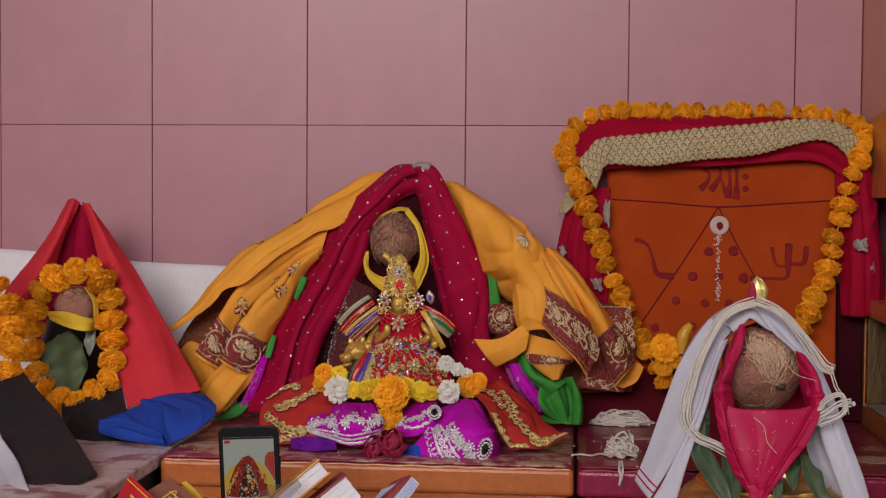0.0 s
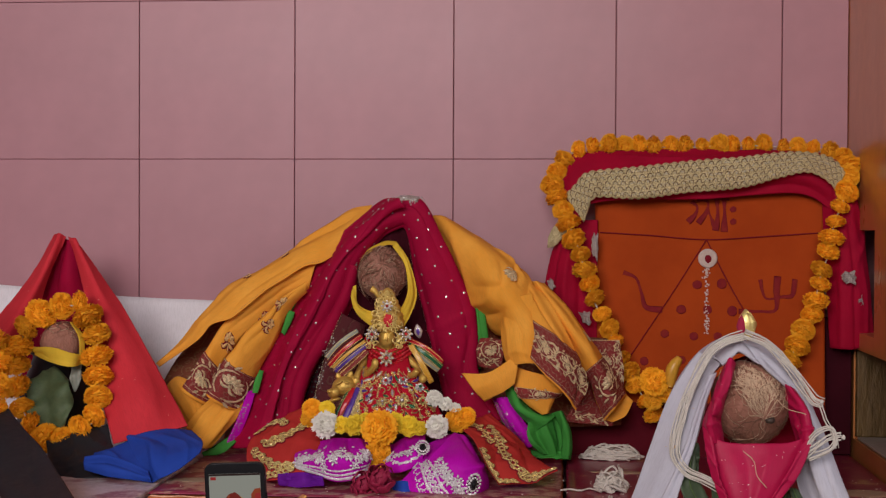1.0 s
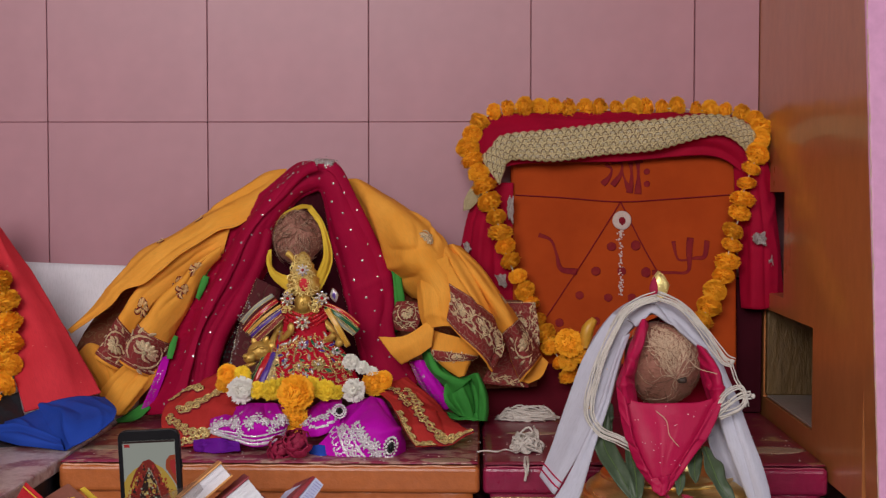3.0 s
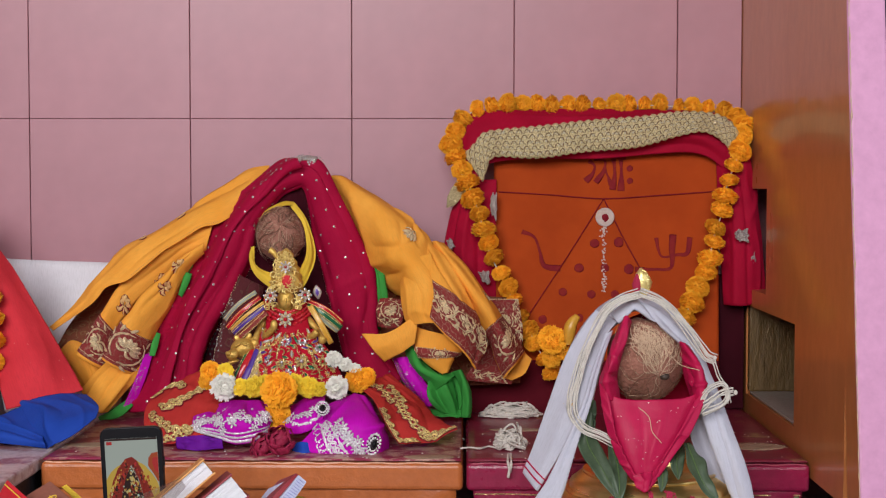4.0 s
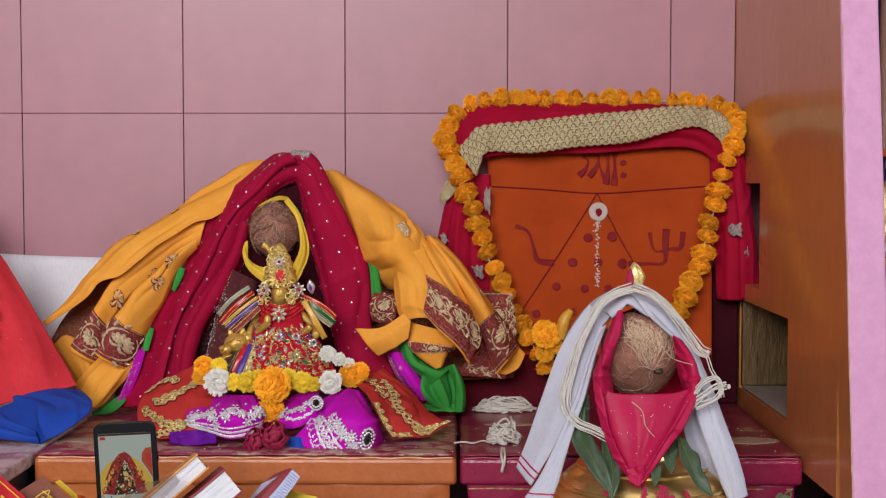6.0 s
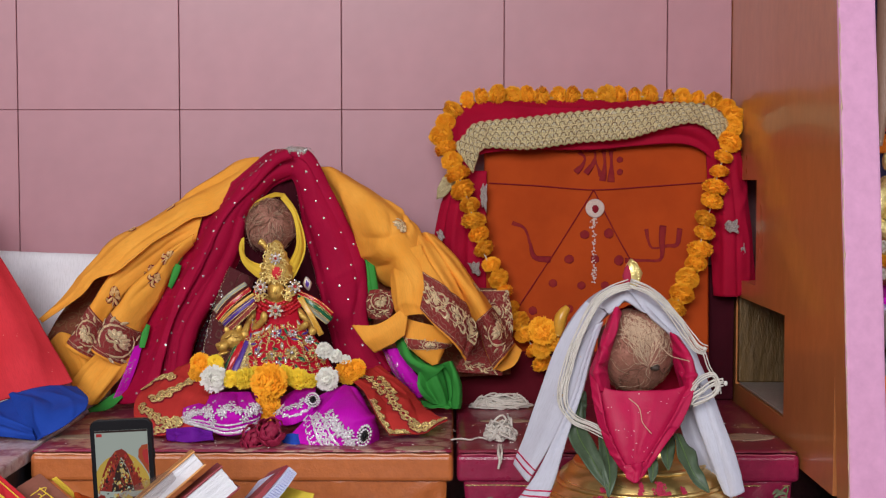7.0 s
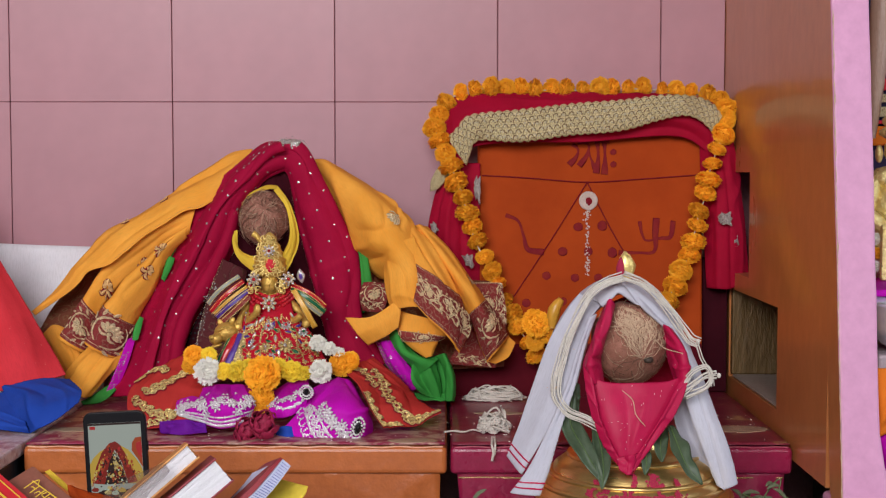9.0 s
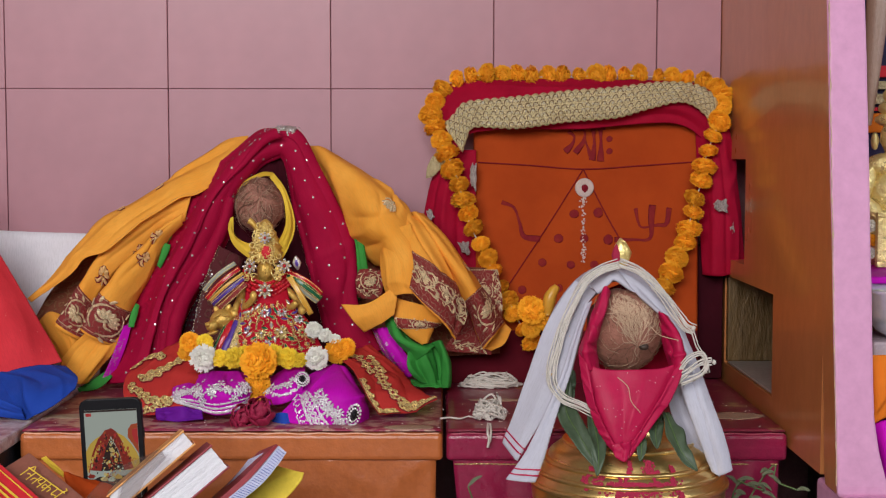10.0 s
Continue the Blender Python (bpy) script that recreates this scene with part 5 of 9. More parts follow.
cloth("fold", [[(0.328, -0.150, 0.698), (0.303, -0.150, 0.648), (0.249, -0.155, 0.540)], [(0.356, -0.140, 0.687), (0.322, -0.140, 0.628), (0.279, -0.145, 0.538)]], GREEN, green, 30, 16, (), 0.002, seed=16)
cloth("fold", [[(0.637, -0.150, 0.703), (0.644, -0.160, 0.669), (0.650, -0.165, 0.625), (0.652, -0.165, 0.576)], [(0.647, -0.145, 0.685), (0.657, -0.150, 0.656), (0.661, -0.155, 0.622), (0.661, -0.155, 0.575)]], GREEN, green, 20, 16, (), 0.002, seed=17)
cloth("fold", [[(0.226, -0.190, 0.455), (0.194, -0.200, 0.435), (0.174, -0.190, 0.424)], [(0.238, -0.200, 0.447), (0.219, -0.220, 0.429), (0.180, -0.200, 0.420)]], GREEN, green, 20, 16, (), 0.002, seed=18)
mag = thing("magenta_cloth", None, None, "magenta cloth border with gilt edge hanging beside the shawl", "cloth")
_, GM1 = cloth("fold", [[(0.258, -0.200, 0.535), (0.244, -0.210, 0.493), (0.217, -0.200, 0.436)], [(0.270, -0.190, 0.537), (0.258, -0.200, 0.491), (0.233, -0.190, 0.437)]], PURPLE, mag, 30, 12, (), 0.001, seed=19)
_, GM = cloth("fold", [[(0.688, -0.215, 0.531), (0.707, -0.225, 0.491), (0.738, -0.215, 0.451)], [(0.702, -0.235, 0.536), (0.726, -0.250, 0.497), (0.754, -0.240, 0.455)], [(0.717, -0.225, 0.533), (0.739, -0.240, 0.498), (0.767, -0.235, 0.466)]], PURPLE, mag, 40, 24, (), 0.002, seed=20, lines=(([(0.02, 0.4), (0.5, 0.5), (0.98, 0.5)], 0.004, 0.004),))
for v in (0.06, 0.2):
    dotted(GM, [(0.02, v), (0.5, v + 0.02), (0.98, v)], 60, 0.0009, GOLD_THREAD, mag, "gilt_edge")
random.seed(18)
discs("gilt_speckle", [on_grid(GM, random.uniform(0.02, 0.98), min(0.97, abs(random.gauss(0.0, 0.33))), 0.001) for _ in range(190)], 0.0010, SILVER, mag, "woven silver sparkle", 5, 0.6)
discs("gilt_speckle", [on_grid(GM1, random.uniform(0.25, 0.98), random.choice((0.12, 0.25, 0.55, 0.65)) + random.uniform(-0.05, 0.05), 0.001) for _ in range(80)], 0.0010, SILVER, mag, "woven silver sparkle", 5, 0.6)

# ---- base cloths before the figure ----
skirt = thing("red_cloth", None, None, "scarlet embroidered cloth spread round the base of the figure", "cloth")


def shares(g, places):
    """The shares (u, v) of a grid nearest to places (x, z)."""
    out = []
    for x, z in places:
        k = int(((g[..., 0] - x) ** 2 + (g[..., 2] - z) ** 2).argmin())
        out.append((k // g.shape[1] / (g.shape[0] - 1), k % g.shape[1] / (g.shape[1] - 1)))
    return out


def braid(g, path, count, size, fat=0.24):
    """Strokes for a sewn braid along a path of shares: paired teardrop loops leaning along it, and a cord in the middle."""
    ch = Chart(g)
    c = curve_through(path, count)
    d = np.gradient(c, axis=0)
    out = []
    for k in range(count):
        a, b = d[k][1] * ch.lv, d[k][0] * ch.lu
        q = math.hypot(a, b) + 1e-9
        a, b = a / q, b / q
        for sg in (-1, 1):
            out.append((c[k][0], c[k][1], [(0, 0), ((a * 0.5 - sg * b * 0.36) * size, (b * 0.5 + sg * a * 0.36) * size), (a * 1.05 * size, b * 1.05 * size)], fat * size))
        sg = 1 if k % 2 else -1
        out.append((c[k][0], c[k][1], [(-sg * b * 0.35 * size, sg * a * 0.35 * size), ((a * 0.35 - sg * b * 0.62) * size, (b * 0.35 + sg * a * 0.62) * size), ((a * 0.75 - sg * b * 0.5) * size, (b * 0.75 + sg * a * 0.5) * size)], 0.8 * fat * size))
    return out


_, GS1 = cloth("fold", [
    [(0.367, -0.280, 0.515), (0.322, -0.310, 0.492), (0.298, -0.360, 0.465), (0.320, -0.440, 0.427)],
    [(0.393, -0.310, 0.508), (0.378, -0.370, 0.485), (0.366, -0.420, 0.457), (0.354, -0.455, 0.427)],
    [(0.421, -0.320, 0.486), (0.420, -0.390, 0.468), (0.414, -0.430, 0.450), (0.405, -0.450, 0.429)],
], SCARLET, skirt, 50, 50, ((2.0, 0.003, 0.3, 0.2),), 0.005, seed=21)
_, GS4 = cloth("fold", [
    [(0.633, -0.320, 0.497), (0.665, -0.390, 0.486), (0.681, -0.440, 0.466), (0.709, -0.465, 0.431)],
    [(0.664, -0.310, 0.508), (0.708, -0.360, 0.484), (0.733, -0.420, 0.458), (0.756, -0.450, 0.430)],
    [(0.684, -0.280, 0.510), (0.736, -0.320, 0.473), (0.767, -0.380, 0.453), (0.799, -0.430, 0.447)],
], SCARLET, skirt, 50, 50, ((2.0, 0.003, 0.3, 0.5),), 0.005, seed=22)

for gg, places, count, size in (
    (GS1, [(0.301, 0.479), (0.320, 0.491), (0.346, 0.499)], 8, 0.013), (GS1, [(0.327, 0.469), (0.356, 0.481), (0.381, 0.494)], 9, 0.017), (GS1, [(0.311, 0.460), (0.335, 0.454), (0.362, 0.448), (0.395, 0.451)], 12, 0.015), (GS1, [(0.338, 0.429), (0.358, 0.436), (0.380, 0.442)], 7, 0.014),
    (GS4, [(0.686, 0.500), (0.710, 0.477), (0.731, 0.455), (0.744, 0.449)], 16, 0.013), (GS4, [(0.675, 0.476), (0.688, 0.452), (0.704, 0.431), (0.728, 0.427)], 15, 0.014), (GS4, [(0.641, 0.502), (0.664, 0.499), (0.690, 0.486)], 9, 0.013), (GS4, [(0.739, 0.441), (0.765, 0.439), (0.785, 0.445), (0.802, 0.452)], 12, 0.014),
):
    line = shares(gg, places)
    woven("gilt_braid", gg, braid(gg, line, count, size, 0.42), DARK_RED_INK, skirt, 0.0016, "dark ground under the braid", 1.3)
    woven("gilt_braid", gg, braid(gg, line, count, size, 0.31), GOLD_THREAD, skirt, 0.0034, "raised gilt braid")
purple = thing("purple_cloth", None, None, "magenta-purple cloth with silver beadwork bunched at the base", "cloth")
_, GP2 = cloth("fold", [
    [(0.385, -0.400, 0.465), (0.388, -0.430, 0.458), (0.393, -0.440, 0.447)],
    [(0.406, -0.380, 0.474), (0.420, -0.452, 0.464), (0.425, -0.455, 0.440)],
    [(0.439, -0.370, 0.481), (0.458, -0.468, 0.470), (0.462, -0.466, 0.432)],
    [(0.471, -0.370, 0.483), (0.491, -0.455, 0.471), (0.493, -0.460, 0.437)],
    [(0.493, -0.370, 0.478), (0.507, -0.420, 0.467), (0.505, -0.435, 0.445)],
], PURPLE, purple, 60, 80, (), 0.002, seed=23, grain=12, lines=(([(0.05, 0.55), (0.4, 0.48), (0.7, 0.42)], 0.006, 0.006), ([(0.05, 0.75), (0.4, 0.7), (0.75, 0.72)], 0.006, -0.006), ([(0.1, 0.3), (0.4, 0.26), (0.7, 0.2)], 0.006, -0.005), ([(0.05, 0.9), (0.5, 0.86), (0.8, 0.9)], 0.005, 0.005)))
for u, r in ((0.87, 0.0018), (0.92, 0.0022), (0.97, 0.0026)):
    dotted(GP2, [(u, 0.03), (u, 0.3), (u, 0.7), (u, 0.97)], 66, r, BEAD_SILVER, purple, "beaded_edging", 0.004, "silver beaded edging")
random.seed(21)
for k in range(11):
    v = 0.04 + 0.92 * (k + 0.5) / 11
    for q in range(6):
        p, w = on_grid(GP2, min(0.90, 0.84 - 0.15 * abs(math.sin(k * 0.8)) + random.uniform(-0.07, 0.07)), min(0.97, max(0.02, v + random.uniform(-0.035, 0.035))), 0.0025)
        rosette(p, w, random.uniform(0.0045, 0.0085), BEAD_SILVER, purple, 5, name="silver_flower", turn=random.uniform(0, 72), flat=0.45)
discs("beadwork", [on_grid(GP2, random.uniform(0.45, 0.66), random.choice((random.uniform(0.05, 0.4), random.uniform(0.05, 0.8))), 0.002) for _ in range(26)], 0.0024, BEAD_SILVER, purple, "raised silver beadwork", 7, 0.8)
_, GPA = cloth("fold", [
    [(0.529, -0.360, 0.469), (0.531, -0.420, 0.456), (0.537, -0.430, 0.441)],
    [(0.555, -0.360, 0.484), (0.558, -0.435, 0.471), (0.561, -0.445, 0.445)],
    [(0.587, -0.360, 0.488), (0.591, -0.420, 0.476), (0.585, -0.430, 0.455)],
], PURPLE, purple, 40, 50, (), 0.003, seed=27, lines=(([(0.1, 0.5), (0.5, 0.6), (0.8, 0.5)], 0.008, -0.005), ([(0.2, 0.8), (0.6, 0.75), (0.9, 0.8)], 0.006, 0.004)))
_, GP3 = cloth("fold", [
    [(0.596, -0.380, 0.480), (0.583, -0.440, 0.458), (0.568, -0.460, 0.441), (0.554, -0.465, 0.428)],
    [(0.619, -0.370, 0.488), (0.614, -0.460, 0.467), (0.601, -0.480, 0.442), (0.595, -0.480, 0.417)],
    [(0.644, -0.370, 0.492), (0.649, -0.465, 0.474), (0.642, -0.485, 0.448), (0.634, -0.485, 0.417)],
    [(0.655, -0.370, 0.484), (0.673, -0.455, 0.466), (0.677, -0.475, 0.444), (0.676, -0.475, 0.420)],
    [(0.661, -0.360, 0.470), (0.683, -0.420, 0.449), (0.692, -0.440, 0.432), (0.691, -0.440, 0.416)],
], PURPLE, purple, 70, 90, (), 0.002, seed=24, grain=12, lines=(([(0.02, 0.5), (0.3, 0.36), (0.55, 0.2)], 0.007, 0.008), ([(0.05, 0.62), (0.4, 0.75), (0.6, 0.9)], 0.008, -0.006), ([(0.55, 0.98), (0.7, 0.8), (0.75, 0.6)], 0.005, 0.006), ([(0.3, 0.1), (0.5, 0.06), (0.8, 0.1)], 0.005, -0.005)))


def bead_path(g, path, count, radius, jitter, label="raised silver beadwork"):
    return dotted(g, path, count, radius, BEAD_SILVER, purple, "beadwork", jitter, label)


EDGE_A, EDGE_B, EDGE_C = shares(GP3, [(0.587, 0.457), (0.600, 0.437), (0.613, 0.416)]), shares(GP3, [(0.602, 0.464), (0.620, 0.441), (0.635, 0.418)]), shares(GP3, [(0.621, 0.462), (0.633, 0.448), (0.645, 0.431), (0.661, 0.429)])
for line, count, r in ((EDGE_A, 34, 0.0021), (EDGE_B, 36, 0.0021)):
    bead_path(GP3, line, count, r, 0.0)
mid = [((a[0] + b[0]) / 2, (a[1] + b[1]) / 2) for a, b in zip(EDGE_A, EDGE_B)]
bead_path(GP3, mid, 46, 0.0017, 0.012)
woven("silver_braid", GP3, braid(GP3, mid, 9, 0.010, 0.26), BEAD_SILVER, purple, 0.003, "raised silver embroidery")
# scallops outside the border, flower clusters inside it
for k in range(6):
    s = (k + 0.5) / 6
    i = min(1, int(s * 2))
    f = s * 2 - i
    u, v = (EDGE_A[i][q] * (1 - f) + EDGE_A[i + 1][q] * f for q in (0, 1))
    bead_path(GP3, [(u - 0.06, v - 0.02), (u - 0.05, v - 0.075), (u, v - 0.10), (u + 0.05, v - 0.075), (u + 0.06, v - 0.02)], 12, 0.0015, 0.0)
cluster = curve_through(EDGE_C, 9)
for k in range(9):
    for q in range(3):
        p, w = on_grid(GP3, min(0.97, max(0.02, cluster[k][0] + random.uniform(-0.05, 0.05))), min(0.97, max(0.02, cluster[k][1] + random.uniform(-0.05, 0.05))), 0.003)
        rosette(p, w, random.uniform(0.005, 0.009), BEAD_SILVER, purple, 5, name="silver_flower", turn=random.uniform(0, 72), flat=0.45)
bead_path(GPA, [(0.72, 0.03), (0.85, 0.3), (0.88, 0.6), (0.82, 0.97)], 26, 0.0024, 0.012)
for k in range(9):
    p, w = on_grid(GPA, 0.74 + 0.05 * math.sin(k * 2.3), 0.06 + 0.1 * k, 0.003)
    rosette(p, w, random.uniform(0.005, 0.008), BEAD_SILVER, purple, 6, name="silver_flower", turn=k * 25, flat=0.45)
for gg, place, sz, turn in ((GPA, [(0.596, 0.476)], 0.016, 60), (GP3, [(0.670, 0.437)], 0.017, 75)):
    (u, v), = shares(gg, place)
    p, w = on_grid(gg, min(0.95, u), min(0.95, v), 0.004)
    br = leaf_motif(p, w, sz * 1.7, sz * 1.15, turn, DARK_BEAD, purple, "silver_brooch", 0.25)
    m = w.to_track_quat("Z", "Y").to_matrix() @ Matrix.Rotation(radians(turn), 3, "Z")
    for ring, cnt in ((0.62, 12), (1.0, 18)):
        discs("stone_ring", [(p + w * 0.003 + m @ Vector((sz * 0.95 * ring * math.cos(a), sz * 0.62 * ring * math.sin(a), 0)), w) for a in np.linspace(0, 6.283, cnt, endpoint=False)], 0.0022, BEAD_SILVER, br, "ring of clear stones", 7, 0.8)
    leaf_motif(p + w * 0.004, w, sz * 0.85, sz * 0.5, turn, PHONE_BLACK, br, "dark_stone", 0.5)
cloth("fold", [[(0.367, -0.450, 0.438), (0.371, -0.460, 0.423)], [(0.403, -0.465, 0.443), (0.407, -0.475, 0.422)], [(0.439, -0.460, 0.437), (0.441, -0.465, 0.424)]], VIOLET, purple, 24, 30, ((2.0, 0.004, 0.6, 0.2),), 0.007, seed=25)
cloth("fold", [[(0.546, -0.460, 0.430), (0.549, -0.465, 0.418)], [(0.563, -0.470, 0.436), (0.568, -0.480, 0.418)], [(0.588, -0.460, 0.426), (0.584, -0.470, 0.416)]], BLUE, purple, 16, 20, (), 0.002, seed=26)

for meshes, label, spots in (
    (BLOOMS_BROAD, "orange marigold head laid before the figure", (((0.400, -0.345, 0.526), .017), ((0.395, -0.345, 0.510), .015), ((0.637, -0.345, 0.513), .021), ((0.651, -0.345, 0.518), .016), ((0.519, -0.410, 0.505), .030), ((0.517, -0.410, 0.466), .023))),
    (BLOOMS_YELLOW, "yellow chrysanthemum head laid before the figure", (((0.455, -0.385, 0.507), .014), ((0.477, -0.385, 0.507), .017), ((0.489, -0.345, 0.508), .014), ((0.538, -0.385, 0.511), .018), ((0.562, -0.385, 0.507), .017), ((0.580, -0.385, 0.504), .012), ((0.424, -0.345, 0.526), .014))),
    (BLOOMS_WHITE, "white chrysanthemum head laid before the figure", (((0.429, -0.385, 0.507), .021), ((0.608, -0.385, 0.507), .018), ((0.599, -0.345, 0.547), .013), ((0.617, -0.345, 0.538), .011), ((0.633, -0.345, 0.530), .010))),
):
    for place, r in spots:
        tagged(put_bloom(meshes, place, r), label, "flower", "flowers before the figure")

# ---- coconut head, scarf and figure ----
coconut("coconut", (0.494, -0.195, 0.742), (0.0415, 0.046, 0.0425), (66, 0, 10), "brown husked coconut set on top of the shrine", 70, 2, 1.2, None, FIBRE_TAN)


# ---- painted board ----
board = thing("board", None, None, "upright board wrapped in saffron cloth with red painted signs", "board")
BOARD_L, BOARD_R, BOARD_T = 0.862, 1.264, 0.948


def on_board(x, z, lift=0.0):
    return (x, -0.112 + (z - Z_TOP) * 0.075 - lift, z)


bm = box(0, 0, 0, BOARD_R - BOARD_L, 0.03, BOARD_T - Z_TOP, 0.006, 3)
bm.transform(Matrix.Translation((BOARD_L, -0.112, Z_TOP)) @ pose(0, 0, 0, -4.3, 0, 0))
part("panel", bm, ORANGE_CLOTH, board)


# Foot cloth reaches past the board's left edge to paint the shaded gap.
lw = box(-0.058, -0.003, 0, BOARD_R - BOARD_L - 0.002, 0.0, 0.095, 0.001, 1)
lw.transform(Matrix.Translation((BOARD_L, -0.112, Z_TOP)) @ pose(0, 0, 0, -4.3, 0, 0))
part("lower_wrap", lw, SHADED_MAROON, board, "maroon cloth along the foot of the board, shade put into its colour")
thing("dark_plank", box(1.268, -0.075, Z_TOP + 0.003, 1.314, -0.03, 0.665, 0.003), VELVET, "narrow dark cloth-covered plank beside the board", "plank")


def stroke(points, width, parent=board, material=BOARD_PAINT, name="painted_stroke", fat=None):
    pts = [on_board(x, z, 0.0005) for x, y, z in points]
    v, f = tube(pts, width / 2, max(8, 6 * len(points)), 8, fat or (lambda s: 0.75 + 0.35 * math.sin(3 + 5 * s)))
    v = [(p[0], on_board(0, p[2])[1] + (p[1] - on_board(0, p[2])[1]) * 0.05 - 0.0006, p[2]) for p in v]
    return part(name, joined(name, [(v, f)]), material, parent)


for pts, w in (
    ([(0.912, -0.100, 0.744), (0.934, -0.100, 0.734), (0.944, -0.100, 0.708), (0.952, -0.100, 0.683), (0.981, -0.100, 0.678)], 0.008),
    ([(1.114, -0.100, 0.677), (1.150, -0.100, 0.677), (1.178, -0.100, 0.680), (1.180, -0.100, 0.716), (1.182, -0.100, 0.739)], 0.009),
    ([(1.152, -0.100, 0.733), (1.156, -0.100, 0.711), (1.164, -0.100, 0.699), (1.190, -0.100, 0.703), (1.207, -0.100, 0.706), (1.212, -0.100, 0.734)], 0.007),
    ([(1.032, -0.100, 0.871), (1.042, -0.100, 0.861), (1.038, -0.100, 0.847), (1.026, -0.100, 0.834)], 0.008),
    ([(1.042, -0.100, 0.875), (1.060, -0.100, 0.871), (1.058, -0.100, 0.852), (1.044, -0.100, 0.832)], 0.008),
    ([(1.060, -0.100, 0.857), (1.066, -0.100, 0.842), (1.072, -0.100, 0.827)], 0.006),
    ([(1.052, -0.100, 0.875), (1.073, -0.100, 0.877), (1.098, -0.100, 0.877)], 0.006),
    ([(1.076, -0.100, 0.875), (1.078, -0.100, 0.847), (1.074, -0.100, 0.819)], 0.009),
    ([(1.089, -0.100, 0.875), (1.090, -0.100, 0.847), (1.089, -0.100, 0.817)], 0.009),
):
    stroke(pts, w * 1.35)
for p, r in (((1.042, -0.100, 0.723), 0.009), ((1.085, -0.100, 0.725), 0.009), ((1.014, -0.100, 0.679), 0.009), ((1.060, -0.100, 0.679), 0.008), ((1.103, -0.100, 0.677), 0.009), ((0.985, -0.100, 0.636), 0.008),
             ((1.036, -0.100, 0.632), 0.008), ((1.078, -0.100, 0.632), 0.008), ((0.949, -0.100, 0.587), 0.008), ((1.015, -0.100, 0.590), 0.007), ((1.105, -0.100, 0.857), 0.006), ((1.105, -0.100, 0.835), 0.006)):
    d = blob((r, 0.0005, r * random.uniform(0.9, 1.1)), 2, 0.12, 2, r * 900)
    d.transform(Matrix.Translation(on_board(p[0], p[2], 0.0005)))
    part("painted_dot", d, BOARD_PAINT, board)


def cord(points, name="red_string", width=0.0022):
    return part(name, joined(name, [tube([on_board(x, z, 0.002) for x, y, z in points], width / 2, 40, 6)]), DARK_RED_INK, board)


cord([(0.870, -0.100, 0.815), (0.958, -0.100, 0.810), (1.058, -0.100, 0.803), (1.159, -0.100, 0.809), (1.255, -0.100, 0.816)])
cord([(1.058, -0.100, 0.803), (0.994, -0.100, 0.701), (0.924, -0.100, 0.595)])
cord([(1.058, -0.100, 0.803), (1.094, -0.100, 0.731), (1.128, -0.100, 0.670)])
ring = bmesh.new()
m, k = 28, 12
vs = [[ring.verts.new(((0.0108 + 0.0062 * math.cos(2 * math.pi * b / k)) * math.cos(2 * math.pi * a / m), 0.0014 * math.sin(2 * math.pi * b / k), (0.0108 + 0.0062 * math.cos(2 * math.pi * b / k)) * math.sin(2 * math.pi * a / m))) for b in range(k)] for a in range(m)]
for a in range(m):
    for b in range(k):
        ring.faces.new((vs[a][b], vs[(a + 1) % m][b], vs[(a + 1) % m][(b + 1) % k], vs[a][(b + 1) % k])).smooth = True
rp = (1.060, -0.100, 0.770)
ring.transform(Matrix.Translation(on_board(rp[0], rp[2], 0.004)))
part("paste_ring", ring, DRY_PASTE, board, "ring of dried white paste")
rp = blob((0.0075, 0.003, 0.0085), 3, 0.3, 3)
rc = (1.061, -0.100, 0.768)
rp.transform(Matrix.Translation(on_board(rc[0], rc[2], 0.003)))
part("red_mark", rp, DARK_RED_INK, board)
streak = []
for k in range(100):
    s = random.random() ** 1.2
    a, b = (1.058, -0.100, 0.752), (1.058, -0.100, 0.635)
    x, z = a[0] + random.gauss(0, 0.0022), a[2] + (b[2] - a[2]) * s
    streak.append((Vector(on_board(x, z, 0.001)), Vector((0, -1, 0))))
discs("paste_streak", streak, 0.0015, DRY_PASTE, board, "dry white paste dripped down the board", 6, 0.25)

# red dupatta with wide gilt lace over the board
dup = thing("dupatta", None, None, "crimson dupatta with wide gilt lace draped over the board", "dupatta")
cloth("drape", [
    [(0.807, -0.062, 0.946), (0.804, -0.081, 0.913), (0.807, -0.096, 0.856), (0.829, -0.100, 0.836)],
    [(0.848, -0.062, 0.960), (0.845, -0.093, 0.932), (0.852, -0.109, 0.904), (0.869, -0.106, 0.869)],
    [(1.062, -0.062, 0.963), (1.058, -0.093, 0.941), (1.057, -0.109, 0.914), (1.057, -0.103, 0.875)],
    [(1.214, -0.062, 0.959), (1.214, -0.093, 0.947), (1.211, -0.109, 0.927), (1.213, -0.100, 0.885)],
    [(1.301, -0.062, 0.948), (1.297, -0.087, 0.932), (1.292, -0.100, 0.902), (1.278, -0.093, 0.852)],
], CRIMSON, dup, 44, 110, (), 0.003, seed=31, grain=9, lines=(([(0.15, 0.2), (0.3, 0.5), (0.25, 0.9)], 0.008, 0.004), ([(0.85, 0.55), (0.7, 0.75), (0.75, 0.95)], 0.010, 0.006), ([(0.95, 0.6), (0.85, 0.8), (0.9, 0.98)], 0.006, -0.004)))
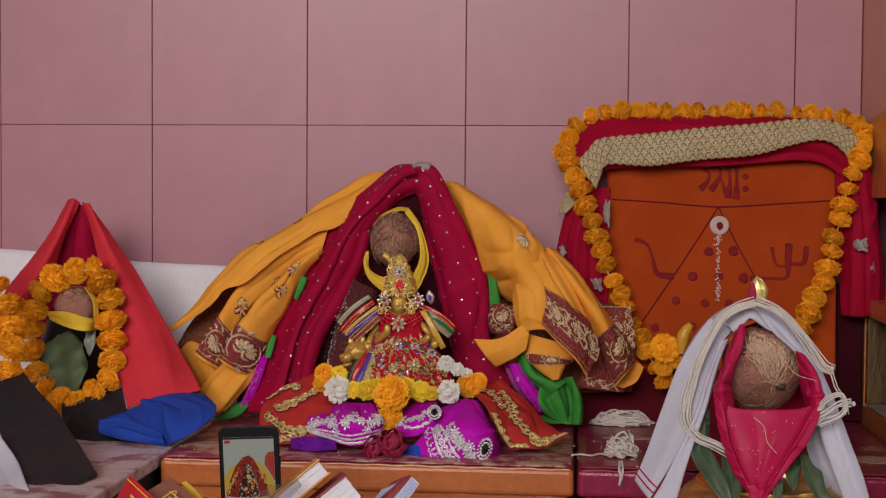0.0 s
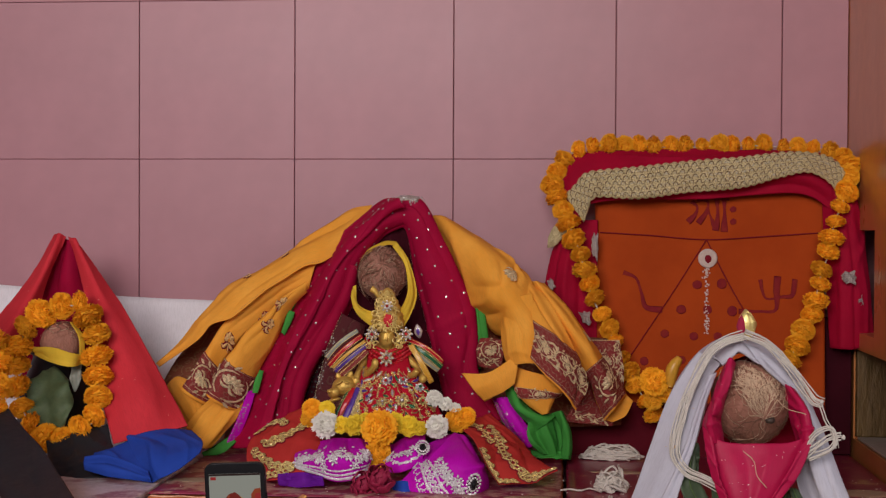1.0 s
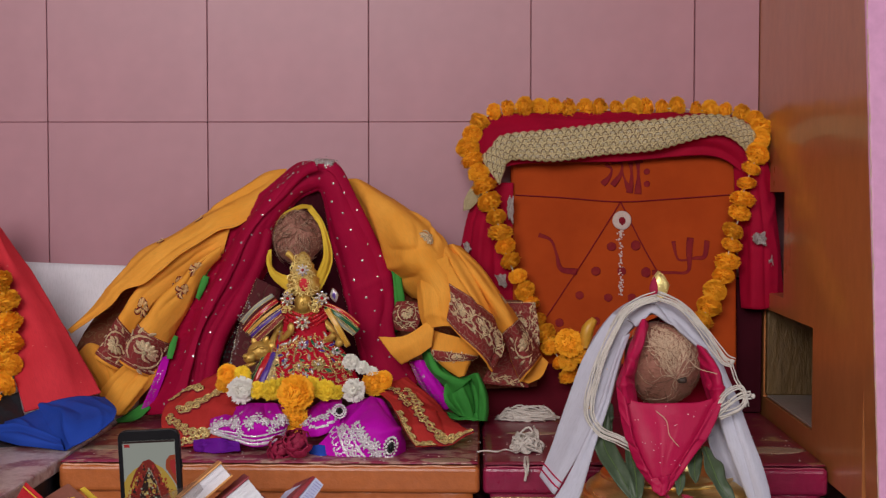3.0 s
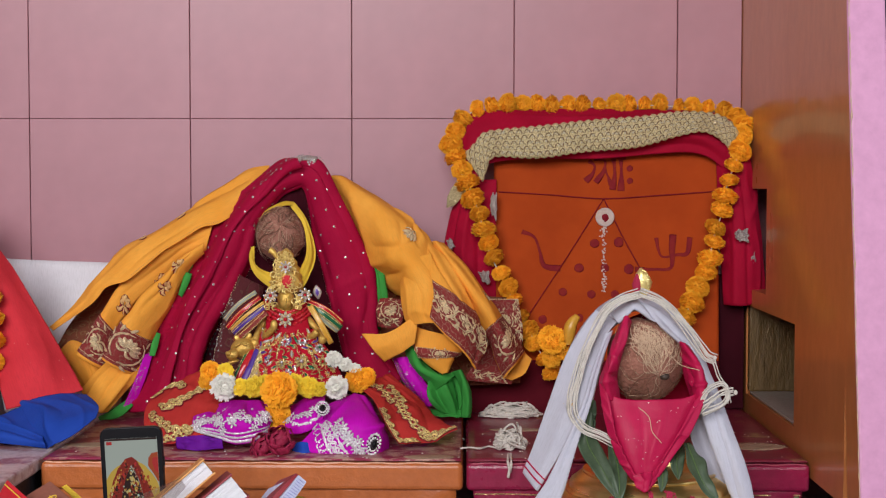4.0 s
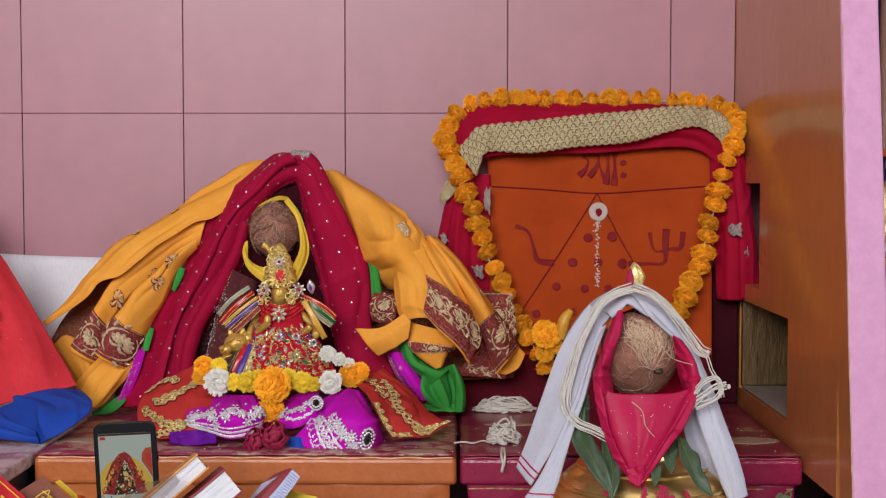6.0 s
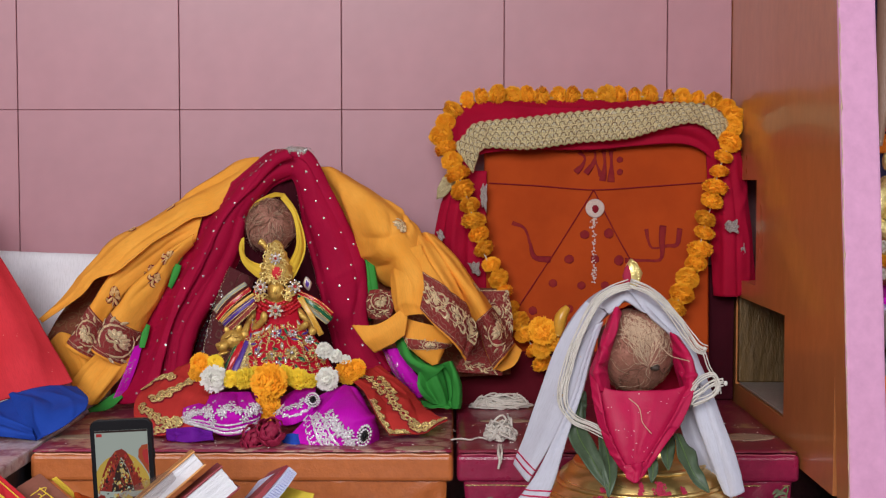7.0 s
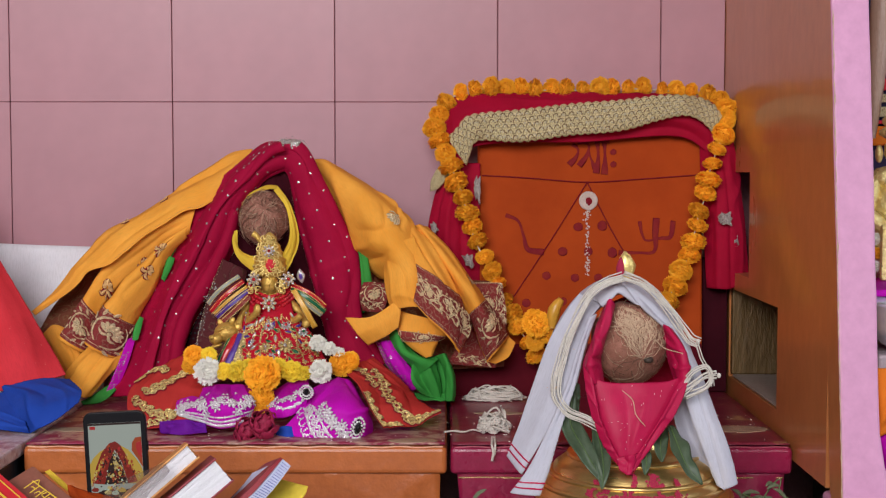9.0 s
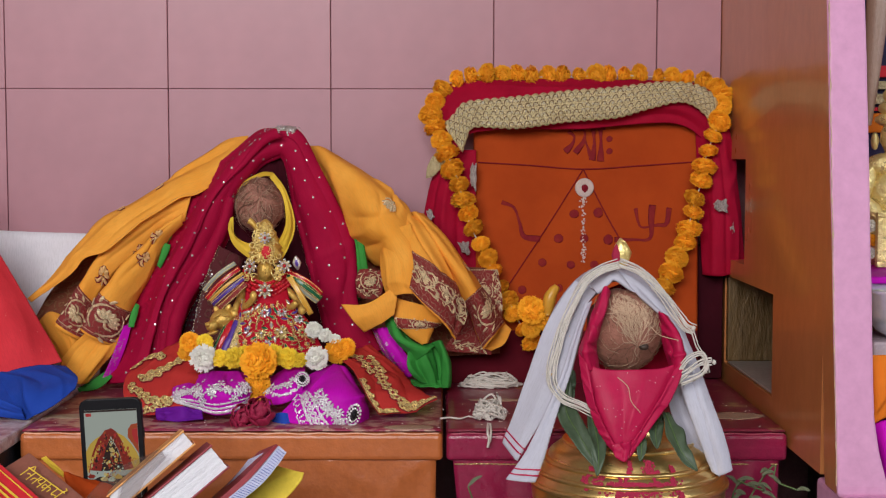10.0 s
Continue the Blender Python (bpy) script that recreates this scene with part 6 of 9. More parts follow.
lace_top = [(0.809, -0.108, 0.880), (0.827, -0.115, 0.899), (0.849, -0.121, 0.919), (0.932, -0.124, 0.928), (1.021, -0.125, 0.938), (1.110, -0.125, 0.945), (1.189, -0.124, 0.954), (1.244, -0.123, 0.951), (1.274, -0.120, 0.939), (1.291, -0.117, 0.919)]
lace_low = [(0.841, -0.113, 0.833), (0.849, -0.119, 0.857), (0.863, -0.123, 0.878), (0.937, -0.127, 0.876), (1.021, -0.128, 0.887), (1.111, -0.128, 0.895), (1.174, -0.127, 0.912), (1.221, -0.126, 0.922), (1.250, -0.123, 0.914), (1.276, -0.120, 0.892)]
gl = ripple(net([lace_top, lace_low], 420, 20), (), 0.0012, 4)
gl = creased(gl, (([(0.13, 0.02), (0.115, 0.98)], 0.006, 0.005), ([(0.5, 0.1), (0.6, 0.6), (0.75, 0.9)], 0.02, 0.003), ([(0.85, 0.05), (0.86, 0.95)], 0.015, 0.004)))
wave = np.abs(np.sin(np.linspace(0, 36 * math.pi, 420)))
gl[:, 0, 2] += 0.0036 * wave
gl[:, -1, 2] -= 0.0030 * wave
part("gilt_lace", sheet_mesh("gilt_lace", gl, 0.002), GILT_LACE, dup, "wide scalloped gilt lace border")
LACE_GROUND = surface("tarnished_lace_ground", (0.13, 0.065, 0.035), (0.07, 0.032, 0.02), 0.7, coarse=80, fine=400, spec=0.2)
pitch = Chart(gl).lu / 36
fans, knots = [], []
for i in range(36):
    for j in range(5):
        u, v = (i + (0.5 if j % 2 else 0.02)) / 36, 0.11 + 0.195 * j
        if 0.01 < u < 0.99:
            fans.append((u, v, [(0.0040, -0.46 * pitch), (0.0010, -0.40 * pitch), (-0.0030, -0.22 * pitch), (-0.0038, 0.05 * pitch), (-0.0010, 0.22 * pitch), (0.0036, 0.16 * pitch)], 0.0017))
            fans.append((u, v, [(0.0010, 0.30 * pitch), (0.0034, 0.42 * pitch)], 0.0015))
            knots.append((u, v, [(0.0012, -0.10 * pitch), (-0.0004, 0.0), (0.0012, 0.10 * pitch)], 0.0019))
woven("lace_gap", gl, fans, LACE_GROUND, dup, 0.0013, "dark gaps of the lace scrolls")
LACE_GLINT = surface("bright_lace_thread", (1.0, 0.90, 0.66), (0.85, 0.68, 0.42), 0.2, 0.4, coarse=120, fine=600, bumps=0.5)
woven("lace_knot", gl, knots, LACE_GLINT, dup, 0.0020, "raised gilt knots of the lace")
random.seed(37)
discs("lace_sequin", [on_grid(gl, random.uniform(0.02, 0.98), random.choice((0.12, 0.32, 0.5, 0.68, 0.88)) + random.uniform(-0.04, 0.04), 0.0016) for _ in range(420)], 0.0013, LACE_GLINT, dup, "small gilt sequins on the lace", 6, 0.6)
cloth("side_fall", [[(0.807, -0.065, 0.837), (0.782, -0.072, 0.766), (0.764, -0.072, 0.660)], [(0.822, -0.095, 0.837), (0.807, -0.103, 0.757), (0.803, -0.103, 0.620)], [(0.866, -0.087, 0.837), (0.865, -0.095, 0.735), (0.866, -0.095, 0.585)]], CRIMSON, dup, 50, 40, (), 0.002, seed=32, lines=(([(0.02, 0.3), (0.5, 0.2), (0.98, 0.25)], 0.005, -0.006), ([(0.02, 0.5), (0.5, 0.45), (0.98, 0.5)], 0.006, 0.006), ([(0.1, 0.75), (0.5, 0.7), (0.98, 0.75)], 0.005, -0.006)))
cloth("side_fall", [[(1.257, -0.085, 0.897), (1.265, -0.085, 0.751), (1.274, -0.090, 0.614)], [(1.281, -0.105, 0.900), (1.289, -0.115, 0.752), (1.289, -0.115, 0.614)], [(1.300, -0.110, 0.897), (1.311, -0.118, 0.752), (1.314, -0.112, 0.615)], [(1.313, -0.090, 0.892), (1.333, -0.095, 0.772), (1.348, -0.092, 0.630)]], CRIMSON, dup, 60, 50, (), 0.002, seed=33, lines=(([(0.0, 0.35), (0.4, 0.4), (0.98, 0.3)], 0.006, 0.006), ([(0.05, 0.55), (0.5, 0.6), (0.98, 0.55)], 0.005, -0.007), ([(0.05, 0.75), (0.3, 0.95), (0.45, 0.7)], 0.006, 0.006), ([(0.5, 0.8), (0.75, 0.85), (0.98, 0.8)], 0.005, 0.005)))
cloth("lace_fall", [[(0.779, -0.085, 0.806), (0.789, -0.094, 0.826), (0.807, -0.103, 0.846)], [(0.777, -0.085, 0.786), (0.792, -0.094, 0.792), (0.813, -0.103, 0.817)]], GILT_LACE, dup, 20, 12, (), 0.001, seed=34)

garland("board_garland", [(0.964, -0.151, 0.501), (0.942, -0.144, 0.534), (0.919, -0.136, 0.578), (0.895, -0.133, 0.623), (0.875, -0.129, 0.663), (0.855, -0.129, 0.705), (0.843, -0.129, 0.747), (0.831, -0.129, 0.789), (0.815, -0.126, 0.828),
                          (0.795, -0.108, 0.866), (0.787, -0.093, 0.902), (0.800, -0.075, 0.941), (0.843, -0.061, 0.967), (0.909, -0.054, 0.972), (1.011, -0.054, 0.968), (1.113, -0.054, 0.972), (1.215, -0.054, 0.967), (1.277, -0.061, 0.957), (1.302, -0.079, 0.942),
                          (1.297, -0.122, 0.899), (1.284, -0.122, 0.864), (1.270, -0.126, 0.827), (1.264, -0.129, 0.788), (1.250, -0.129, 0.745), (1.241, -0.129, 0.707), (1.229, -0.133, 0.668), (1.210, -0.136, 0.626), (1.196, -0.144, 0.599)], 51, 0.0208,
        "orange marigold garland hung round the painted board", "garlands")
for p, r in (((0.960, -0.200, 0.562), 0.026), ((0.959, -0.190, 0.529), 0.017), ((0.978, -0.190, 0.541), 0.015)):
    tagged(put_bloom(BLOOMS, p, r), "loose orange marigold head by the board", "flower", "flowers by the board")

for k, rails in enumerate(([[(1.279, -0.135, 0.750), (1.283, -0.136, 0.729)], [(1.308, -0.135, 0.753), (1.310, -0.136, 0.726)]], [[(1.311, -0.112, 0.722), (1.317, -0.112, 0.687)], [(1.320, -0.112, 0.725), (1.326, -0.112, 0.689)]], [[(0.831, -0.116, 0.676), (0.839, -0.116, 0.656)], [(0.853, -0.116, 0.678), (0.857, -0.116, 0.646)]], [[(0.855, -0.111, 0.817), (0.853, -0.111, 0.777)], [(0.867, -0.110, 0.815), (0.867, -0.110, 0.759)]], [[(0.775, -0.098, 0.728), (0.782, -0.098, 0.708)], [(0.785, -0.098, 0.736), (0.793, -0.098, 0.716)]])):
    g = ripple(net(rails, 14, 14), (), 0.004, 35 + k, 60)
    for i in range(14):
        for j in range(14):
            m = g[7, 7]
            q = max(abs(i - 6.5), abs(j - 6.5)) / 6.5
            g[i, j] = m + (g[i, j] - m) * (1 - 0.3 * q * abs(math.sin(3.3 * math.atan2(i - 6.5, j - 6.5) + k)))
    part("lace_patch", sheet_mesh("lace_patch", g, 0.001), SILVER_LACE, dup, "silvery lace motif")


# ---- pot with coconut and white cloth ----
POT = Vector((1.058, -0.690, 0.406))
pot = thing("brass_pot", None, None, "round brass water pot smeared with red powder", "pot")
pot.location = (POT.x, POT.y, 0.22)
h = POT.z - 0.22
part("body", turned([(0.06, 0), (0.085, 0.004), (0.118, 0.05), (0.13, h - 0.035), (0.131, h - 0.02), (0.128, h - 0.008), (0.122, h - 0.004), (0.121, h + 0.004), (0.112, h + 0.010), (0.108, h + 0.014), (0.106, h + 0.022), (0.09, h + 0.034), (0.06, h + 0.045), (0.05, h + 0.055), (0.055, h + 0.07), (0.05, h + 0.072)]), BRASS, pot)
for rz, rr, rt in ((0.012, 0.1105, 0.0032), (-0.002, 0.1225, 0.0035), (-0.017, 0.1315, 0.0035), (0.036, 0.087, 0.0026)):
    part("ridge", turned([(rr + rt * math.cos(a), h + rz + rt * math.sin(a)) for a in np.linspace(-1.9, 1.9, 9)], 64), BRASS, pot)
coconut("coconut", (1.050, -0.690, 0.593), (0.0500, 0.0545, 0.054), (104, 0, 12), "hairy brown coconut resting on the brass pot", 20, 5, 0.85, (0.010, -0.004, 0.053))

wc = thing("white_cloth", None, None, "folded white cotton cloth with pink border draped over the coconut", "cloth")
cloth("drape", [
    [(0.904, -0.660, 0.462), (0.928, -0.640, 0.525), (0.950, -0.620, 0.584), (0.971, -0.610, 0.624), (1.002, -0.610, 0.658), (1.046, -0.610, 0.674), (1.089, -0.610, 0.660), (1.120, -0.620, 0.627), (1.132, -0.640, 0.598), (1.146, -0.660, 0.560), (1.157, -0.680, 0.528)],
    [(0.911, -0.700, 0.470), (0.934, -0.685, 0.525), (0.953, -0.670, 0.578), (0.974, -0.660, 0.620), (1.005, -0.660, 0.655), (1.041, -0.660, 0.671), (1.078, -0.660, 0.657), (1.107, -0.670, 0.628), (1.120, -0.685, 0.600), (1.134, -0.700, 0.566), (1.148, -0.710, 0.533)],
    [(0.921, -0.715, 0.473), (0.943, -0.710, 0.525), (0.963, -0.700, 0.579), (0.983, -0.690, 0.619), (1.009, -0.690, 0.650), (1.038, -0.690, 0.666), (1.068, -0.690, 0.651), (1.096, -0.700, 0.628), (1.112, -0.710, 0.601), (1.128, -0.715, 0.564), (1.141, -0.720, 0.531)],
    [(0.933, -0.700, 0.474), (0.957, -0.690, 0.526), (0.977, -0.680, 0.576), (0.996, -0.675, 0.616), (1.017, -0.670, 0.641), (1.041, -0.670, 0.658), (1.065, -0.670, 0.641), (1.091, -0.680, 0.621), (1.111, -0.690, 0.598), (1.126, -0.700, 0.558), (1.137, -0.710, 0.525)],
], WHITE, wc, 130, 60, (), 0.0025, seed=41, grain=9, lines=(([(0.12, 0.7), (0.3, 0.55), (0.45, 0.5), (0.52, 0.6)], 0.004, 0.004), ([(0.2, 0.35), (0.4, 0.25), (0.5, 0.4)], 0.004, -0.003), ([(0.52, 0.2), (0.65, 0.4), (0.8, 0.35)], 0.004, 0.004), ([(0.5, 0.75), (0.6, 0.7), (0.72, 0.75)], 0.003, -0.004)))
for k, (a, b, bul, lns) in enumerate((
    ([(0.985, -0.700, 0.659), (0.964, -0.710, 0.633), (0.942, -0.715, 0.595), (0.921, -0.720, 0.538), (0.904, -0.725, 0.490), (0.887, -0.730, 0.446)], [(1.011, -0.715, 0.647), (0.995, -0.725, 0.628), (0.978, -0.735, 0.589), (0.959, -0.745, 0.535), (0.934, -0.750, 0.479), (0.903, -0.755, 0.429)], 0.10, (([(0.05, 0.7), (0.3, 0.72), (0.6, 0.6), (0.95, 0.66)], 0.006, 0.003), ([(0.1, 0.3), (0.5, 0.35), (0.9, 0.25)], 0.010, -0.002))),
    ([(0.995, -0.735, 0.633), (0.977, -0.745, 0.585), (0.960, -0.755, 0.535), (0.935, -0.760, 0.481), (0.911, -0.765, 0.436), (0.889, -0.768, 0.407)], [(1.002, -0.730, 0.636), (0.986, -0.742, 0.592), (0.972, -0.752, 0.543), (0.954, -0.758, 0.490), (0.941, -0.764, 0.445), (0.927, -0.768, 0.403)], 0.28, (([(0.05, 0.45), (0.4, 0.55), (0.98, 0.48)], 0.004, -0.0045), ([(0.3, 0.8), (0.6, 0.85), (0.98, 0.8)], 0.004, 0.002))),
)):
    _, gw = roll("rolled_fold", a, b, WHITE, wc, bul, 80, 34, (), 0.0018, 45 + k, 9, lines=lns)
    gw_panel = gw if k == 0 else gw_panel
    for u in (0.925, 0.958):
        band("pink_stripe", gw, u, u + 0.008, 0.01, 0.99, PINK_SATIN, wc, 0.0012, "thin pink border stripe")
cloth("inner_layer", [[(0.991, -0.720, 0.613), (0.974, -0.725, 0.561), (0.959, -0.730, 0.513)], [(0.999, -0.710, 0.620), (0.986, -0.715, 0.568), (0.969, -0.720, 0.504)]], STAINED_WHITE, wc, 40, 14, (), 0.002, seed=49, label="brown-stained inner fold of the white cloth")
roll("layer", [(1.101, -0.715, 0.622), (1.119, -0.725, 0.577), (1.135, -0.735, 0.530), (1.152, -0.745, 0.468), (1.168, -0.752, 0.408)], [(1.118, -0.710, 0.611), (1.142, -0.720, 0.557), (1.160, -0.730, 0.506), (1.176, -0.742, 0.460), (1.186, -0.750, 0.415)], WHITE, wc, 0.45, 70, 26, (), 0.002, 47, 9, lines=(([(0.1, 0.5), (0.5, 0.4), (0.95, 0.5)], 0.004, 0.003),))
roll("layer", [(1.096, -0.715, 0.611), (1.110, -0.725, 0.569), (1.121, -0.735, 0.526), (1.139, -0.745, 0.468), (1.160, -0.752, 0.413)], [(1.110, -0.715, 0.607), (1.127, -0.725, 0.562), (1.141, -0.735, 0.518), (1.156, -0.747, 0.461), (1.169, -0.753, 0.407)], WHITE, wc, 0.35, 70, 26, (), 0.002, 48, 9)
cloth("shaded_layer", [[(1.115, -0.715, 0.545), (1.107, -0.720, 0.499), (1.120, -0.725, 0.460), (1.142, -0.735, 0.424), (1.167, -0.745, 0.406)], [(1.122, -0.710, 0.548), (1.124, -0.710, 0.497), (1.139, -0.715, 0.458), (1.157, -0.725, 0.426), (1.169, -0.742, 0.406)], [(1.132, -0.720, 0.550), (1.143, -0.725, 0.500), (1.156, -0.735, 0.458), (1.165, -0.742, 0.422), (1.170, -0.748, 0.407)]], WHITE, wc, 60, 26, (), 0.002, seed=46, grain=9)
roll("rolled_hem", [(1.003, -0.715, 0.655), (1.019, -0.720, 0.669), (1.034, -0.720, 0.676), (1.063, -0.720, 0.661), (1.090, -0.718, 0.637), (1.116, -0.712, 0.607)], [(1.011, -0.725, 0.645), (1.024, -0.730, 0.658), (1.033, -0.732, 0.664), (1.057, -0.730, 0.647), (1.083, -0.725, 0.627), (1.109, -0.716, 0.601)], WHITE, wc, 0.55, 90, 24, (), 0.002, 77, 9, lines=(([(0.3, 0.1), (0.42, 0.5), (0.5, 0.95)], 0.004, -0.006), ([(0.48, 0.4), (0.75, 0.55), (0.98, 0.4)], 0.003, -0.004), ([(0.5, 0.75), (0.7, 0.8), (0.9, 0.7)], 0.002, 0.003)))
for u, v, rx in ((0.52, 0.62, 0.0055), (0.55, 0.5, 0.002), (0.3, 0.8, 0.0025)):
    discs("stain", [on_grid(gw_panel, u, v, 0.0008)], rx, ENAMEL_YELLOW, wc, "small turmeric stain", 11, 0.04)
sat = thing("pink_cloth", None, None, "crimson-pink satin cloth wrapped round the coconut", "cloth")
cloth("flap", [
    [(0.986, -0.752, 0.563), (0.997, -0.765, 0.503), (1.014, -0.775, 0.464), (1.033, -0.782, 0.442)],
    [(1.010, -0.762, 0.551), (1.016, -0.780, 0.504), (1.025, -0.787, 0.467), (1.036, -0.788, 0.442)],
    [(1.051, -0.765, 0.550), (1.047, -0.784, 0.505), (1.042, -0.790, 0.468), (1.037, -0.790, 0.441)],
    [(1.089, -0.762, 0.551), (1.077, -0.780, 0.506), (1.057, -0.787, 0.467), (1.040, -0.788, 0.442)],
    [(1.121, -0.752, 0.560), (1.101, -0.765, 0.518), (1.073, -0.775, 0.478), (1.044, -0.782, 0.442)],
], PINK_SATIN, sat, 60, 70, (), 0.0015, seed=42, grain=9, lines=(([(0.02, 0.35), (0.4, 0.45), (0.95, 0.5)], 0.010, -0.004), ([(0.02, 0.62), (0.3, 0.6), (0.7, 0.55)], 0.006, 0.003)))
cloth("side", [[(1.021, -0.712, 0.655), (1.007, -0.725, 0.626), (0.993, -0.740, 0.594), (0.985, -0.750, 0.568), (0.989, -0.755, 0.542)], [(1.021, -0.730, 0.655), (1.009, -0.748, 0.626), (0.997, -0.762, 0.596), (0.991, -0.768, 0.574), (0.995, -0.764, 0.548)], [(1.027, -0.720, 0.647), (1.019, -0.735, 0.623), (1.009, -0.748, 0.601), (1.003, -0.752, 0.579), (1.005, -0.755, 0.548)], [(1.029, -0.700, 0.643), (1.021, -0.710, 0.617), (1.014, -0.720, 0.595), (1.010, -0.725, 0.575), (1.012, -0.740, 0.547)]], PINK_SATIN, sat, 80, 40, (), 0.002, seed=43, grain=22, lines=(([(0.3, 0.05), (0.5, 0.35), (0.62, 0.6)], 0.003, 0.004), ([(0.55, 0.1), (0.7, 0.4), (0.72, 0.9)], 0.003, -0.004), ([(0.1, 0.4), (0.3, 0.5), (0.5, 0.45)], 0.003, 0.003), ([(0.8, 0.1), (0.78, 0.5), (0.85, 0.9)], 0.003, 0.003)))
cloth("side", [[(1.092, -0.700, 0.619), (1.096, -0.710, 0.597), (1.099, -0.720, 0.576), (1.107, -0.735, 0.545)], [(1.091, -0.720, 0.623), (1.101, -0.735, 0.600), (1.105, -0.745, 0.580), (1.108, -0.755, 0.548)], [(1.096, -0.732, 0.619), (1.109, -0.748, 0.598), (1.114, -0.758, 0.578), (1.114, -0.765, 0.553)], [(1.104, -0.720, 0.614), (1.117, -0.735, 0.592), (1.122, -0.748, 0.569), (1.122, -0.755, 0.554)]], PINK_SATIN, sat, 80, 40, (), 0.002, seed=44, grain=22, lines=(([(0.2, 0.1), (0.4, 0.4), (0.5, 0.7)], 0.003, 0.004), ([(0.4, 0.2), (0.65, 0.45), (0.8, 0.5)], 0.003, -0.004), ([(0.7, 0.2), (0.8, 0.6), (0.78, 0.95)], 0.003, 0.004)))
# Crimson replaces the pink satin here; its colour carries the hollow's shade.
cloth("back", [[(1.033, -0.640, 0.643), (1.003, -0.640, 0.529)], [(1.070, -0.630, 0.650), (1.071, -0.630, 0.520)], [(1.111, -0.640, 0.616), (1.140, -0.640, 0.529)]], CRIMSON, sat, 30, 30, ((2.0, 0.004, 0.1, 0.2),), 0.002, seed=49)
roll("folded_edge", [(0.984, -0.758, 0.570), (0.995, -0.775, 0.505), (1.011, -0.786, 0.466), (1.032, -0.790, 0.441)], [(0.992, -0.766, 0.559), (1.002, -0.784, 0.508), (1.019, -0.793, 0.469), (1.035, -0.795, 0.443)], PINK_SATIN, sat, 0.12, 80, 18, (), 0.0022, 88, 30, lines=(([(0.2, 0.1), (0.3, 0.9)], 0.002, 0.003), ([(0.5, 0.1), (0.56, 0.9)], 0.002, -0.003), ([(0.72, 0.1), (0.78, 0.9)], 0.002, 0.003)))
roll("folded_edge", [(1.107, -0.766, 0.550), (1.086, -0.784, 0.517), (1.060, -0.793, 0.478), (1.038, -0.795, 0.443)], [(1.121, -0.758, 0.564), (1.102, -0.775, 0.520), (1.075, -0.786, 0.481), (1.044, -0.790, 0.439)], PINK_SATIN, sat, 0.10, 80, 18, (), 0.0022, 89, 30, lines=(([(0.15, 0.5), (0.5, 0.4), (0.9, 0.5)], 0.0025, -0.003), ([(0.4, 0.1), (0.45, 0.9)], 0.002, 0.002)))
cloth("tucked_tip", [[(1.025, -0.790, 0.457), (1.027, -0.796, 0.443)], [(1.038, -0.800, 0.463), (1.037, -0.802, 0.438)], [(1.055, -0.790, 0.464), (1.046, -0.796, 0.445)]], PINK_SATIN, sat, 12, 20, ((2.0, 0.003, 0.2, 0.2),), 0.003, seed=50)

random.seed(44)
gt = net([[(0.996, -0.775, 0.543), (1.039, -0.795, 0.449)], [(1.051, -0.790, 0.550), (1.042, -0.800, 0.445)], [(1.108, -0.775, 0.544), (1.049, -0.795, 0.449)]], 20, 20)
discs("rice_scatter", [(Vector(gt[int(19 * u)][int(19 * v)]) + Vector((random.uniform(-0.004, 0.004), 0, random.uniform(-0.004, 0.004))), Vector((0, -1, 0.2))) for u, v in [(random.choice((random.gauss(0.55, 0.12), random.gauss(0.25, 0.1), random.random())) % 1.0, random.random()) for _ in range(22)]], 0.00055, PETAL_WHITE, sat, "stuck rice crumbs", 5, 0.5)
part("loose_hair", joined("loose_hair", [tube([(1.029, -0.795, 0.545), (1.042, -0.797, 0.533), (1.046, -0.800, 0.515), (1.058, -0.798, 0.500)], 0.0006, 30, 4)]), FIBRE, sat)
part("loose_hair", joined("loose_hair", [tube([(1.075, -0.765, 0.606), (1.086, -0.775, 0.596), (1.110, -0.772, 0.589)], 0.0006, 20, 4)]), FIBRE, sat)

# ---- left pot, red and blue cloth ----
lst = thing("grey_stand", None, None, "altar stand covered with a printed grey plastic sheet", "altar stand")
part("top", box(-0.9, -0.98, Z_TOP - 0.02, 0.177, -0.02, Z_TOP, 0.004, 2), GREY_SHEET, lst)
part("side_cover", box(-0.89, -0.97, Z_TOP - 0.12, 0.170, -0.03, Z_TOP - 0.021, 0.004, 2), BLACK, lst)
for x, y in ((0.1, -0.9), (-0.8, -0.9), (0.1, -0.1), (-0.8, -0.1)):
    part("leg", box(x - 0.03, y - 0.03, 0, x + 0.03, y + 0.03, Z_TOP - 0.121, 0.004), DARK_WOOD, lst)

rc = thing("red_wrap", None, None, "stiff red cotton cloth peaked over the small pot", "cloth")
cloth("right_flap", [
    [(-0.065, -0.190, 0.803), (-0.031, -0.215, 0.712), (-0.002, -0.240, 0.624), (0.025, -0.280, 0.531), (0.063, -0.330, 0.460)],
    [(-0.053, -0.200, 0.799), (0.010, -0.235, 0.693), (0.060, -0.265, 0.598), (0.101, -0.300, 0.535), (0.120, -0.330, 0.475)],
    [(-0.050, -0.180, 0.787), (0.025, -0.200, 0.692), (0.100, -0.230, 0.586), (0.148, -0.260, 0.521), (0.177, -0.290, 0.485)],
], RED, rc, 60, 40, (), 0.0025, seed=51)
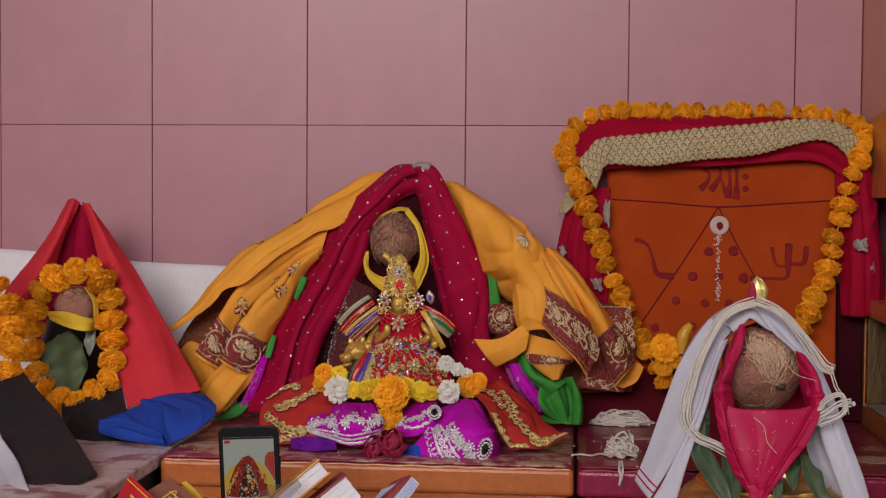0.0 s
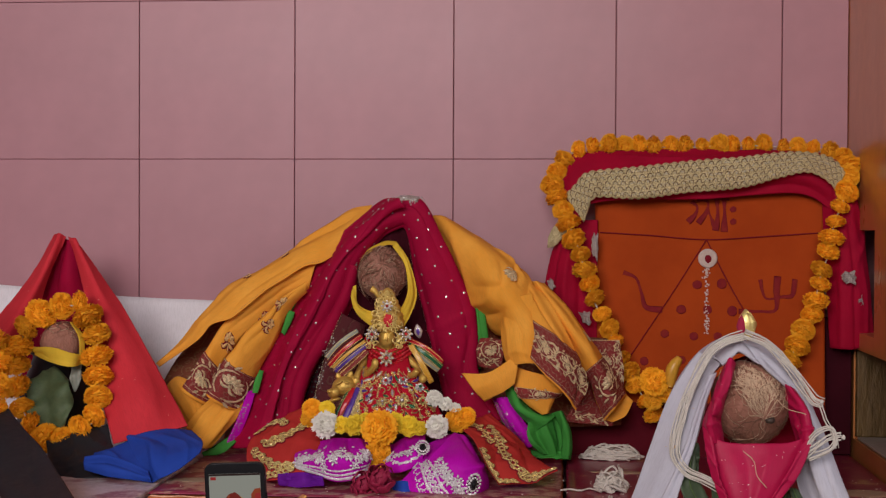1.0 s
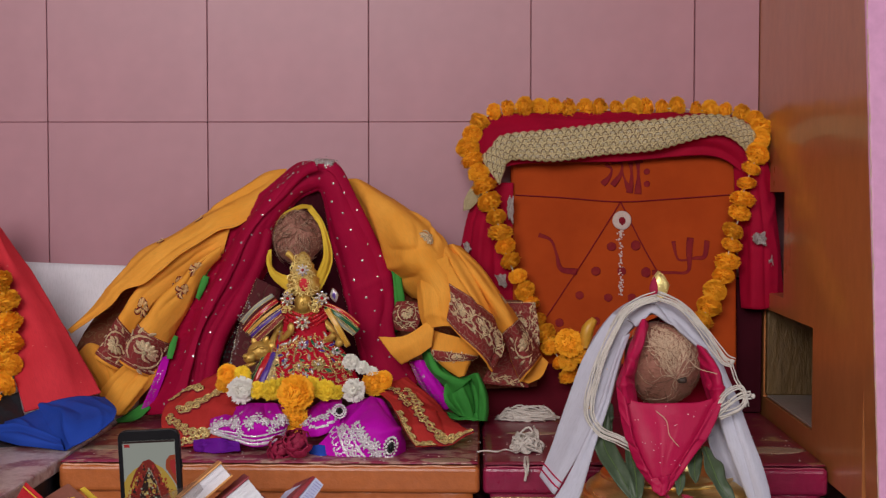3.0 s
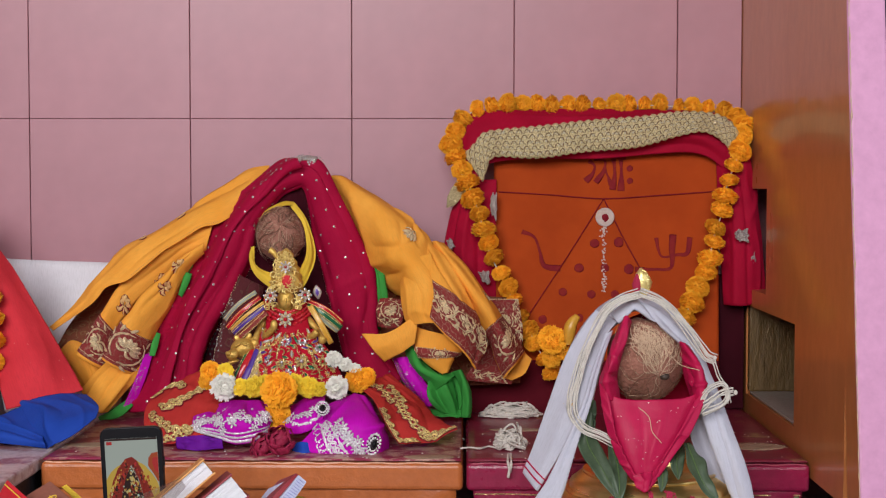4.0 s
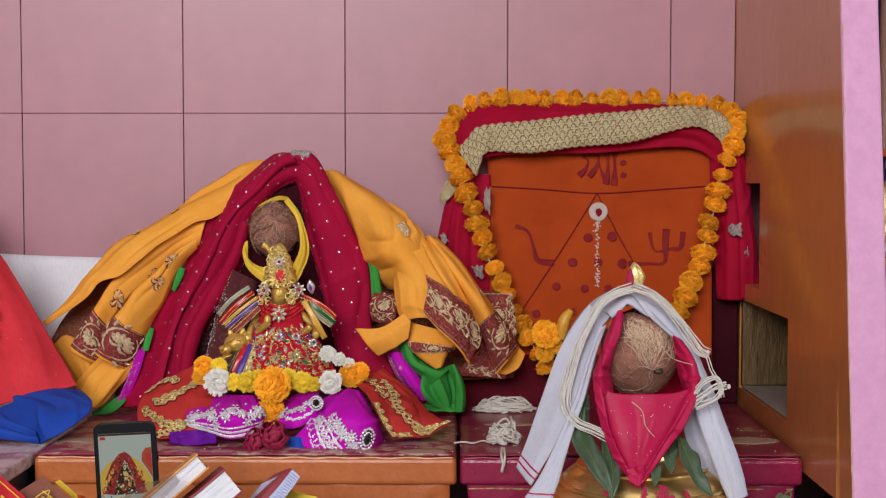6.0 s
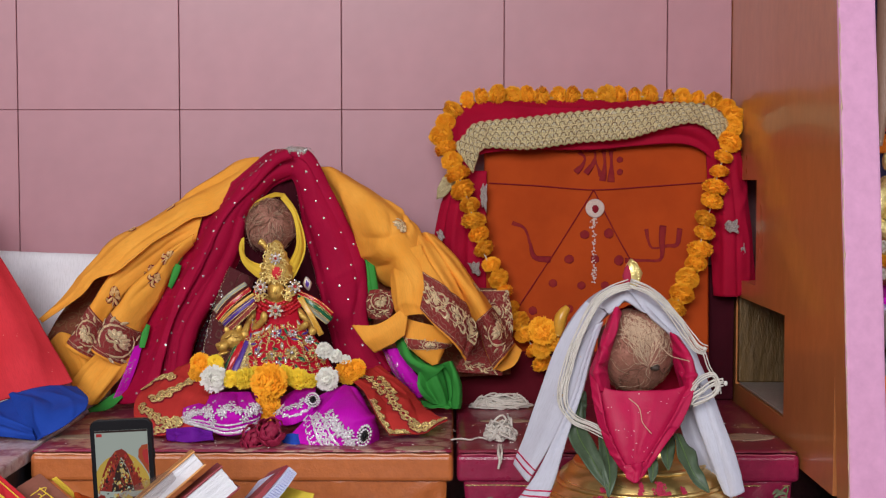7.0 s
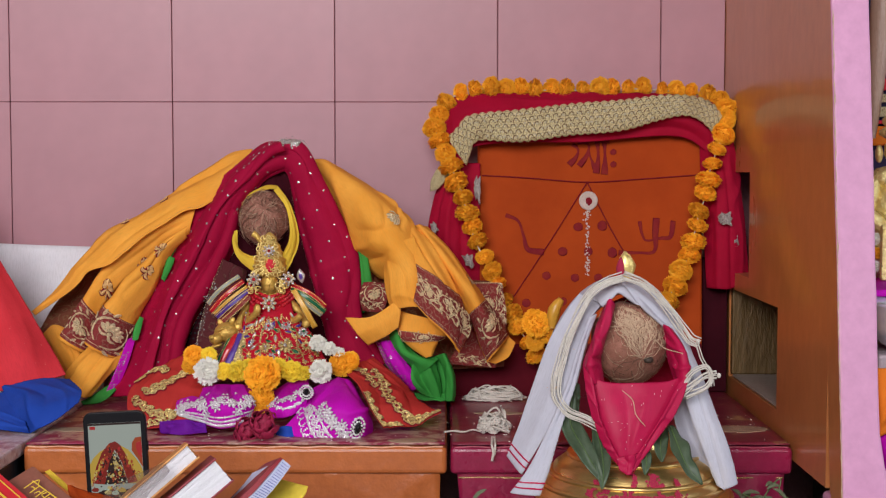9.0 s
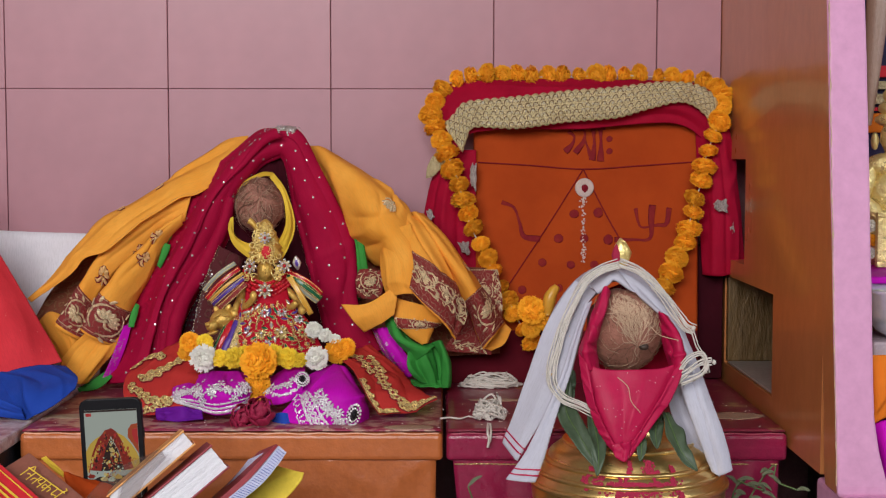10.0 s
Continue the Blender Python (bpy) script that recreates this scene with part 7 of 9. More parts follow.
cloth("left_flap", [
    [(-0.096, -0.180, 0.806), (-0.138, -0.190, 0.730), (-0.195, -0.200, 0.654), (-0.270, -0.220, 0.548)],
    [(-0.080, -0.200, 0.809), (-0.103, -0.225, 0.736), (-0.138, -0.235, 0.672), (-0.214, -0.250, 0.562)],
    [(-0.073, -0.190, 0.803), (-0.101, -0.200, 0.730), (-0.120, -0.200, 0.675), (-0.174, -0.200, 0.568)],
], RED, rc, 50, 36, (), 0.0025, seed=54)
# Maroon instead of red: the shade inside the peak is put into the colour.
cloth("shaded_inner_fold", [
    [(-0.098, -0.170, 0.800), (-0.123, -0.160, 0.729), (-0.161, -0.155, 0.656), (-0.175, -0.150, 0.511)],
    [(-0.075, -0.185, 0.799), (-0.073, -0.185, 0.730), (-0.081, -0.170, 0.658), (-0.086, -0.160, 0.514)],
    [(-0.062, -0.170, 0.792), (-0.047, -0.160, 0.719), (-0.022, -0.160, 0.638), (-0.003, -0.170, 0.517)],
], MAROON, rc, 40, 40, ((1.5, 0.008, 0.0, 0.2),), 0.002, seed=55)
bc = thing("blue_cloth", None, None, "royal blue cloth tucked under the red cloth", "cloth")
cloth("fold", [
    [(0.086, -0.330, 0.470), (0.122, -0.390, 0.449), (0.166, -0.450, 0.420)],
    [(0.126, -0.330, 0.482), (0.168, -0.430, 0.463), (0.186, -0.460, 0.430)],
    [(0.166, -0.320, 0.484), (0.207, -0.420, 0.468), (0.214, -0.450, 0.446)],
    [(0.186, -0.300, 0.480), (0.227, -0.380, 0.474), (0.235, -0.420, 0.463)],
], BLUE, bc, 60, 70, (), 0.002, seed=53, grain=9, lines=(([(0.02, 0.05), (0.45, 0.30), (0.96, 0.22)], 0.006, 0.008), ([(0.1, 0.3), (0.5, 0.5), (0.8, 0.42)], 0.010, -0.006), ([(0.05, 0.75), (0.4, 0.82), (0.7, 0.95)], 0.006, 0.004), ([(0.2, 0.5), (0.6, 0.72), (0.95, 0.7)], 0.006, 0.004)))
cloth("fold", [
    [(0.047, -0.420, 0.453), (0.049, -0.430, 0.446), (0.051, -0.430, 0.435)],
    [(0.077, -0.410, 0.453), (0.089, -0.440, 0.443), (0.091, -0.440, 0.428)],
    [(0.122, -0.420, 0.443), (0.133, -0.450, 0.436), (0.133, -0.450, 0.425)],
    [(0.157, -0.440, 0.436), (0.166, -0.460, 0.431), (0.167, -0.455, 0.422)],
], BLUE, bc, 30, 60, (), 0.002, seed=52, grain=9, lines=(([(0.1, 0.02), (0.15, 0.5), (0.1, 0.98)], 0.004, 0.005), ([(0.55, 0.1), (0.5, 0.5), (0.6, 0.9)], 0.005, -0.003)))
cloth("fold", [
    [(0.044, -0.370, 0.451), (0.053, -0.400, 0.446)],
    [(0.067, -0.350, 0.456), (0.095, -0.410, 0.441)],
    [(0.098, -0.340, 0.470), (0.153, -0.430, 0.435)],
], BLUE, bc, 30, 40, (), 0.002, seed=56, grain=9, lines=(([(0.1, 0.3), (0.6, 0.45), (0.95, 0.5)], 0.006, 0.005),))
garland("oval_garland", [(-0.013, -0.280, 0.688), (-0.063, -0.280, 0.680), (-0.101, -0.285, 0.651), (-0.121, -0.290, 0.599), (-0.111, -0.305, 0.538), (-0.082, -0.320, 0.485), (-0.040, -0.330, 0.464), (-0.005, -0.325, 0.474), (0.023, -0.315, 0.495), (0.026, -0.300, 0.539), (0.021, -0.290, 0.586), (0.015, -0.280, 0.633), (0.002, -0.280, 0.671)], 18, 0.0250,
        "orange marigold garland ringed round the small pot", "garlands")
tagged(thing("white_backing", None, None, "white cloth-covered backing leaning on the tiled wall", "backing cloth"))
wbk = bpy.data.objects["white_backing"]
cloth("sheet", [[(-0.432, -0.020, 0.714), (-0.413, -0.060, 0.539), (-0.394, -0.100, 0.394)], [(-0.250, -0.020, 0.708), (-0.234, -0.060, 0.542), (-0.218, -0.100, 0.398)], [(-0.038, -0.020, 0.690), (-0.025, -0.060, 0.546), (-0.012, -0.100, 0.403)], [(0.170, -0.020, 0.682), (0.181, -0.060, 0.549), (0.191, -0.100, 0.408)]], WHITE_SHEET, wbk, 24, 40, (), 0.002, seed=53)


# ---- the figure and its ornaments ----
def statue():
    """A small seated figure with tall crown, plain in form, in one mesh."""
    bm = bmesh.new()

    def add(place, radii, turn=(0, 0, 0), seed=0, rough=0.0):
        b = blob(radii, 3, rough, 4, seed)
        b.transform(Matrix.Translation(place) @ pose(0, 0, 0, *turn))
        me = bpy.data.meshes.new("tmp")
        b.to_mesh(me)
        b.free()
        bm.from_mesh(me)
        bpy.data.meshes.remove(me)

    def tool(verts, faces):
        k = [bm.verts.new(v) for v in verts]
        for f in faces:
            try:
                bm.faces.new([k[i] for i in f]).smooth = True
            except ValueError:
                pass

    add((0.510, -0.250, 0.532), (0.075, 0.045, 0.05))
    add((0.510, -0.250, 0.585), (0.036, 0.026, 0.05))
    add((0.512, -0.268, 0.636), (0.0145, 0.013, 0.0185))
    add((0.513, -0.281, 0.636), (0.002, 0.003, 0.0045))
    add((0.511, -0.262, 0.619), (0.007, 0.007, 0.012))
    # stepped cone of the crown
    cx, cy, cz = (0.512, -0.262, 0.650)
    prof = [(0.018, -0.003), (0.027, 0.002), (0.026, 0.009), (0.0275, 0.015), (0.024, 0.02), (0.025, 0.026), (0.021, 0.032), (0.0215, 0.038), (0.017, 0.044), (0.0175, 0.049), (0.0125, 0.056), (0.012, 0.061), (0.007, 0.067), (0.002, 0.071)]
    ring, fc = [], []
    for q, (r, hh) in enumerate(prof):
        for s in range(40):
            a = 2 * math.pi * s / 40
            rr = r * (1 + 0.09 * math.sin(8 * a + q * 1.7))
            ring.append((cx + rr * math.cos(a), cy + 0.8 * rr * math.sin(a), cz + hh))
    for q in range(len(prof) - 1):
        fc += [(q * 40 + s, q * 40 + (s + 1) % 40, (q + 1) * 40 + (s + 1) % 40, (q + 1) * 40 + s) for s in range(40)]
    tool(ring, fc)
    tool(*tube([(0.501, -0.262, 0.698), (0.495, -0.262, 0.708), (0.490, -0.262, 0.715), (0.484, -0.262, 0.719)], 0.004, 16, 8, lambda s: 0.6 + 0.9 * s))
    for path in ([(0.480, -0.262, 0.605), (0.468, -0.275, 0.587), (0.463, -0.290, 0.568)], [(0.544, -0.262, 0.605), (0.562, -0.275, 0.590), (0.575, -0.290, 0.573)], [(0.486, -0.270, 0.592), (0.480, -0.290, 0.577), (0.497, -0.305, 0.593)], [(0.537, -0.270, 0.590), (0.554, -0.290, 0.577), (0.567, -0.300, 0.586)]):
        tool(*tube(path, 0.0058, 20, 10, lambda s: 1.15 - 0.35 * s + 0.12 * math.sin(9 * s)))
    for p, r in (((0.463, -0.292, 0.566), (0.007, 0.006, 0.007)), ((0.575, -0.292, 0.572), (0.007, 0.006, 0.007)), ((0.497, -0.306, 0.597), (0.006, 0.005, 0.009))):
        add(p, r)
    # the crouching animal beside the figure
    for p, r, turn in (
        ((0.443, -0.295, 0.558), (0.0200, 0.017, 0.0165), (0, -20, 0)), ((0.430, -0.308, 0.549), (0.0115, 0.0125, 0.0090), (0, -24, 0)), ((0.424, -0.318, 0.552), (0.0048, 0.005, 0.0040), (0, 0, 0)), ((0.430, -0.305, 0.537), (0.0100, 0.0105, 0.0038), (0, -14, 0)),
        ((0.438, -0.312, 0.565), (0.0068, 0.004, 0.0024), (0, -28, 0)), ((0.451, -0.312, 0.566), (0.0060, 0.004, 0.0022), (0, 10, 0)), ((0.453, -0.292, 0.576), (0.0045, 0.003, 0.0075), (0, 30, 0)), ((0.434, -0.292, 0.573), (0.0045, 0.003, 0.0065), (0, -20, 0)),
        ((0.460, -0.278, 0.546), (0.0180, 0.017, 0.0230), (0, -20, 0)), ((0.454, -0.283, 0.566), (0.0100, 0.009, 0.0120), (0, 40, 0)), ((0.454, -0.286, 0.536), (0.0110, 0.009, 0.0120), (0, -40, 0)),
    ):
        add(p, r, turn, 3, 0.06)
    bmesh.ops.recalc_face_normals(bm, faces=bm.faces)
    return bm


thing("figurine", statue(), AGED_GILT, "small gilt seated statue with a tall crown on the stand", "statue")

dress = thing("figurine_dress", None, None, "red brocade dress with gilt embroidery on the figurine", "dress")
_, GDR = cloth("skirt", [
    [(0.477, -0.270, 0.586), (0.451, -0.285, 0.551), (0.430, -0.300, 0.498)],
    [(0.495, -0.285, 0.586), (0.484, -0.310, 0.550), (0.479, -0.335, 0.499)],
    [(0.517, -0.290, 0.588), (0.523, -0.320, 0.551), (0.526, -0.345, 0.497)],
    [(0.542, -0.285, 0.586), (0.558, -0.310, 0.550), (0.570, -0.335, 0.500)],
    [(0.557, -0.270, 0.586), (0.585, -0.285, 0.551), (0.611, -0.300, 0.502)],
], DRESS, dress, 60, 90, ((6.0, 0.003, 0.1, 0.2),), 0.003, seed=63, grain=40)
cloth("bodice", [[(0.480, -0.268, 0.612), (0.480, -0.278, 0.592), (0.477, -0.285, 0.573)], [(0.515, -0.290, 0.608), (0.516, -0.295, 0.592), (0.518, -0.300, 0.576)], [(0.546, -0.268, 0.612), (0.551, -0.278, 0.593), (0.559, -0.285, 0.573)]], DRESS, dress, 20, 30, (), 0.002, seed=67)
random.seed(31)
for k in range(104):
    u, v = 0.05 + 0.90 * ((k * 0.618) % 1.0), 0.03 + 0.94 * ((k + 0.5) / 104)
    p, w = on_grid(GDR, u, v, 0.0015)
    if k % 4 == 0:
        f = rosette(p, w, random.uniform(0.005, 0.0075), GOLD, dress, 7, name="embroidered_flower", turn=random.uniform(0, 360))
        b = blob((0.0019, 0.0019, 0.0019), 1)
        b.transform(Matrix.Translation(p + w * 0.003))
        part("stone", b, random.choice((SILVER, SILVER, ENAMEL_RED)), f)
    elif k % 4 == 2:
        a, r = random.uniform(0, 6), random.uniform(0.004, 0.008)
        m = w.to_track_quat("Z", "Y").to_matrix()
        pts = [tuple(p + m @ Vector((r * (1.1 - q * 0.15) * math.cos(a + q * 0.85), r * (1.1 - q * 0.15) * math.sin(a + q * 0.85), 0.001))) for q in range(6)]
        part("gilt_curl", joined("gilt_curl", [tube(pts, 0.0010, 16, 5)]), GOLD_THREAD, dress)
    else:
        a, ln = random.uniform(0, 360), random.uniform(0.011, 0.016)
        o = leaf_motif(p, w, ln * 1.2, ln * 0.52, a, GOLD_THREAD, dress, "gilt_outline", 0.15)
        leaf_motif(p + w * 0.0012, w, ln, ln * 0.34, a, random.choice((ENAMEL_GREEN, ENAMEL_BLUE, ENAMEL_BLUE, ENAMEL_RED, DRESS, DRESS, SILVER)), o)
for x, z, s, metal, stone in ((0.517, 0.569, 0.0088, SILVER, ENAMEL_RED), (0.543, 0.567, 0.0092, SILVER, ENAMEL_RED), (0.570, 0.557, 0.0095, SILVER, ENAMEL_GREEN), (0.546, 0.537, 0.0125, GOLD_THREAD, SILVER), (0.515, 0.536, 0.0095, GOLD_THREAD, SILVER), (0.490, 0.542, 0.0085, SILVER, ENAMEL_BLUE), (0.576, 0.536, 0.009, GOLD_THREAD, ENAMEL_RED), (0.524, 0.521, 0.0085, SILVER, ENAMEL_RED)):
    (u, v), = shares(GDR, [(x, z)])
    p, w = on_grid(GDR, u, v, 0.004)
    f = rosette(p, w, s, metal, dress, 8, name="embroidered_flower", turn=random.uniform(0, 360), flat=0.45)
    b = blob((s * 0.3, s * 0.3, s * 0.3), 1)
    b.transform(Matrix.Translation(p + w * 0.003))
    part("stone", b, stone, f)
    for a, hue in ((-30, ENAMEL_GREEN), (210, ENAMEL_BLUE if s > 0.0095 else ENAMEL_GREEN)):
        q = p + Vector((1.5 * s * math.cos(radians(a)), 0, 1.5 * s * math.sin(radians(a))))
        o = leaf_motif(q, w, s * 1.5, s * 0.75, a, GOLD_THREAD, dress, "gilt_outline", 0.2)
        leaf_motif(q + w * 0.0014, w, s * 1.2, s * 0.48, a, hue, o)
for path in ([(0.95, 0.04), (0.97, 0.5), (0.95, 0.96)], [(0.88, 0.04), (0.9, 0.5), (0.88, 0.96)], [(0.05, 0.3), (0.4, 0.25), (0.9, 0.2)], [(0.05, 0.7), (0.4, 0.75), (0.9, 0.8)], [(0.1, 0.45), (0.5, 0.42), (0.9, 0.45)]):
    dotted(GDR, path, 80, 0.0014, GOLD_THREAD, dress, "gilt_cord", 0.004)

for k, (a, b, mat) in enumerate((
    ([(0.467, -0.305, 0.558), (0.456, -0.318, 0.532), (0.444, -0.325, 0.505)], [(0.474, -0.305, 0.556), (0.464, -0.318, 0.530), (0.453, -0.325, 0.503)], ENAMEL_BLUE),
    ([(0.475, -0.306, 0.556), (0.465, -0.319, 0.530), (0.455, -0.326, 0.504)], [(0.483, -0.306, 0.555), (0.474, -0.319, 0.528), (0.463, -0.326, 0.502)], GOLD_THREAD),
    ([(0.459, -0.304, 0.556), (0.447, -0.317, 0.532), (0.437, -0.324, 0.510)], [(0.466, -0.304, 0.558), (0.455, -0.317, 0.532), (0.443, -0.324, 0.505)], ENAMEL_RED),
    ([(0.453, -0.303, 0.554), (0.443, -0.315, 0.533), (0.433, -0.322, 0.514)], [(0.458, -0.303, 0.556), (0.446, -0.316, 0.532), (0.436, -0.323, 0.510)], ENAMEL_GREEN),
)):
    _, gs = roll("striped_border", a, b, mat, dress, 0.4, 24, 10, (), 0.002, 86 + k, 40)
    dotted(gs, [(0.03, 0.04), (0.5, 0.04), (0.97, 0.04)], 30, 0.0011, GOLD_THREAD, dress, "gilt_cord")
neck = thing("bead_necklace", None, None, "rows of red beads round the figurine's neck", "necklace")
random.seed(32)
for k in range(4):
    pts = curve_through([(0.476, -0.262, 0.627), (0.492, -0.280, 0.615), (0.515, -0.288, 0.608), (0.536, -0.280, 0.615), (0.553, -0.262, 0.627)], 20)
    for q in pts:
        b = blob((0.0034, 0.0034, 0.0034), 2)
        b.transform(Matrix.Translation((q[0] + random.gauss(0, 0.0005), q[1] - 0.002 * k, q[2] + 0.008 - 0.0072 * k)))
        part("bead", b, ENAMEL_RED, neck)
for p, s, n, lab in (((0.516, -0.305, 0.607), 0.0125, 8, "silver star pendant set with stones"), ((0.515, -0.290, 0.692), 0.009, 8, "silver crown flower set with stones"), ((0.490, -0.292, 0.645), 0.0108, 8, "silver ear flower set with stones"), ((0.547, -0.292, 0.646), 0.0108, 8, "silver ear flower set with stones")):
    j = thing("jewel", None, None, lab, "jewel", "jewels on the figurine")
    rosette(p, (0, -1, 0.15), s, PALE_GILT, j, n, name="petals", flat=0.5)
    discs("bead_ring", [(Vector(p) + Vector((rr * s * math.cos(6.283 * q / cc), -0.006, rr * s * math.sin(6.283 * q / cc))), Vector((0, -1, 0.1))) for cc, rr in ((8, 0.95), (8, 0.5)) for q in range(cc)], 0.0017, SILVER, j, "clear stones", 6, 0.8)
    b = blob((s * 0.25, s * 0.2, s * 0.25), 2)
    b.transform(Matrix.Translation(Vector(p) + Vector((0, -0.004, 0))))
    part("stone", b, ENAMEL_RED, j)
jl = thing("jewel", None, None, "pointed white and violet stone ornament beside the crown", "jewel", "jewels on the figurine")
leaf_motif((0.565, -0.275, 0.649), (0, -1, 0), 0.026, 0.015, 100, SILVER, jl, "setting")
leaf_motif(Vector((0.565, -0.275, 0.649)) + Vector((0, -0.003, 0)), (0, -1, 0), 0.014, 0.007, 100, ENAMEL_BLUE, jl, "stone")
tuft = thing("red_tuft", blob((0.0085, 0.005, 0.012), 3, 0.35, 5), RED, "crumpled red thread tuft on the crown", "tuft")
tuft.location = (0.516, -0.282, 0.667)
random.seed(33)
crownset = thing("crown_band", None, None, "openwork gilt crown band with curled wire", "crown")
for k in range(150):
    f = random.random() if k > 40 else -0.38 * random.random()
    c = Vector((0.512, -0.262, 0.648)) + Vector(((random.uniform(-1, 1) * (0.03 - 0.022 * f)) if f > 0 else random.choice((-1, 1)) * random.uniform(0.015, 0.03), -0.022 + 0.01 * f, 0.068 * f))
    a = random.uniform(0, 6)
    r = random.uniform(0.003, 0.006)
    pts = [c + Vector((r * math.cos(a + q * 0.9) * (1 - q * 0.12), -0.001 * q, r * math.sin(a + q * 0.9) * (1 - q * 0.12))) for q in range(6)]
    part("curl", joined("curl", [tube([tuple(q) for q in pts], 0.0011, 14, 5)]), GOLD, crownset)


def bangle(a, b, sag, width, material, label):
    """A flat coloured band bent into a long narrow loop from a to b."""
    a, b = Vector(a), Vector(b)
    d = (b - a).normalized()
    n = Vector((0, -1, 0.1)).cross(d).normalized()
    rails = []
    for off in (-width / 2, width / 2):
        pts = []
        for k in range(13):
            s = k / 12
            w = a.lerp(b, s) + n * (sag * math.sin(math.pi * s)) + n * off
            w.y -= 0.010 * math.sin(math.pi * s)
            pts.append(tuple(w))
        rails.append(pts)
    g = net(rails, 26, 5)
    t = thing("bangle", None, None, label, "bangle", "bangles on the figurine's arms")
    part("band", sheet_mesh("band", g, 0.0022), material, t)
    for v in (0.02, 0.98):
        dotted(g, [(0.02, v), (0.5, v), (0.98, v)], 46, 0.0009, GOLD, t, "gilt_rim")
    return t


for a, b, sag, w, mat, lab in (
    ((0.409, -0.262, 0.602), (0.461, -0.262, 0.648), 0.004, 0.007, GREY_GREEN, "grey-green bangle hung on the arm"),
    ((0.414, -0.268, 0.589), (0.469, -0.268, 0.640), 0.003, 0.008, ENAMEL_RED, "red and gilt bangle hung on the arm"),
    ((0.421, -0.274, 0.586), (0.476, -0.274, 0.632), 0.002, 0.005, ENAMEL_YELLOW, "yellow gilt bangle hung on the arm"),
    ((0.426, -0.280, 0.581), (0.479, -0.280, 0.625), 0.001, 0.008, ENAMEL_BLUE, "purple-blue bangle hung on the arm"),
    ((0.429, -0.286, 0.569), (0.481, -0.286, 0.617), -0.001, 0.010, GILT_MAROON, "broad maroon and gilt bangle hung on the arm"),
    ((0.550, -0.280, 0.635), (0.607, -0.280, 0.599), 0.006, 0.007, ENAMEL_RED, "red and gilt bangle hung on the arm"),
    ((0.551, -0.275, 0.630), (0.605, -0.275, 0.590), 0.003, 0.009, ENAMEL_GREEN, "dark green bangle hung on the arm"),
    ((0.554, -0.270, 0.624), (0.599, -0.270, 0.584), -0.001, 0.007, GREY_GREEN, "pale gilt bangle hung on the arm"),
    ((0.554, -0.284, 0.627), (0.589, -0.284, 0.565), 0.002, 0.009, ENAMEL_YELLOW, "yellow bangle hung on the arm"),
):
    bangle(a, b, sag, w, mat, lab)

scarf = thing("yellow_scarf", None, None, "lemon-yellow cloth strip tied round the coconut", "scarf")
roll("strip", [(0.449, -0.225, 0.721), (0.447, -0.235, 0.701), (0.459, -0.250, 0.677), (0.485, -0.255, 0.656)], [(0.452, -0.225, 0.723), (0.455, -0.235, 0.695), (0.473, -0.250, 0.683), (0.498, -0.255, 0.675)], LEMON, scarf, 0.15, 50, 24, (), 0.0015, 64, lines=(([(0.1, 0.3), (0.5, 0.5), (0.95, 0.4)], 0.0025, 0.004), ([(0.3, 0.75), (0.6, 0.8), (0.95, 0.7)], 0.002, -0.003)))
roll("strip", [(0.514, -0.215, 0.790), (0.534, -0.235, 0.768), (0.543, -0.245, 0.741), (0.545, -0.250, 0.713), (0.537, -0.255, 0.689), (0.522, -0.255, 0.668)], [(0.519, -0.210, 0.796), (0.540, -0.230, 0.770), (0.554, -0.235, 0.735), (0.558, -0.240, 0.703), (0.547, -0.250, 0.671), (0.534, -0.250, 0.649)], LEMON, scarf, 0.12, 60, 24, (), 0.0015, 65, lines=(([(0.1, 0.5), (0.5, 0.4), (0.95, 0.55)], 0.002, 0.004), ([(0.3, 0.7), (0.6, 0.75), (0.9, 0.8)], 0.002, -0.003), ([(0.5, 0.15), (0.7, 0.2), (0.95, 0.25)], 0.002, 0.003)))
cloth("strip", [[(0.449, -0.180, 0.744), (0.463, -0.180, 0.778), (0.495, -0.185, 0.797), (0.518, -0.200, 0.797)], [(0.458, -0.190, 0.741), (0.470, -0.190, 0.772), (0.498, -0.195, 0.790), (0.520, -0.215, 0.791)]], LEMON, scarf, 26, 10, (), 0.002, seed=66)

# rose heads before the purple cloth
random.seed(35)
for p, r in (((0.508, -0.487, 0.433), 0.023), ((0.533, -0.495, 0.444), 0.025), ((0.500, -0.487, 0.423), 0.016)):
    t = thing("rose", None, None, "wilted dark crimson rose head", "rose", "roses at the base")
    part("heart", blob((r * 0.5, r * 0.5, r * 0.6), 2, 0.2, 3), ROSE, t)
    t.location = p
    for k in range(13):
        lift, rad = 0.25 + 0.085 * k, r * (0.55 + 0.035 * k)
        g = np.array([[(rad * math.sin(lift + 0.85 * x) * math.cos(y), rad * math.sin(lift + 0.85 * x) * math.sin(y), rad * math.cos(lift + 0.85 * x) * (1 + 0.0 * y)) for y in np.linspace(-0.75 - 0.2 * math.sin(3 * x), 0.75 + 0.2 * math.sin(3 * x), 10)] for x in np.linspace(-0.1, 0.75, 10)])
        o = part("petal", sheet_mesh("petal", ripple(g, (), r * 0.2, k, 60), 0.0006), ROSE, t)
        o.matrix_local = pose(0, 0, 0, 55, 12 * math.sin(p[0] * 90), 0) @ pose(0, 0, 0, 0, 0, 137.5 * k) @ pose(0, 0, 0.006 * math.sin(k * 1.7), 0, 0, 0)

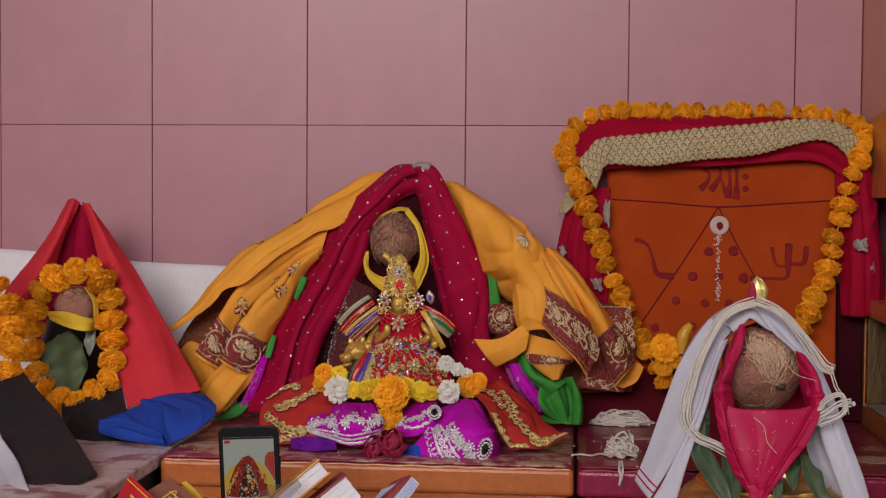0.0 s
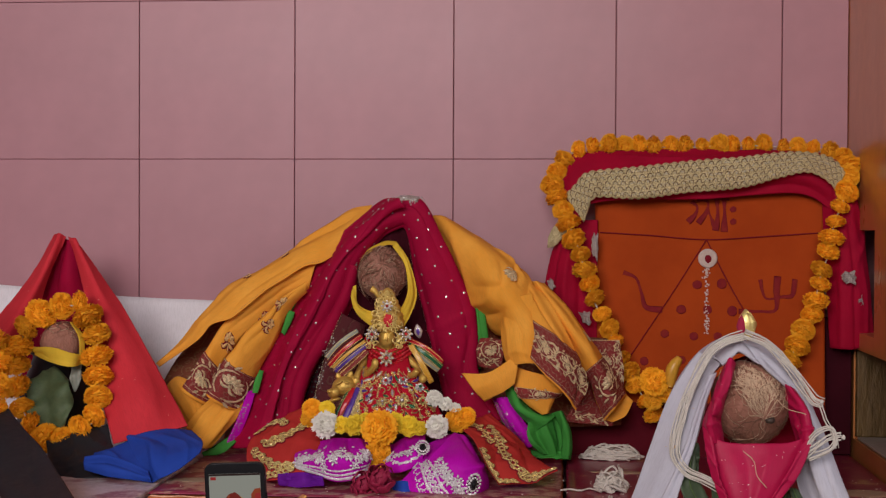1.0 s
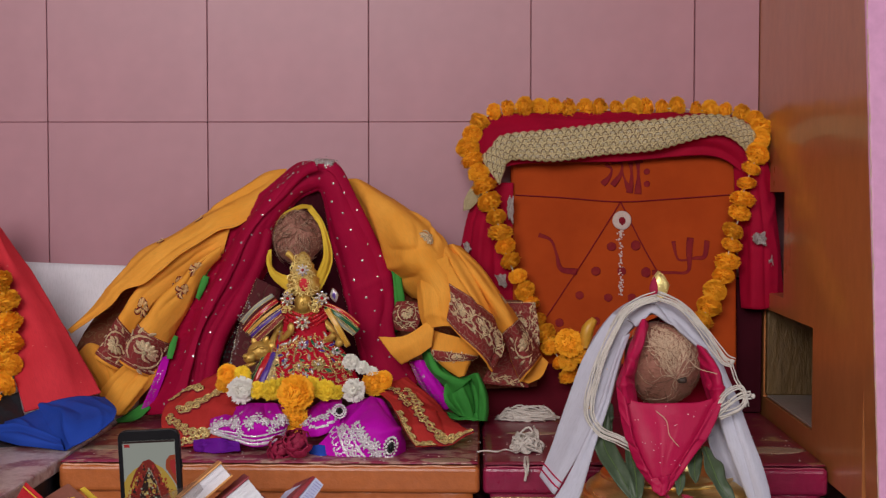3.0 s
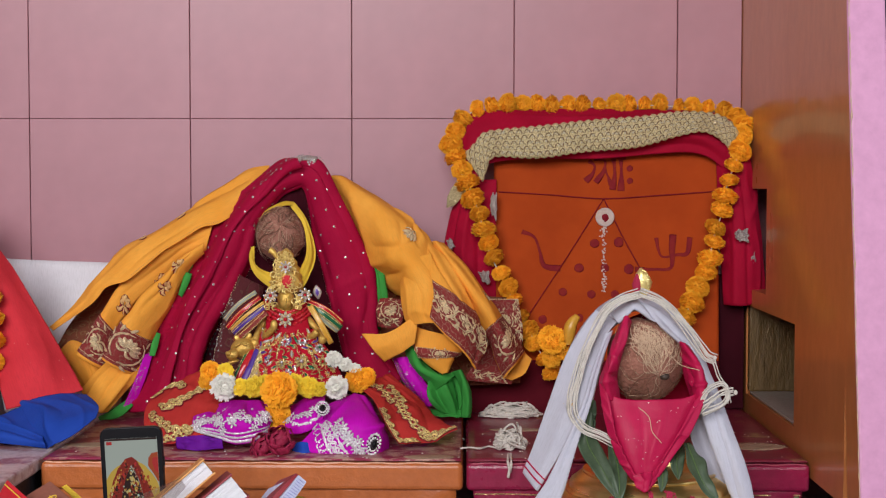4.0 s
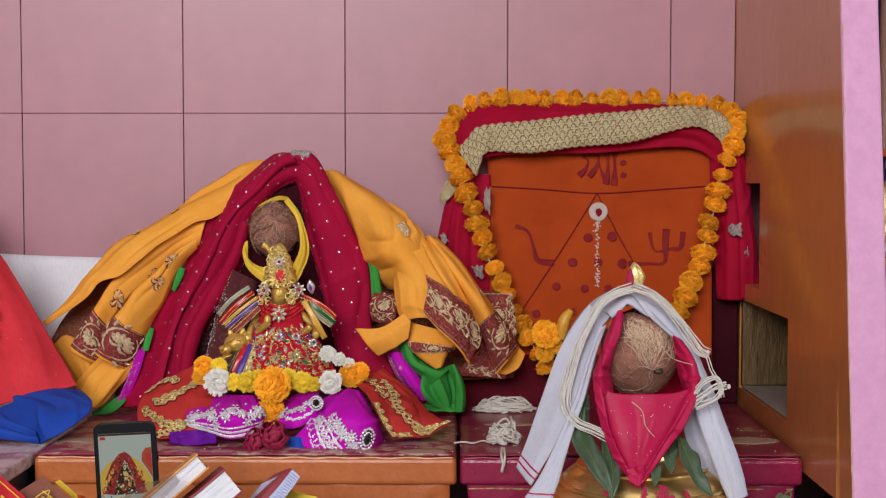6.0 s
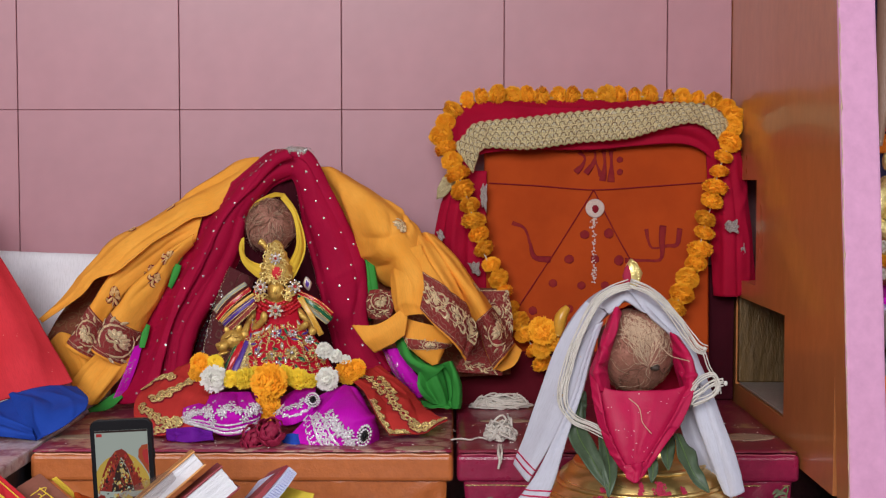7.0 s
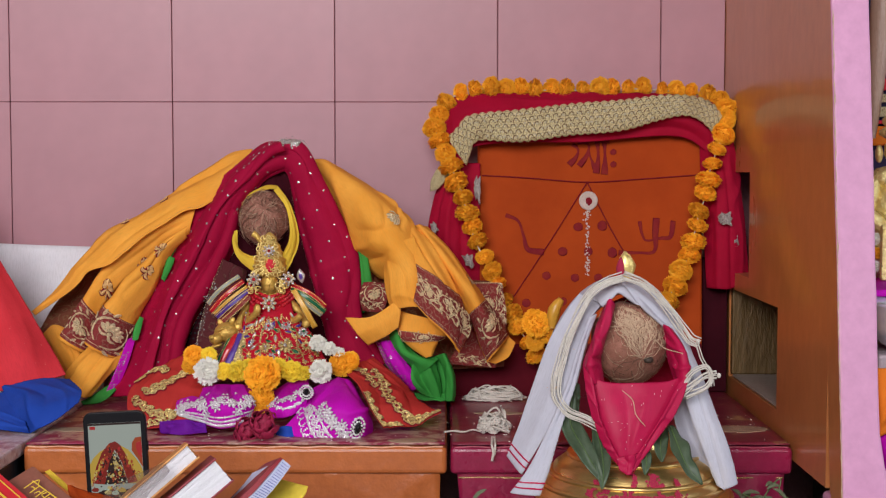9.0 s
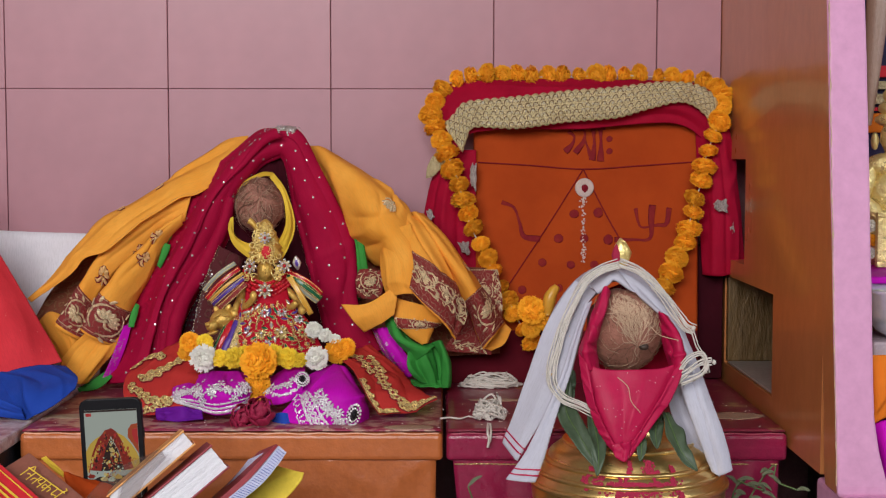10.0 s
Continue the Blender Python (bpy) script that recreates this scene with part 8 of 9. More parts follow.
# ---- phone on the low table ----
phone = thing("phone", None, None, "black smartphone standing upright and showing a live picture", "phone")
phone.matrix_world = Matrix.Translation((0.384, -0.800, 0.518)) @ pose(0, 0, 0, -1, -3, 0)
PW, PH = 0.0795, 0.1585
bm = box(-PW / 2, 0, -PH, PW / 2, 0.0085, 0, 0)
bmesh.ops.bevel(bm, geom=[e for e in bm.edges if abs(e.verts[0].co.y - e.verts[1].co.y) > 0.005], offset=0.011, segments=6, affect="EDGES", profile=0.5)
bmesh.ops.bevel(bm, geom=[e for e in bm.edges if abs(e.verts[0].co.y - e.verts[1].co.y) < 1e-5], offset=0.0016, segments=2, affect="EDGES", profile=0.5)
part("case", bm, PHONE_BLACK, phone)
part("side_key", box(PW / 2 - 0.0006, 0.002, -0.052, PW / 2 + 0.0012, 0.006, -0.04, 0.0004, 1), PHONE_BLACK, phone)
SW = 0.0335
screen = part("screen", prism([(-SW, -0.014), (SW, -0.014), (SW, -0.128), (-SW, -0.128)], 0.0004), SCREEN["pale"], phone, "lit phone screen")
screen.location.y = -0.0006


def on_screen(name, outline, shade, lift):
    o = part(name, prism(outline, 0.0002), SCREEN[shade], screen)
    o.location.y = -0.0003 * lift
    return o


on_screen("picture_shape", [(-0.010, -0.045), (-0.020, -0.050), (-0.028, -0.057), (-SW, -0.066), (-SW, -0.090), (-0.020, -0.090)], "yellow", 1)
on_screen("picture_shape", [(0.006, -0.043), (0.016, -0.049), (0.025, -0.060), (0.031, -0.070), (SW, -0.078), (SW, -0.092), (0.014, -0.092)], "yellow", 1)
on_screen("picture_shape", [(0.0205, -0.050), (0.0215, -0.040), (0.026, -0.034), (SW, -0.033), (SW, -0.072), (0.027, -0.060)], "orange", 2)
on_screen("picture_shape", [(0.026, -0.046), (0.027, -0.040), (SW, -0.039), (SW, -0.060), (0.029, -0.056)], "red", 3)
on_screen("picture_shape", [(-0.016, -0.092), (-0.010, -0.066), (-0.002, -0.050), (0.006, -0.064), (0.014, -0.092)], "dark", 2)
on_screen("picture_shape", [(-0.031, -0.090), (-0.026, -0.070), (-0.018, -0.052), (-0.008, -0.040), (0.0, -0.0375), (-0.001, -0.048), (-0.008, -0.062), (-0.016, -0.092)], "maroon", 3)
on_screen("picture_shape", [(0.0, -0.0375), (0.006, -0.042), (0.013, -0.055), (0.020, -0.072), (0.026, -0.090), (0.014, -0.092), (0.007, -0.064), (-0.001, -0.048)], "maroon", 3)
random.seed(36)
for k in range(26):
    f = random.random()
    x, z = random.uniform(-1, 1) * (0.003 + 0.009 * f), -0.058 - 0.044 * f
    r = random.uniform(0.0012, 0.0026)
    on_screen("picture_fleck", [(x + r * math.cos(a), z + 1.5 * r * math.sin(a)) for a in (0.2, 1.3, 2.6, 3.6, 4.9)], random.choice(("cream", "cream", "yellow", "maroon", "orange")), 4 + k % 3)
for k in range(170):
    z = -0.052 - 0.056 * random.random()
    edge = 0.004 + 0.5 * (-z - 0.05)
    x = random.gauss(0, 0.35) * edge if k % 3 else random.uniform(-0.032, 0.032)
    if k % 3 == 0 and z > -0.074:
        continue
    r = random.uniform(0.0005, 0.0014)
    on_screen("picture_fleck", [(x + r * math.cos(a), z + r * math.sin(a)) for a in (0.2, 1.3, 2.6, 3.6, 4.9)], random.choice(("cream", "cream", "yellow", "maroon", "orange", "dark", "mint") if k % 3 else ("maroon", "orange", "yellow", "dark")), 7 + k % 2)
for k in range(150):
    sg, s = random.choice((-1, 1)), random.random()
    x, z = sg * (0.003 + 0.021 * s) - 0.001 + random.gauss(0, 0.0016), -0.043 - 0.046 * s ** 0.9 + random.gauss(0, 0.001)
    shade = random.choice(("dark", "maroon", "red", "dark", "orange"))
    if k > 90:
        x, z = sg * (0.012 + 0.020 * s), -0.054 - 0.034 * s + random.uniform(-0.006, 0.004)
        shade = random.choice(("yellow", "orange", "cream", "yellow"))
    r = random.uniform(0.0006, 0.0018)
    on_screen("picture_fleck", [(max(-SW, min(SW, x + r * math.cos(a))), z + 1.6 * r * math.sin(a)) for a in (0.2, 1.3, 2.6, 3.6, 4.9)], shade, 4 + k % 3)
on_screen("picture_shape", [(-SW, -0.128), (-SW, -0.106), (-0.018, -0.099), (0.02, -0.099), (SW, -0.106), (SW, -0.128)], "dark", 4)
for x, z, r, c in ((-0.024, -0.108, 0.006, "mint"), (-0.012, -0.102, 0.005, "cream"), (-0.003, -0.103, 0.005, "mint"), (0.006, -0.1, 0.005, "yellow"), (0.022, -0.105, 0.006, "maroon"), (-0.012, -0.114, 0.008, "violet"), (0.0, -0.116, 0.007, "violet"), (0.026, -0.098, 0.005, "orange"), (-0.028, -0.098, 0.005, "maroon")):
    on_screen("picture_fleck", [(x + r * math.cos(a), z + 0.6 * r * math.sin(a)) for a in (0, 0.9, 1.9, 3.0, 4.0, 5.2)], c, 8)
on_screen("picture_tag", [(0.006, -0.117), (0.006, -0.106), (0.018, -0.106), (0.018, -0.117)], "mint", 9)
on_screen("status_bar", [(-SW, -0.0165), (SW, -0.0165), (SW, -0.014), (-SW, -0.014)], "dark", 3)
on_screen("red_tag", [(-0.031, -0.0215), (-0.024, -0.0215), (-0.024, -0.0175), (-0.031, -0.0175)], "red", 5)


# ---- books ----
def book(place, turn, size, cover, label, paper=None):
    """Closed book: block of pages between boards. size: height, width, thickness, lying along x, y, z."""
    hgt, wid, thk = size
    t = thing("book", None, None, label, "book", "books before the altar")
    t.matrix_world = Matrix.Translation(place) @ pose(0, 0, 0, *turn)
    pages = box(-hgt / 2 + 0.003, -wid / 2 + 0.003, -thk / 2, hgt / 2 - 0.003, wid / 2 - 0.002, thk / 2, 0)
    bmesh.ops.subdivide_edges(pages, edges=[e for e in pages.edges if abs(e.verts[0].co.z - e.verts[1].co.z) > thk * 0.5], cuts=9)
    for v in pages.verts:
        k = math.sin(v.co.z * 2400) * 0.0006
        v.co.x += math.copysign(k, v.co.x)
        v.co.y += math.copysign(k, v.co.y)
    part("page_block", pages, paper or PAPER, t)
    for s in (-1, 1):
        z = s * (thk / 2 + 0.0012)
        part("cover", box(-hgt / 2, -wid / 2, z - 0.0012, hgt / 2, wid / 2, z + 0.0012, 0.0008, 2), cover, t)
    part("spine", box(-hgt / 2, wid / 2 - 0.002, -thk / 2 - 0.002, hgt / 2, wid / 2 + 0.001, thk / 2 + 0.002, 0.0012, 2), cover, t)
    return t


def oriented(name, long_a, long_b, thick, depth, cover, label, roll=0.0, paper=None):
    """A book whose top edge runs between two places, tilted up; thick across that line, depth away from the viewer."""
    a, b = Vector(long_a), Vector(long_b)
    y = Vector((-0.225, 1, -0.19)).normalized()
    d = b - a
    d -= y * d.dot(y)
    x = d.normalized()
    z = x.cross(y)
    m = Matrix((x, y, z)).transposed().to_4x4()
    o = book((0, 0, 0), (0, 0, 0), (d.length, depth, thick), cover, label, paper)
    o.matrix_world = Matrix.Translation((a + b) / 2 + y * depth / 2) @ m @ pose(0, 0, 0, roll, 0, 0)
    return o


oriented("book", (0.419, -0.930, 0.418), (0.511, -0.930, 0.496), 0.018, 0.12, COVER_ORANGE, "thin orange-covered book leaning with white page edges")
oriented("book", (0.468, -0.950, 0.410), (0.551, -0.950, 0.478), 0.030, 0.13, COVER_MAROON, "thick maroon book leaning with uneven cream page edges")
bkl = thing("booklet", None, None, "slim curled booklet with blue-lined page edges", "booklet", "books before the altar")


def curled(upper, lower, back, name, material):
    """A bent stack of sheets: its edge runs between two curves facing the viewer, and it reaches back."""
    a, b = curve_through(upper, 30), curve_through(lower, 30)
    v, f = [], []
    for k in range(30):
        v += [tuple(a[k]), tuple(b[k]), tuple(b[k] + np.array(back)), tuple(a[k] + np.array(back))]
    for k in range(29):
        f += [(4 * k + i, 4 * k + (i + 1) % 4, 4 * k + 4 + (i + 1) % 4, 4 * k + 4 + i) for i in range(4)]
    f += [(0, 1, 2, 3), (116, 119, 118, 117)]
    me = bpy.data.meshes.new(name)
    me.from_pydata(v, [], f)
    return part(name, me, material, bkl)


curled([(0.552, -0.930, 0.421), (0.580, -0.930, 0.445), (0.600, -0.930, 0.467), (0.615, -0.930, 0.486)], [(0.566, -0.930, 0.417), (0.594, -0.930, 0.440), (0.612, -0.930, 0.461), (0.624, -0.930, 0.478)], (-0.045, 0.06, -0.030), "page_block", PAPER_BLUE)
curled([(0.543, -0.925, 0.421), (0.572, -0.925, 0.447), (0.595, -0.925, 0.471), (0.611, -0.925, 0.487)], [(0.551, -0.928, 0.420), (0.579, -0.928, 0.445), (0.599, -0.928, 0.468), (0.614, -0.928, 0.486)], (-0.030, 0.07, -0.024), "cover", COVER_MAROON)
for k in range(26):
    s = (k + 0.5) / 26
    u0, u1 = curve_through([(0.552, -0.930, 0.421), (0.580, -0.930, 0.445), (0.601, -0.930, 0.467), (0.615, -0.930, 0.486)], 27)[k], curve_through([(0.566, -0.930, 0.417), (0.594, -0.930, 0.440), (0.612, -0.930, 0.461), (0.624, -0.930, 0.478)], 27)[k]
    part("ruled_line", joined("ruled_line", [tube([tuple(u0 * 0.92 + u1 * 0.08), tuple(u0 * 0.08 + u1 * 0.92)], 0.00035, 4, 4)]), BLUE, bkl)
slip = thing("plastic_cover", None, None, "creased brown plastic book cover", "book cover")
cloth("sheet", [[(0.380, -0.920, 0.415), (0.421, -0.920, 0.454), (0.474, -0.920, 0.479)], [(0.447, -0.950, 0.423), (0.464, -0.950, 0.453), (0.487, -0.950, 0.476)]], CLEAR_BROWN, slip, 20, 16, (), 0.003, seed=71)
yp = thing("yellow_paper", None, None, "torn sheet of bright yellow paper under the books", "paper")
cloth("sheet", [[(0.551, -0.860, 0.396), (0.572, -0.860, 0.428), (0.603, -0.860, 0.445)], [(0.609, -0.880, 0.402), (0.633, -0.880, 0.429), (0.638, -0.880, 0.442)]], YELLOW_PAPER, yp, 24, 16, (), 0.004, seed=72)

brown = thing("book", None, None, "brown prayer book with yellow title lettering", "book", "books before the altar")
bp = [Vector(q) for q in ((0.300, -0.860, 0.463), (0.386, -0.930, 0.424), (0.339, -0.950, 0.390), (0.257, -0.900, 0.438))]
bm = bmesh.new()
f = bm.faces.new([bm.verts.new(q) for q in bp])
ext = bmesh.ops.extrude_face_region(bm, geom=[f])["geom"]
bmesh.ops.translate(bm, verts=[q for q in ext if isinstance(q, bmesh.types.BMVert)], vec=(0, 0.006, -0.012))
bmesh.ops.bevel(bm, geom=bm.edges[:], offset=0.0015, segments=2, affect="EDGES")
part("cover", bm, COVER_BROWN, brown)
# title in yellow, drawn stroke by stroke below its head line
ta, tb = Vector((0.310, -0.892, 0.448)), Vector((0.362, -0.925, 0.425))
tx = (tb - ta).normalized()
tn = (bp[1] - bp[0]).cross(bp[3] - bp[0]).normalized()
if tn.y > 0:
    tn = -tn
ty = tx.cross(tn)
if ty.z > 0:
    ty = -ty
TL = (tb - ta).length
ta = ta + tn * 0.003


def pen(points, r=0.0007):
    return tube([tuple(ta + tx * (x * TL) + ty * (y * 0.0145) + tn * 0.001) for x, y in points], r, 14, 5)


strokes = [pen([(0, 0), (0.5, 0), (1, 0)], 0.0008)]
for pts in ([(0.03, 0), (0.03, 0.5), (0.03, 1)], [(0.03, 0), (0.08, -0.4), (0.15, 0)], [(0.10, 0.5), (0.14, 0.4), (0.20, 0.5)], [(0.20, 0), (0.20, 1)], [(0.36, 0), (0.36, 1)], [(0.36, 0.45), (0.29, 0.45), (0.27, 0.8)], [(0.42, 0.1), (0.40, 0.5), (0.5, 0.6)],
            [(0.5, 0), (0.5, 1)], [(0.64, 0), (0.64, 1)], [(0.64, 0.4), (0.56, 0.35), (0.57, 0.75), (0.64, 0.6)], [(0.64, 0.4), (0.72, 0.4), (0.72, 0.8)], [(0.82, 0), (0.82, 0.7), (0.86, 0.75)], [(0.95, 0), (0.95, 1)], [(0.82, 0.7), (0.95, 0.65)], [(0.93, -0.4), (0.98, -0.3), (0.95, 0)]):
    strokes.append(pen(pts))
part("title", joined("title", strokes), YELLOW_INK, brown, "yellow title lettering")

redb = thing("book", None, None, "red booklet with yellow border and printed lines", "book", "books before the altar")
rp = [Vector(q) for q in ((0.261, -0.900, 0.472), (0.348, -0.960, 0.426), (0.335, -1.000, 0.391), (0.259, -0.980, 0.438))]
bm = bmesh.new()
f = bm.faces.new([bm.verts.new(q) for q in rp])
ext = bmesh.ops.extrude_face_region(bm, geom=[f])["geom"]
bmesh.ops.translate(bm, verts=[q for q in ext if isinstance(q, bmesh.types.BMVert)], vec=(0, 0.006, -0.008))
part("cover", bm, COVER_RED, redb)
rn = (rp[1] - rp[0]).cross(rp[3] - rp[0]).normalized()
if rn.y > 0:
    rn = -rn
for k, (a, b) in enumerate(((0.10, 0.0), (0.30, 0.15), (0.42, 0.15), (0.54, 0.15))):
    p0, p1 = rp[0].lerp(rp[3], a) + rn * 0.001, rp[1].lerp(rp[2], a) + rn * 0.001
    p0 = p0.lerp(p1, b)
    d = (rp[3] - rp[0]).normalized() * (0.0022 if k == 0 else 0.004)
    bm = bmesh.new()
    bm.faces.new([bm.verts.new(q) for q in (p0, p1, p1 + d, p0 + d)])
    part("printed_bar", bm, YELLOW_INK, redb)

oc = thing("orange_cloth", None, None, "crumpled saffron cloth under the phone", "cloth")
cloth("fold", [[(0.337, -0.850, 0.434), (0.347, -0.860, 0.414), (0.356, -0.870, 0.395)], [(0.362, -0.840, 0.423), (0.393, -0.850, 0.413), (0.409, -0.860, 0.393)], [(0.395, -0.830, 0.412), (0.425, -0.840, 0.402), (0.434, -0.850, 0.387)]], ORANGE_CLOTH, oc, 20, 24, (), 0.005, seed=73)
stalk = thing("yellow_cloth_strip", None, None, "narrow yellow cloth strip lying by the books", "cloth")
cloth("strip", [[(0.305, -0.830, 0.448), (0.321, -0.830, 0.433), (0.333, -0.830, 0.424)], [(0.311, -0.830, 0.451), (0.328, -0.830, 0.436), (0.337, -0.830, 0.426)]], LEMON, stalk, 16, 6, (), 0.001, seed=74)

# ---- threads, leaves and powder round the brass pot ----
def strands(name, spine, count, spread, radius, label, material=THREAD, parent=None, seed=0):
    """Threads laid side by side along a line, wandering slowly across each other."""
    rnd = random.Random(seed)
    t = parent or thing(name, None, None, label, "thread")
    c = curve_through(spine, 12)
    d = np.gradient(c, axis=0)
    side = np.stack([-d[:, 2], np.zeros(12), d[:, 0]], 1)
    side /= np.linalg.norm(side, axis=1, keepdims=True) + 1e-9
    for k in range(count):
        a, w, f = (k + 0.5) / count - 0.5, rnd.uniform(0.25, 0.7), rnd.uniform(0, 6)
        off = [spread * 3.4 * (a + 0.3 * w * math.sin(0.55 * i + f)) for i in range(12)]
        pts = [tuple(c[i] + side[i] * off[i] + np.array((0, -0.0022 * rnd.random() - 0.001 * (k % 3), rnd.gauss(0, spread * 0.08)))) for i in range(12)]
        part("strand", joined("strand", [tube(pts, radius * rnd.uniform(0.8, 1.15), 60, 5)]), material, t)
    return t


strands("sacred_thread", [(1.036, -0.745, 0.685), (0.998, -0.745, 0.668), (0.970, -0.745, 0.620), (0.954, -0.748, 0.572), (0.948, -0.752, 0.536), (0.961, -0.760, 0.513), (0.990, -0.765, 0.501), (1.006, -0.765, 0.492)], 11, 0.0034, 0.00105, "bundle of white cotton thread wound over the white cloth", seed=5)
knot = strands("sacred_thread", [(1.107, -0.760, 0.533), (1.122, -0.765, 0.546), (1.138, -0.765, 0.559), (1.155, -0.760, 0.561)], 5, 0.0026, 0.0011, "knotted white cotton thread on the white cloth", seed=6)
strands("", [(1.109, -0.760, 0.538), (1.122, -0.765, 0.562), (1.141, -0.765, 0.571), (1.148, -0.765, 0.556), (1.140, -0.765, 0.543), (1.115, -0.760, 0.532)], 4, 0.0022, 0.0011, "", parent=knot, seed=8)
strands("", [(1.131, -0.745, 0.600), (1.139, -0.750, 0.580), (1.147, -0.755, 0.562), (1.151, -0.755, 0.544)], 2, 0.002, 0.0010, "", parent=knot, seed=9)
for q in ((1.133, -0.750, 0.602), (1.158, -0.762, 0.559)):
    b = blob((0.0026, 0.0026, 0.0034), 2, 0.25, 3)
    b.transform(Matrix.Translation(q))
    part("end_knot", b, THREAD, knot)
strands("sacred_thread", [(1.035, -0.745, 0.686), (1.064, -0.745, 0.675), (1.094, -0.745, 0.646), (1.122, -0.745, 0.605), (1.135, -0.745, 0.598)], 10, 0.0036, 0.0010, "white cotton thread over the folded cloth", seed=7)


def thread_heap(place, wide, deep, high, turns, label, seed):
    rnd = random.Random(seed)
    t = thing("thread_heap", None, None, label, "thread", "threads on the stand")
    for k in range(turns):
        pts = []
        a0 = rnd.uniform(0, 6.3)
        for i in range(8):
            a = a0 + i * rnd.uniform(0.7, 1.3)
            r = rnd.uniform(0.45, 1.0)
            pts.append((place[0] + wide * r * math.cos(a), place[1] + deep * r * math.sin(a), Z_TOP + 0.002 + rnd.random() * high * (1.15 - r)))
        part("strand", joined("strand", [tube(pts, rnd.uniform(0.0013, 0.0021), 40, 5)]), THREAD, t)
    return t


hp = thread_heap((0.879, -0.442, 0.420), 0.027, 0.02, 0.062, 20, "small tangled heap of white cotton thread", 3)
part("loose_end", joined("loose_end", [tube([(0.875, -0.500, 0.425), (0.873, -0.538, 0.421), (0.875, -0.544, 0.412), (0.873, -0.544, 0.399)], 0.0022, 24, 6), tube([(0.878, -0.500, 0.425), (0.878, -0.538, 0.421), (0.876, -0.544, 0.407)], 0.0018, 20, 6)]), THREAD, hp)
part("loose_end", joined("loose_end", [tube([(0.861, -0.459, 0.425), (0.847, -0.436, 0.424), (0.833, -0.454, 0.424), (0.818, -0.445, 0.424), (0.803, -0.454, 0.424)], 0.0016, 20, 6)]), THREAD, hp)
thread_heap((0.891, -0.161, 0.420), 0.058, 0.016, 0.04, 22, "loose flat heap of white cotton thread", 4)

for k, (pts, w, side) in enumerate((
    ([(0.972, -0.735, 0.533), (0.968, -0.750, 0.495), (0.984, -0.785, 0.465), (1.005, -0.810, 0.429)], 0.027, (1, 0, 0.4)),
    ([(0.999, -0.750, 0.491), (1.005, -0.770, 0.469), (1.005, -0.800, 0.447), (1.002, -0.815, 0.423)], 0.022, (1, 0, 0.2)),
    ([(1.098, -0.750, 0.491), (1.103, -0.780, 0.472), (1.111, -0.800, 0.450), (1.129, -0.810, 0.428)], 0.026, (1, 0, -0.3)),
    ([(1.062, -0.770, 0.469), (1.061, -0.790, 0.452), (1.058, -0.800, 0.438)], 0.014, (1, 0, 0)),
    ([(0.979, -0.720, 0.542), (0.971, -0.730, 0.521), (0.977, -0.735, 0.499)], 0.022, (1, 0, 0)),
    ([(1.092, -0.745, 0.487), (1.082, -0.770, 0.473), (1.081, -0.790, 0.452)], 0.02, (1, 0, 0)),
)):
    lf = leaf_blade("leaf", pts, w, LEAF, None, 0.3, side)
    part("midrib", joined("midrib", [tube([tuple(Vector(q) + Vector((0, -0.0022, 0))) for q in pts], 0.0008, 30, 5, lambda s: 1.2 - 0.8 * s)]), STEM, lf, "pale midrib")
    tagged(lf, "dark green mango leaf tucked round the neck of the pot", "leaf", "leaves on the pot")

random.seed(41)
smear = []


def pot_radius(z):
    return float(np.interp(z, [h - 0.035, h - 0.02, h - 0.008, h - 0.004, h + 0.004, h + 0.010, h + 0.014, h + 0.022, h + 0.034, h + 0.045], [0.130, 0.131, 0.128, 0.122, 0.121, 0.112, 0.108, 0.106, 0.09, 0.06]))


for a, z0, z1, cnt, spread in ((-98, 0.030, -0.018, 120, 0.7), (-91, 0.006, 0.003, 110, 11), (-68, 0.024, -0.014, 80, 0.7), (-104, 0.012, -0.012, 50, 0.6), (-84, 0.03, 0.012, 40, 2), (-124, 0.020, -0.006, 60, 1.0), (-116, 0.014, -0.002, 40, 1.5), (-92, -0.004, -0.009, 90, 9), (-80, 0.02, 0.0, 30, 1)):
    for k in range(int(cnt * 1.7)):
        s = random.random()
        ang = radians(a + spread * random.gauss(0, 1) + 1.5 * math.sin(9 * s))
        z = h + z0 + (z1 - z0) * s
        r = pot_radius(z) + 0.0022
        smear.append((Vector((POT.x + r * math.cos(ang), POT.y + r * math.sin(ang), 0.22 + z)), Vector((math.cos(ang), math.sin(ang), 0.4))))
discs("powder_smear", smear, 0.0016, RED_POWDER, None, "red powder smeared on the brass pot", 7, 0.15)
pw = bpy.data.objects["powder_smear"]
pw.parent = pot
pw.matrix_parent_inverse = Matrix.Translation(pot.location).inverted()

tip = thing("gilt_tip", None, None, "small red and gilt leaf-shaped ornament on the cloth", "ornament")
leaf_motif((1.047, -0.690, 0.695), (0, -1, 0), 0.044, 0.027, 96, GOLD, tip, "gilt_half")
leaf_motif(Vector((1.039, -0.695, 0.693)), (0, -1, 0), 0.032, 0.013, 90, RED_POWDER, tip, "red_half")
discs("gilt_dots", [(Vector((1.045, -0.704, 0.696)) + Vector((0.0095 * math.cos(a), 0.004, 0.017 * math.sin(a))), Vector((0, -1, 0))) for a in np.linspace(-1.2, 1.5, 14)], 0.0012, GOLD, tip, "gilt dots", 6, 0.8)
br = thing("curled_pod", None, None, "curled yellow petal pod lying behind the white cloth", "pod")
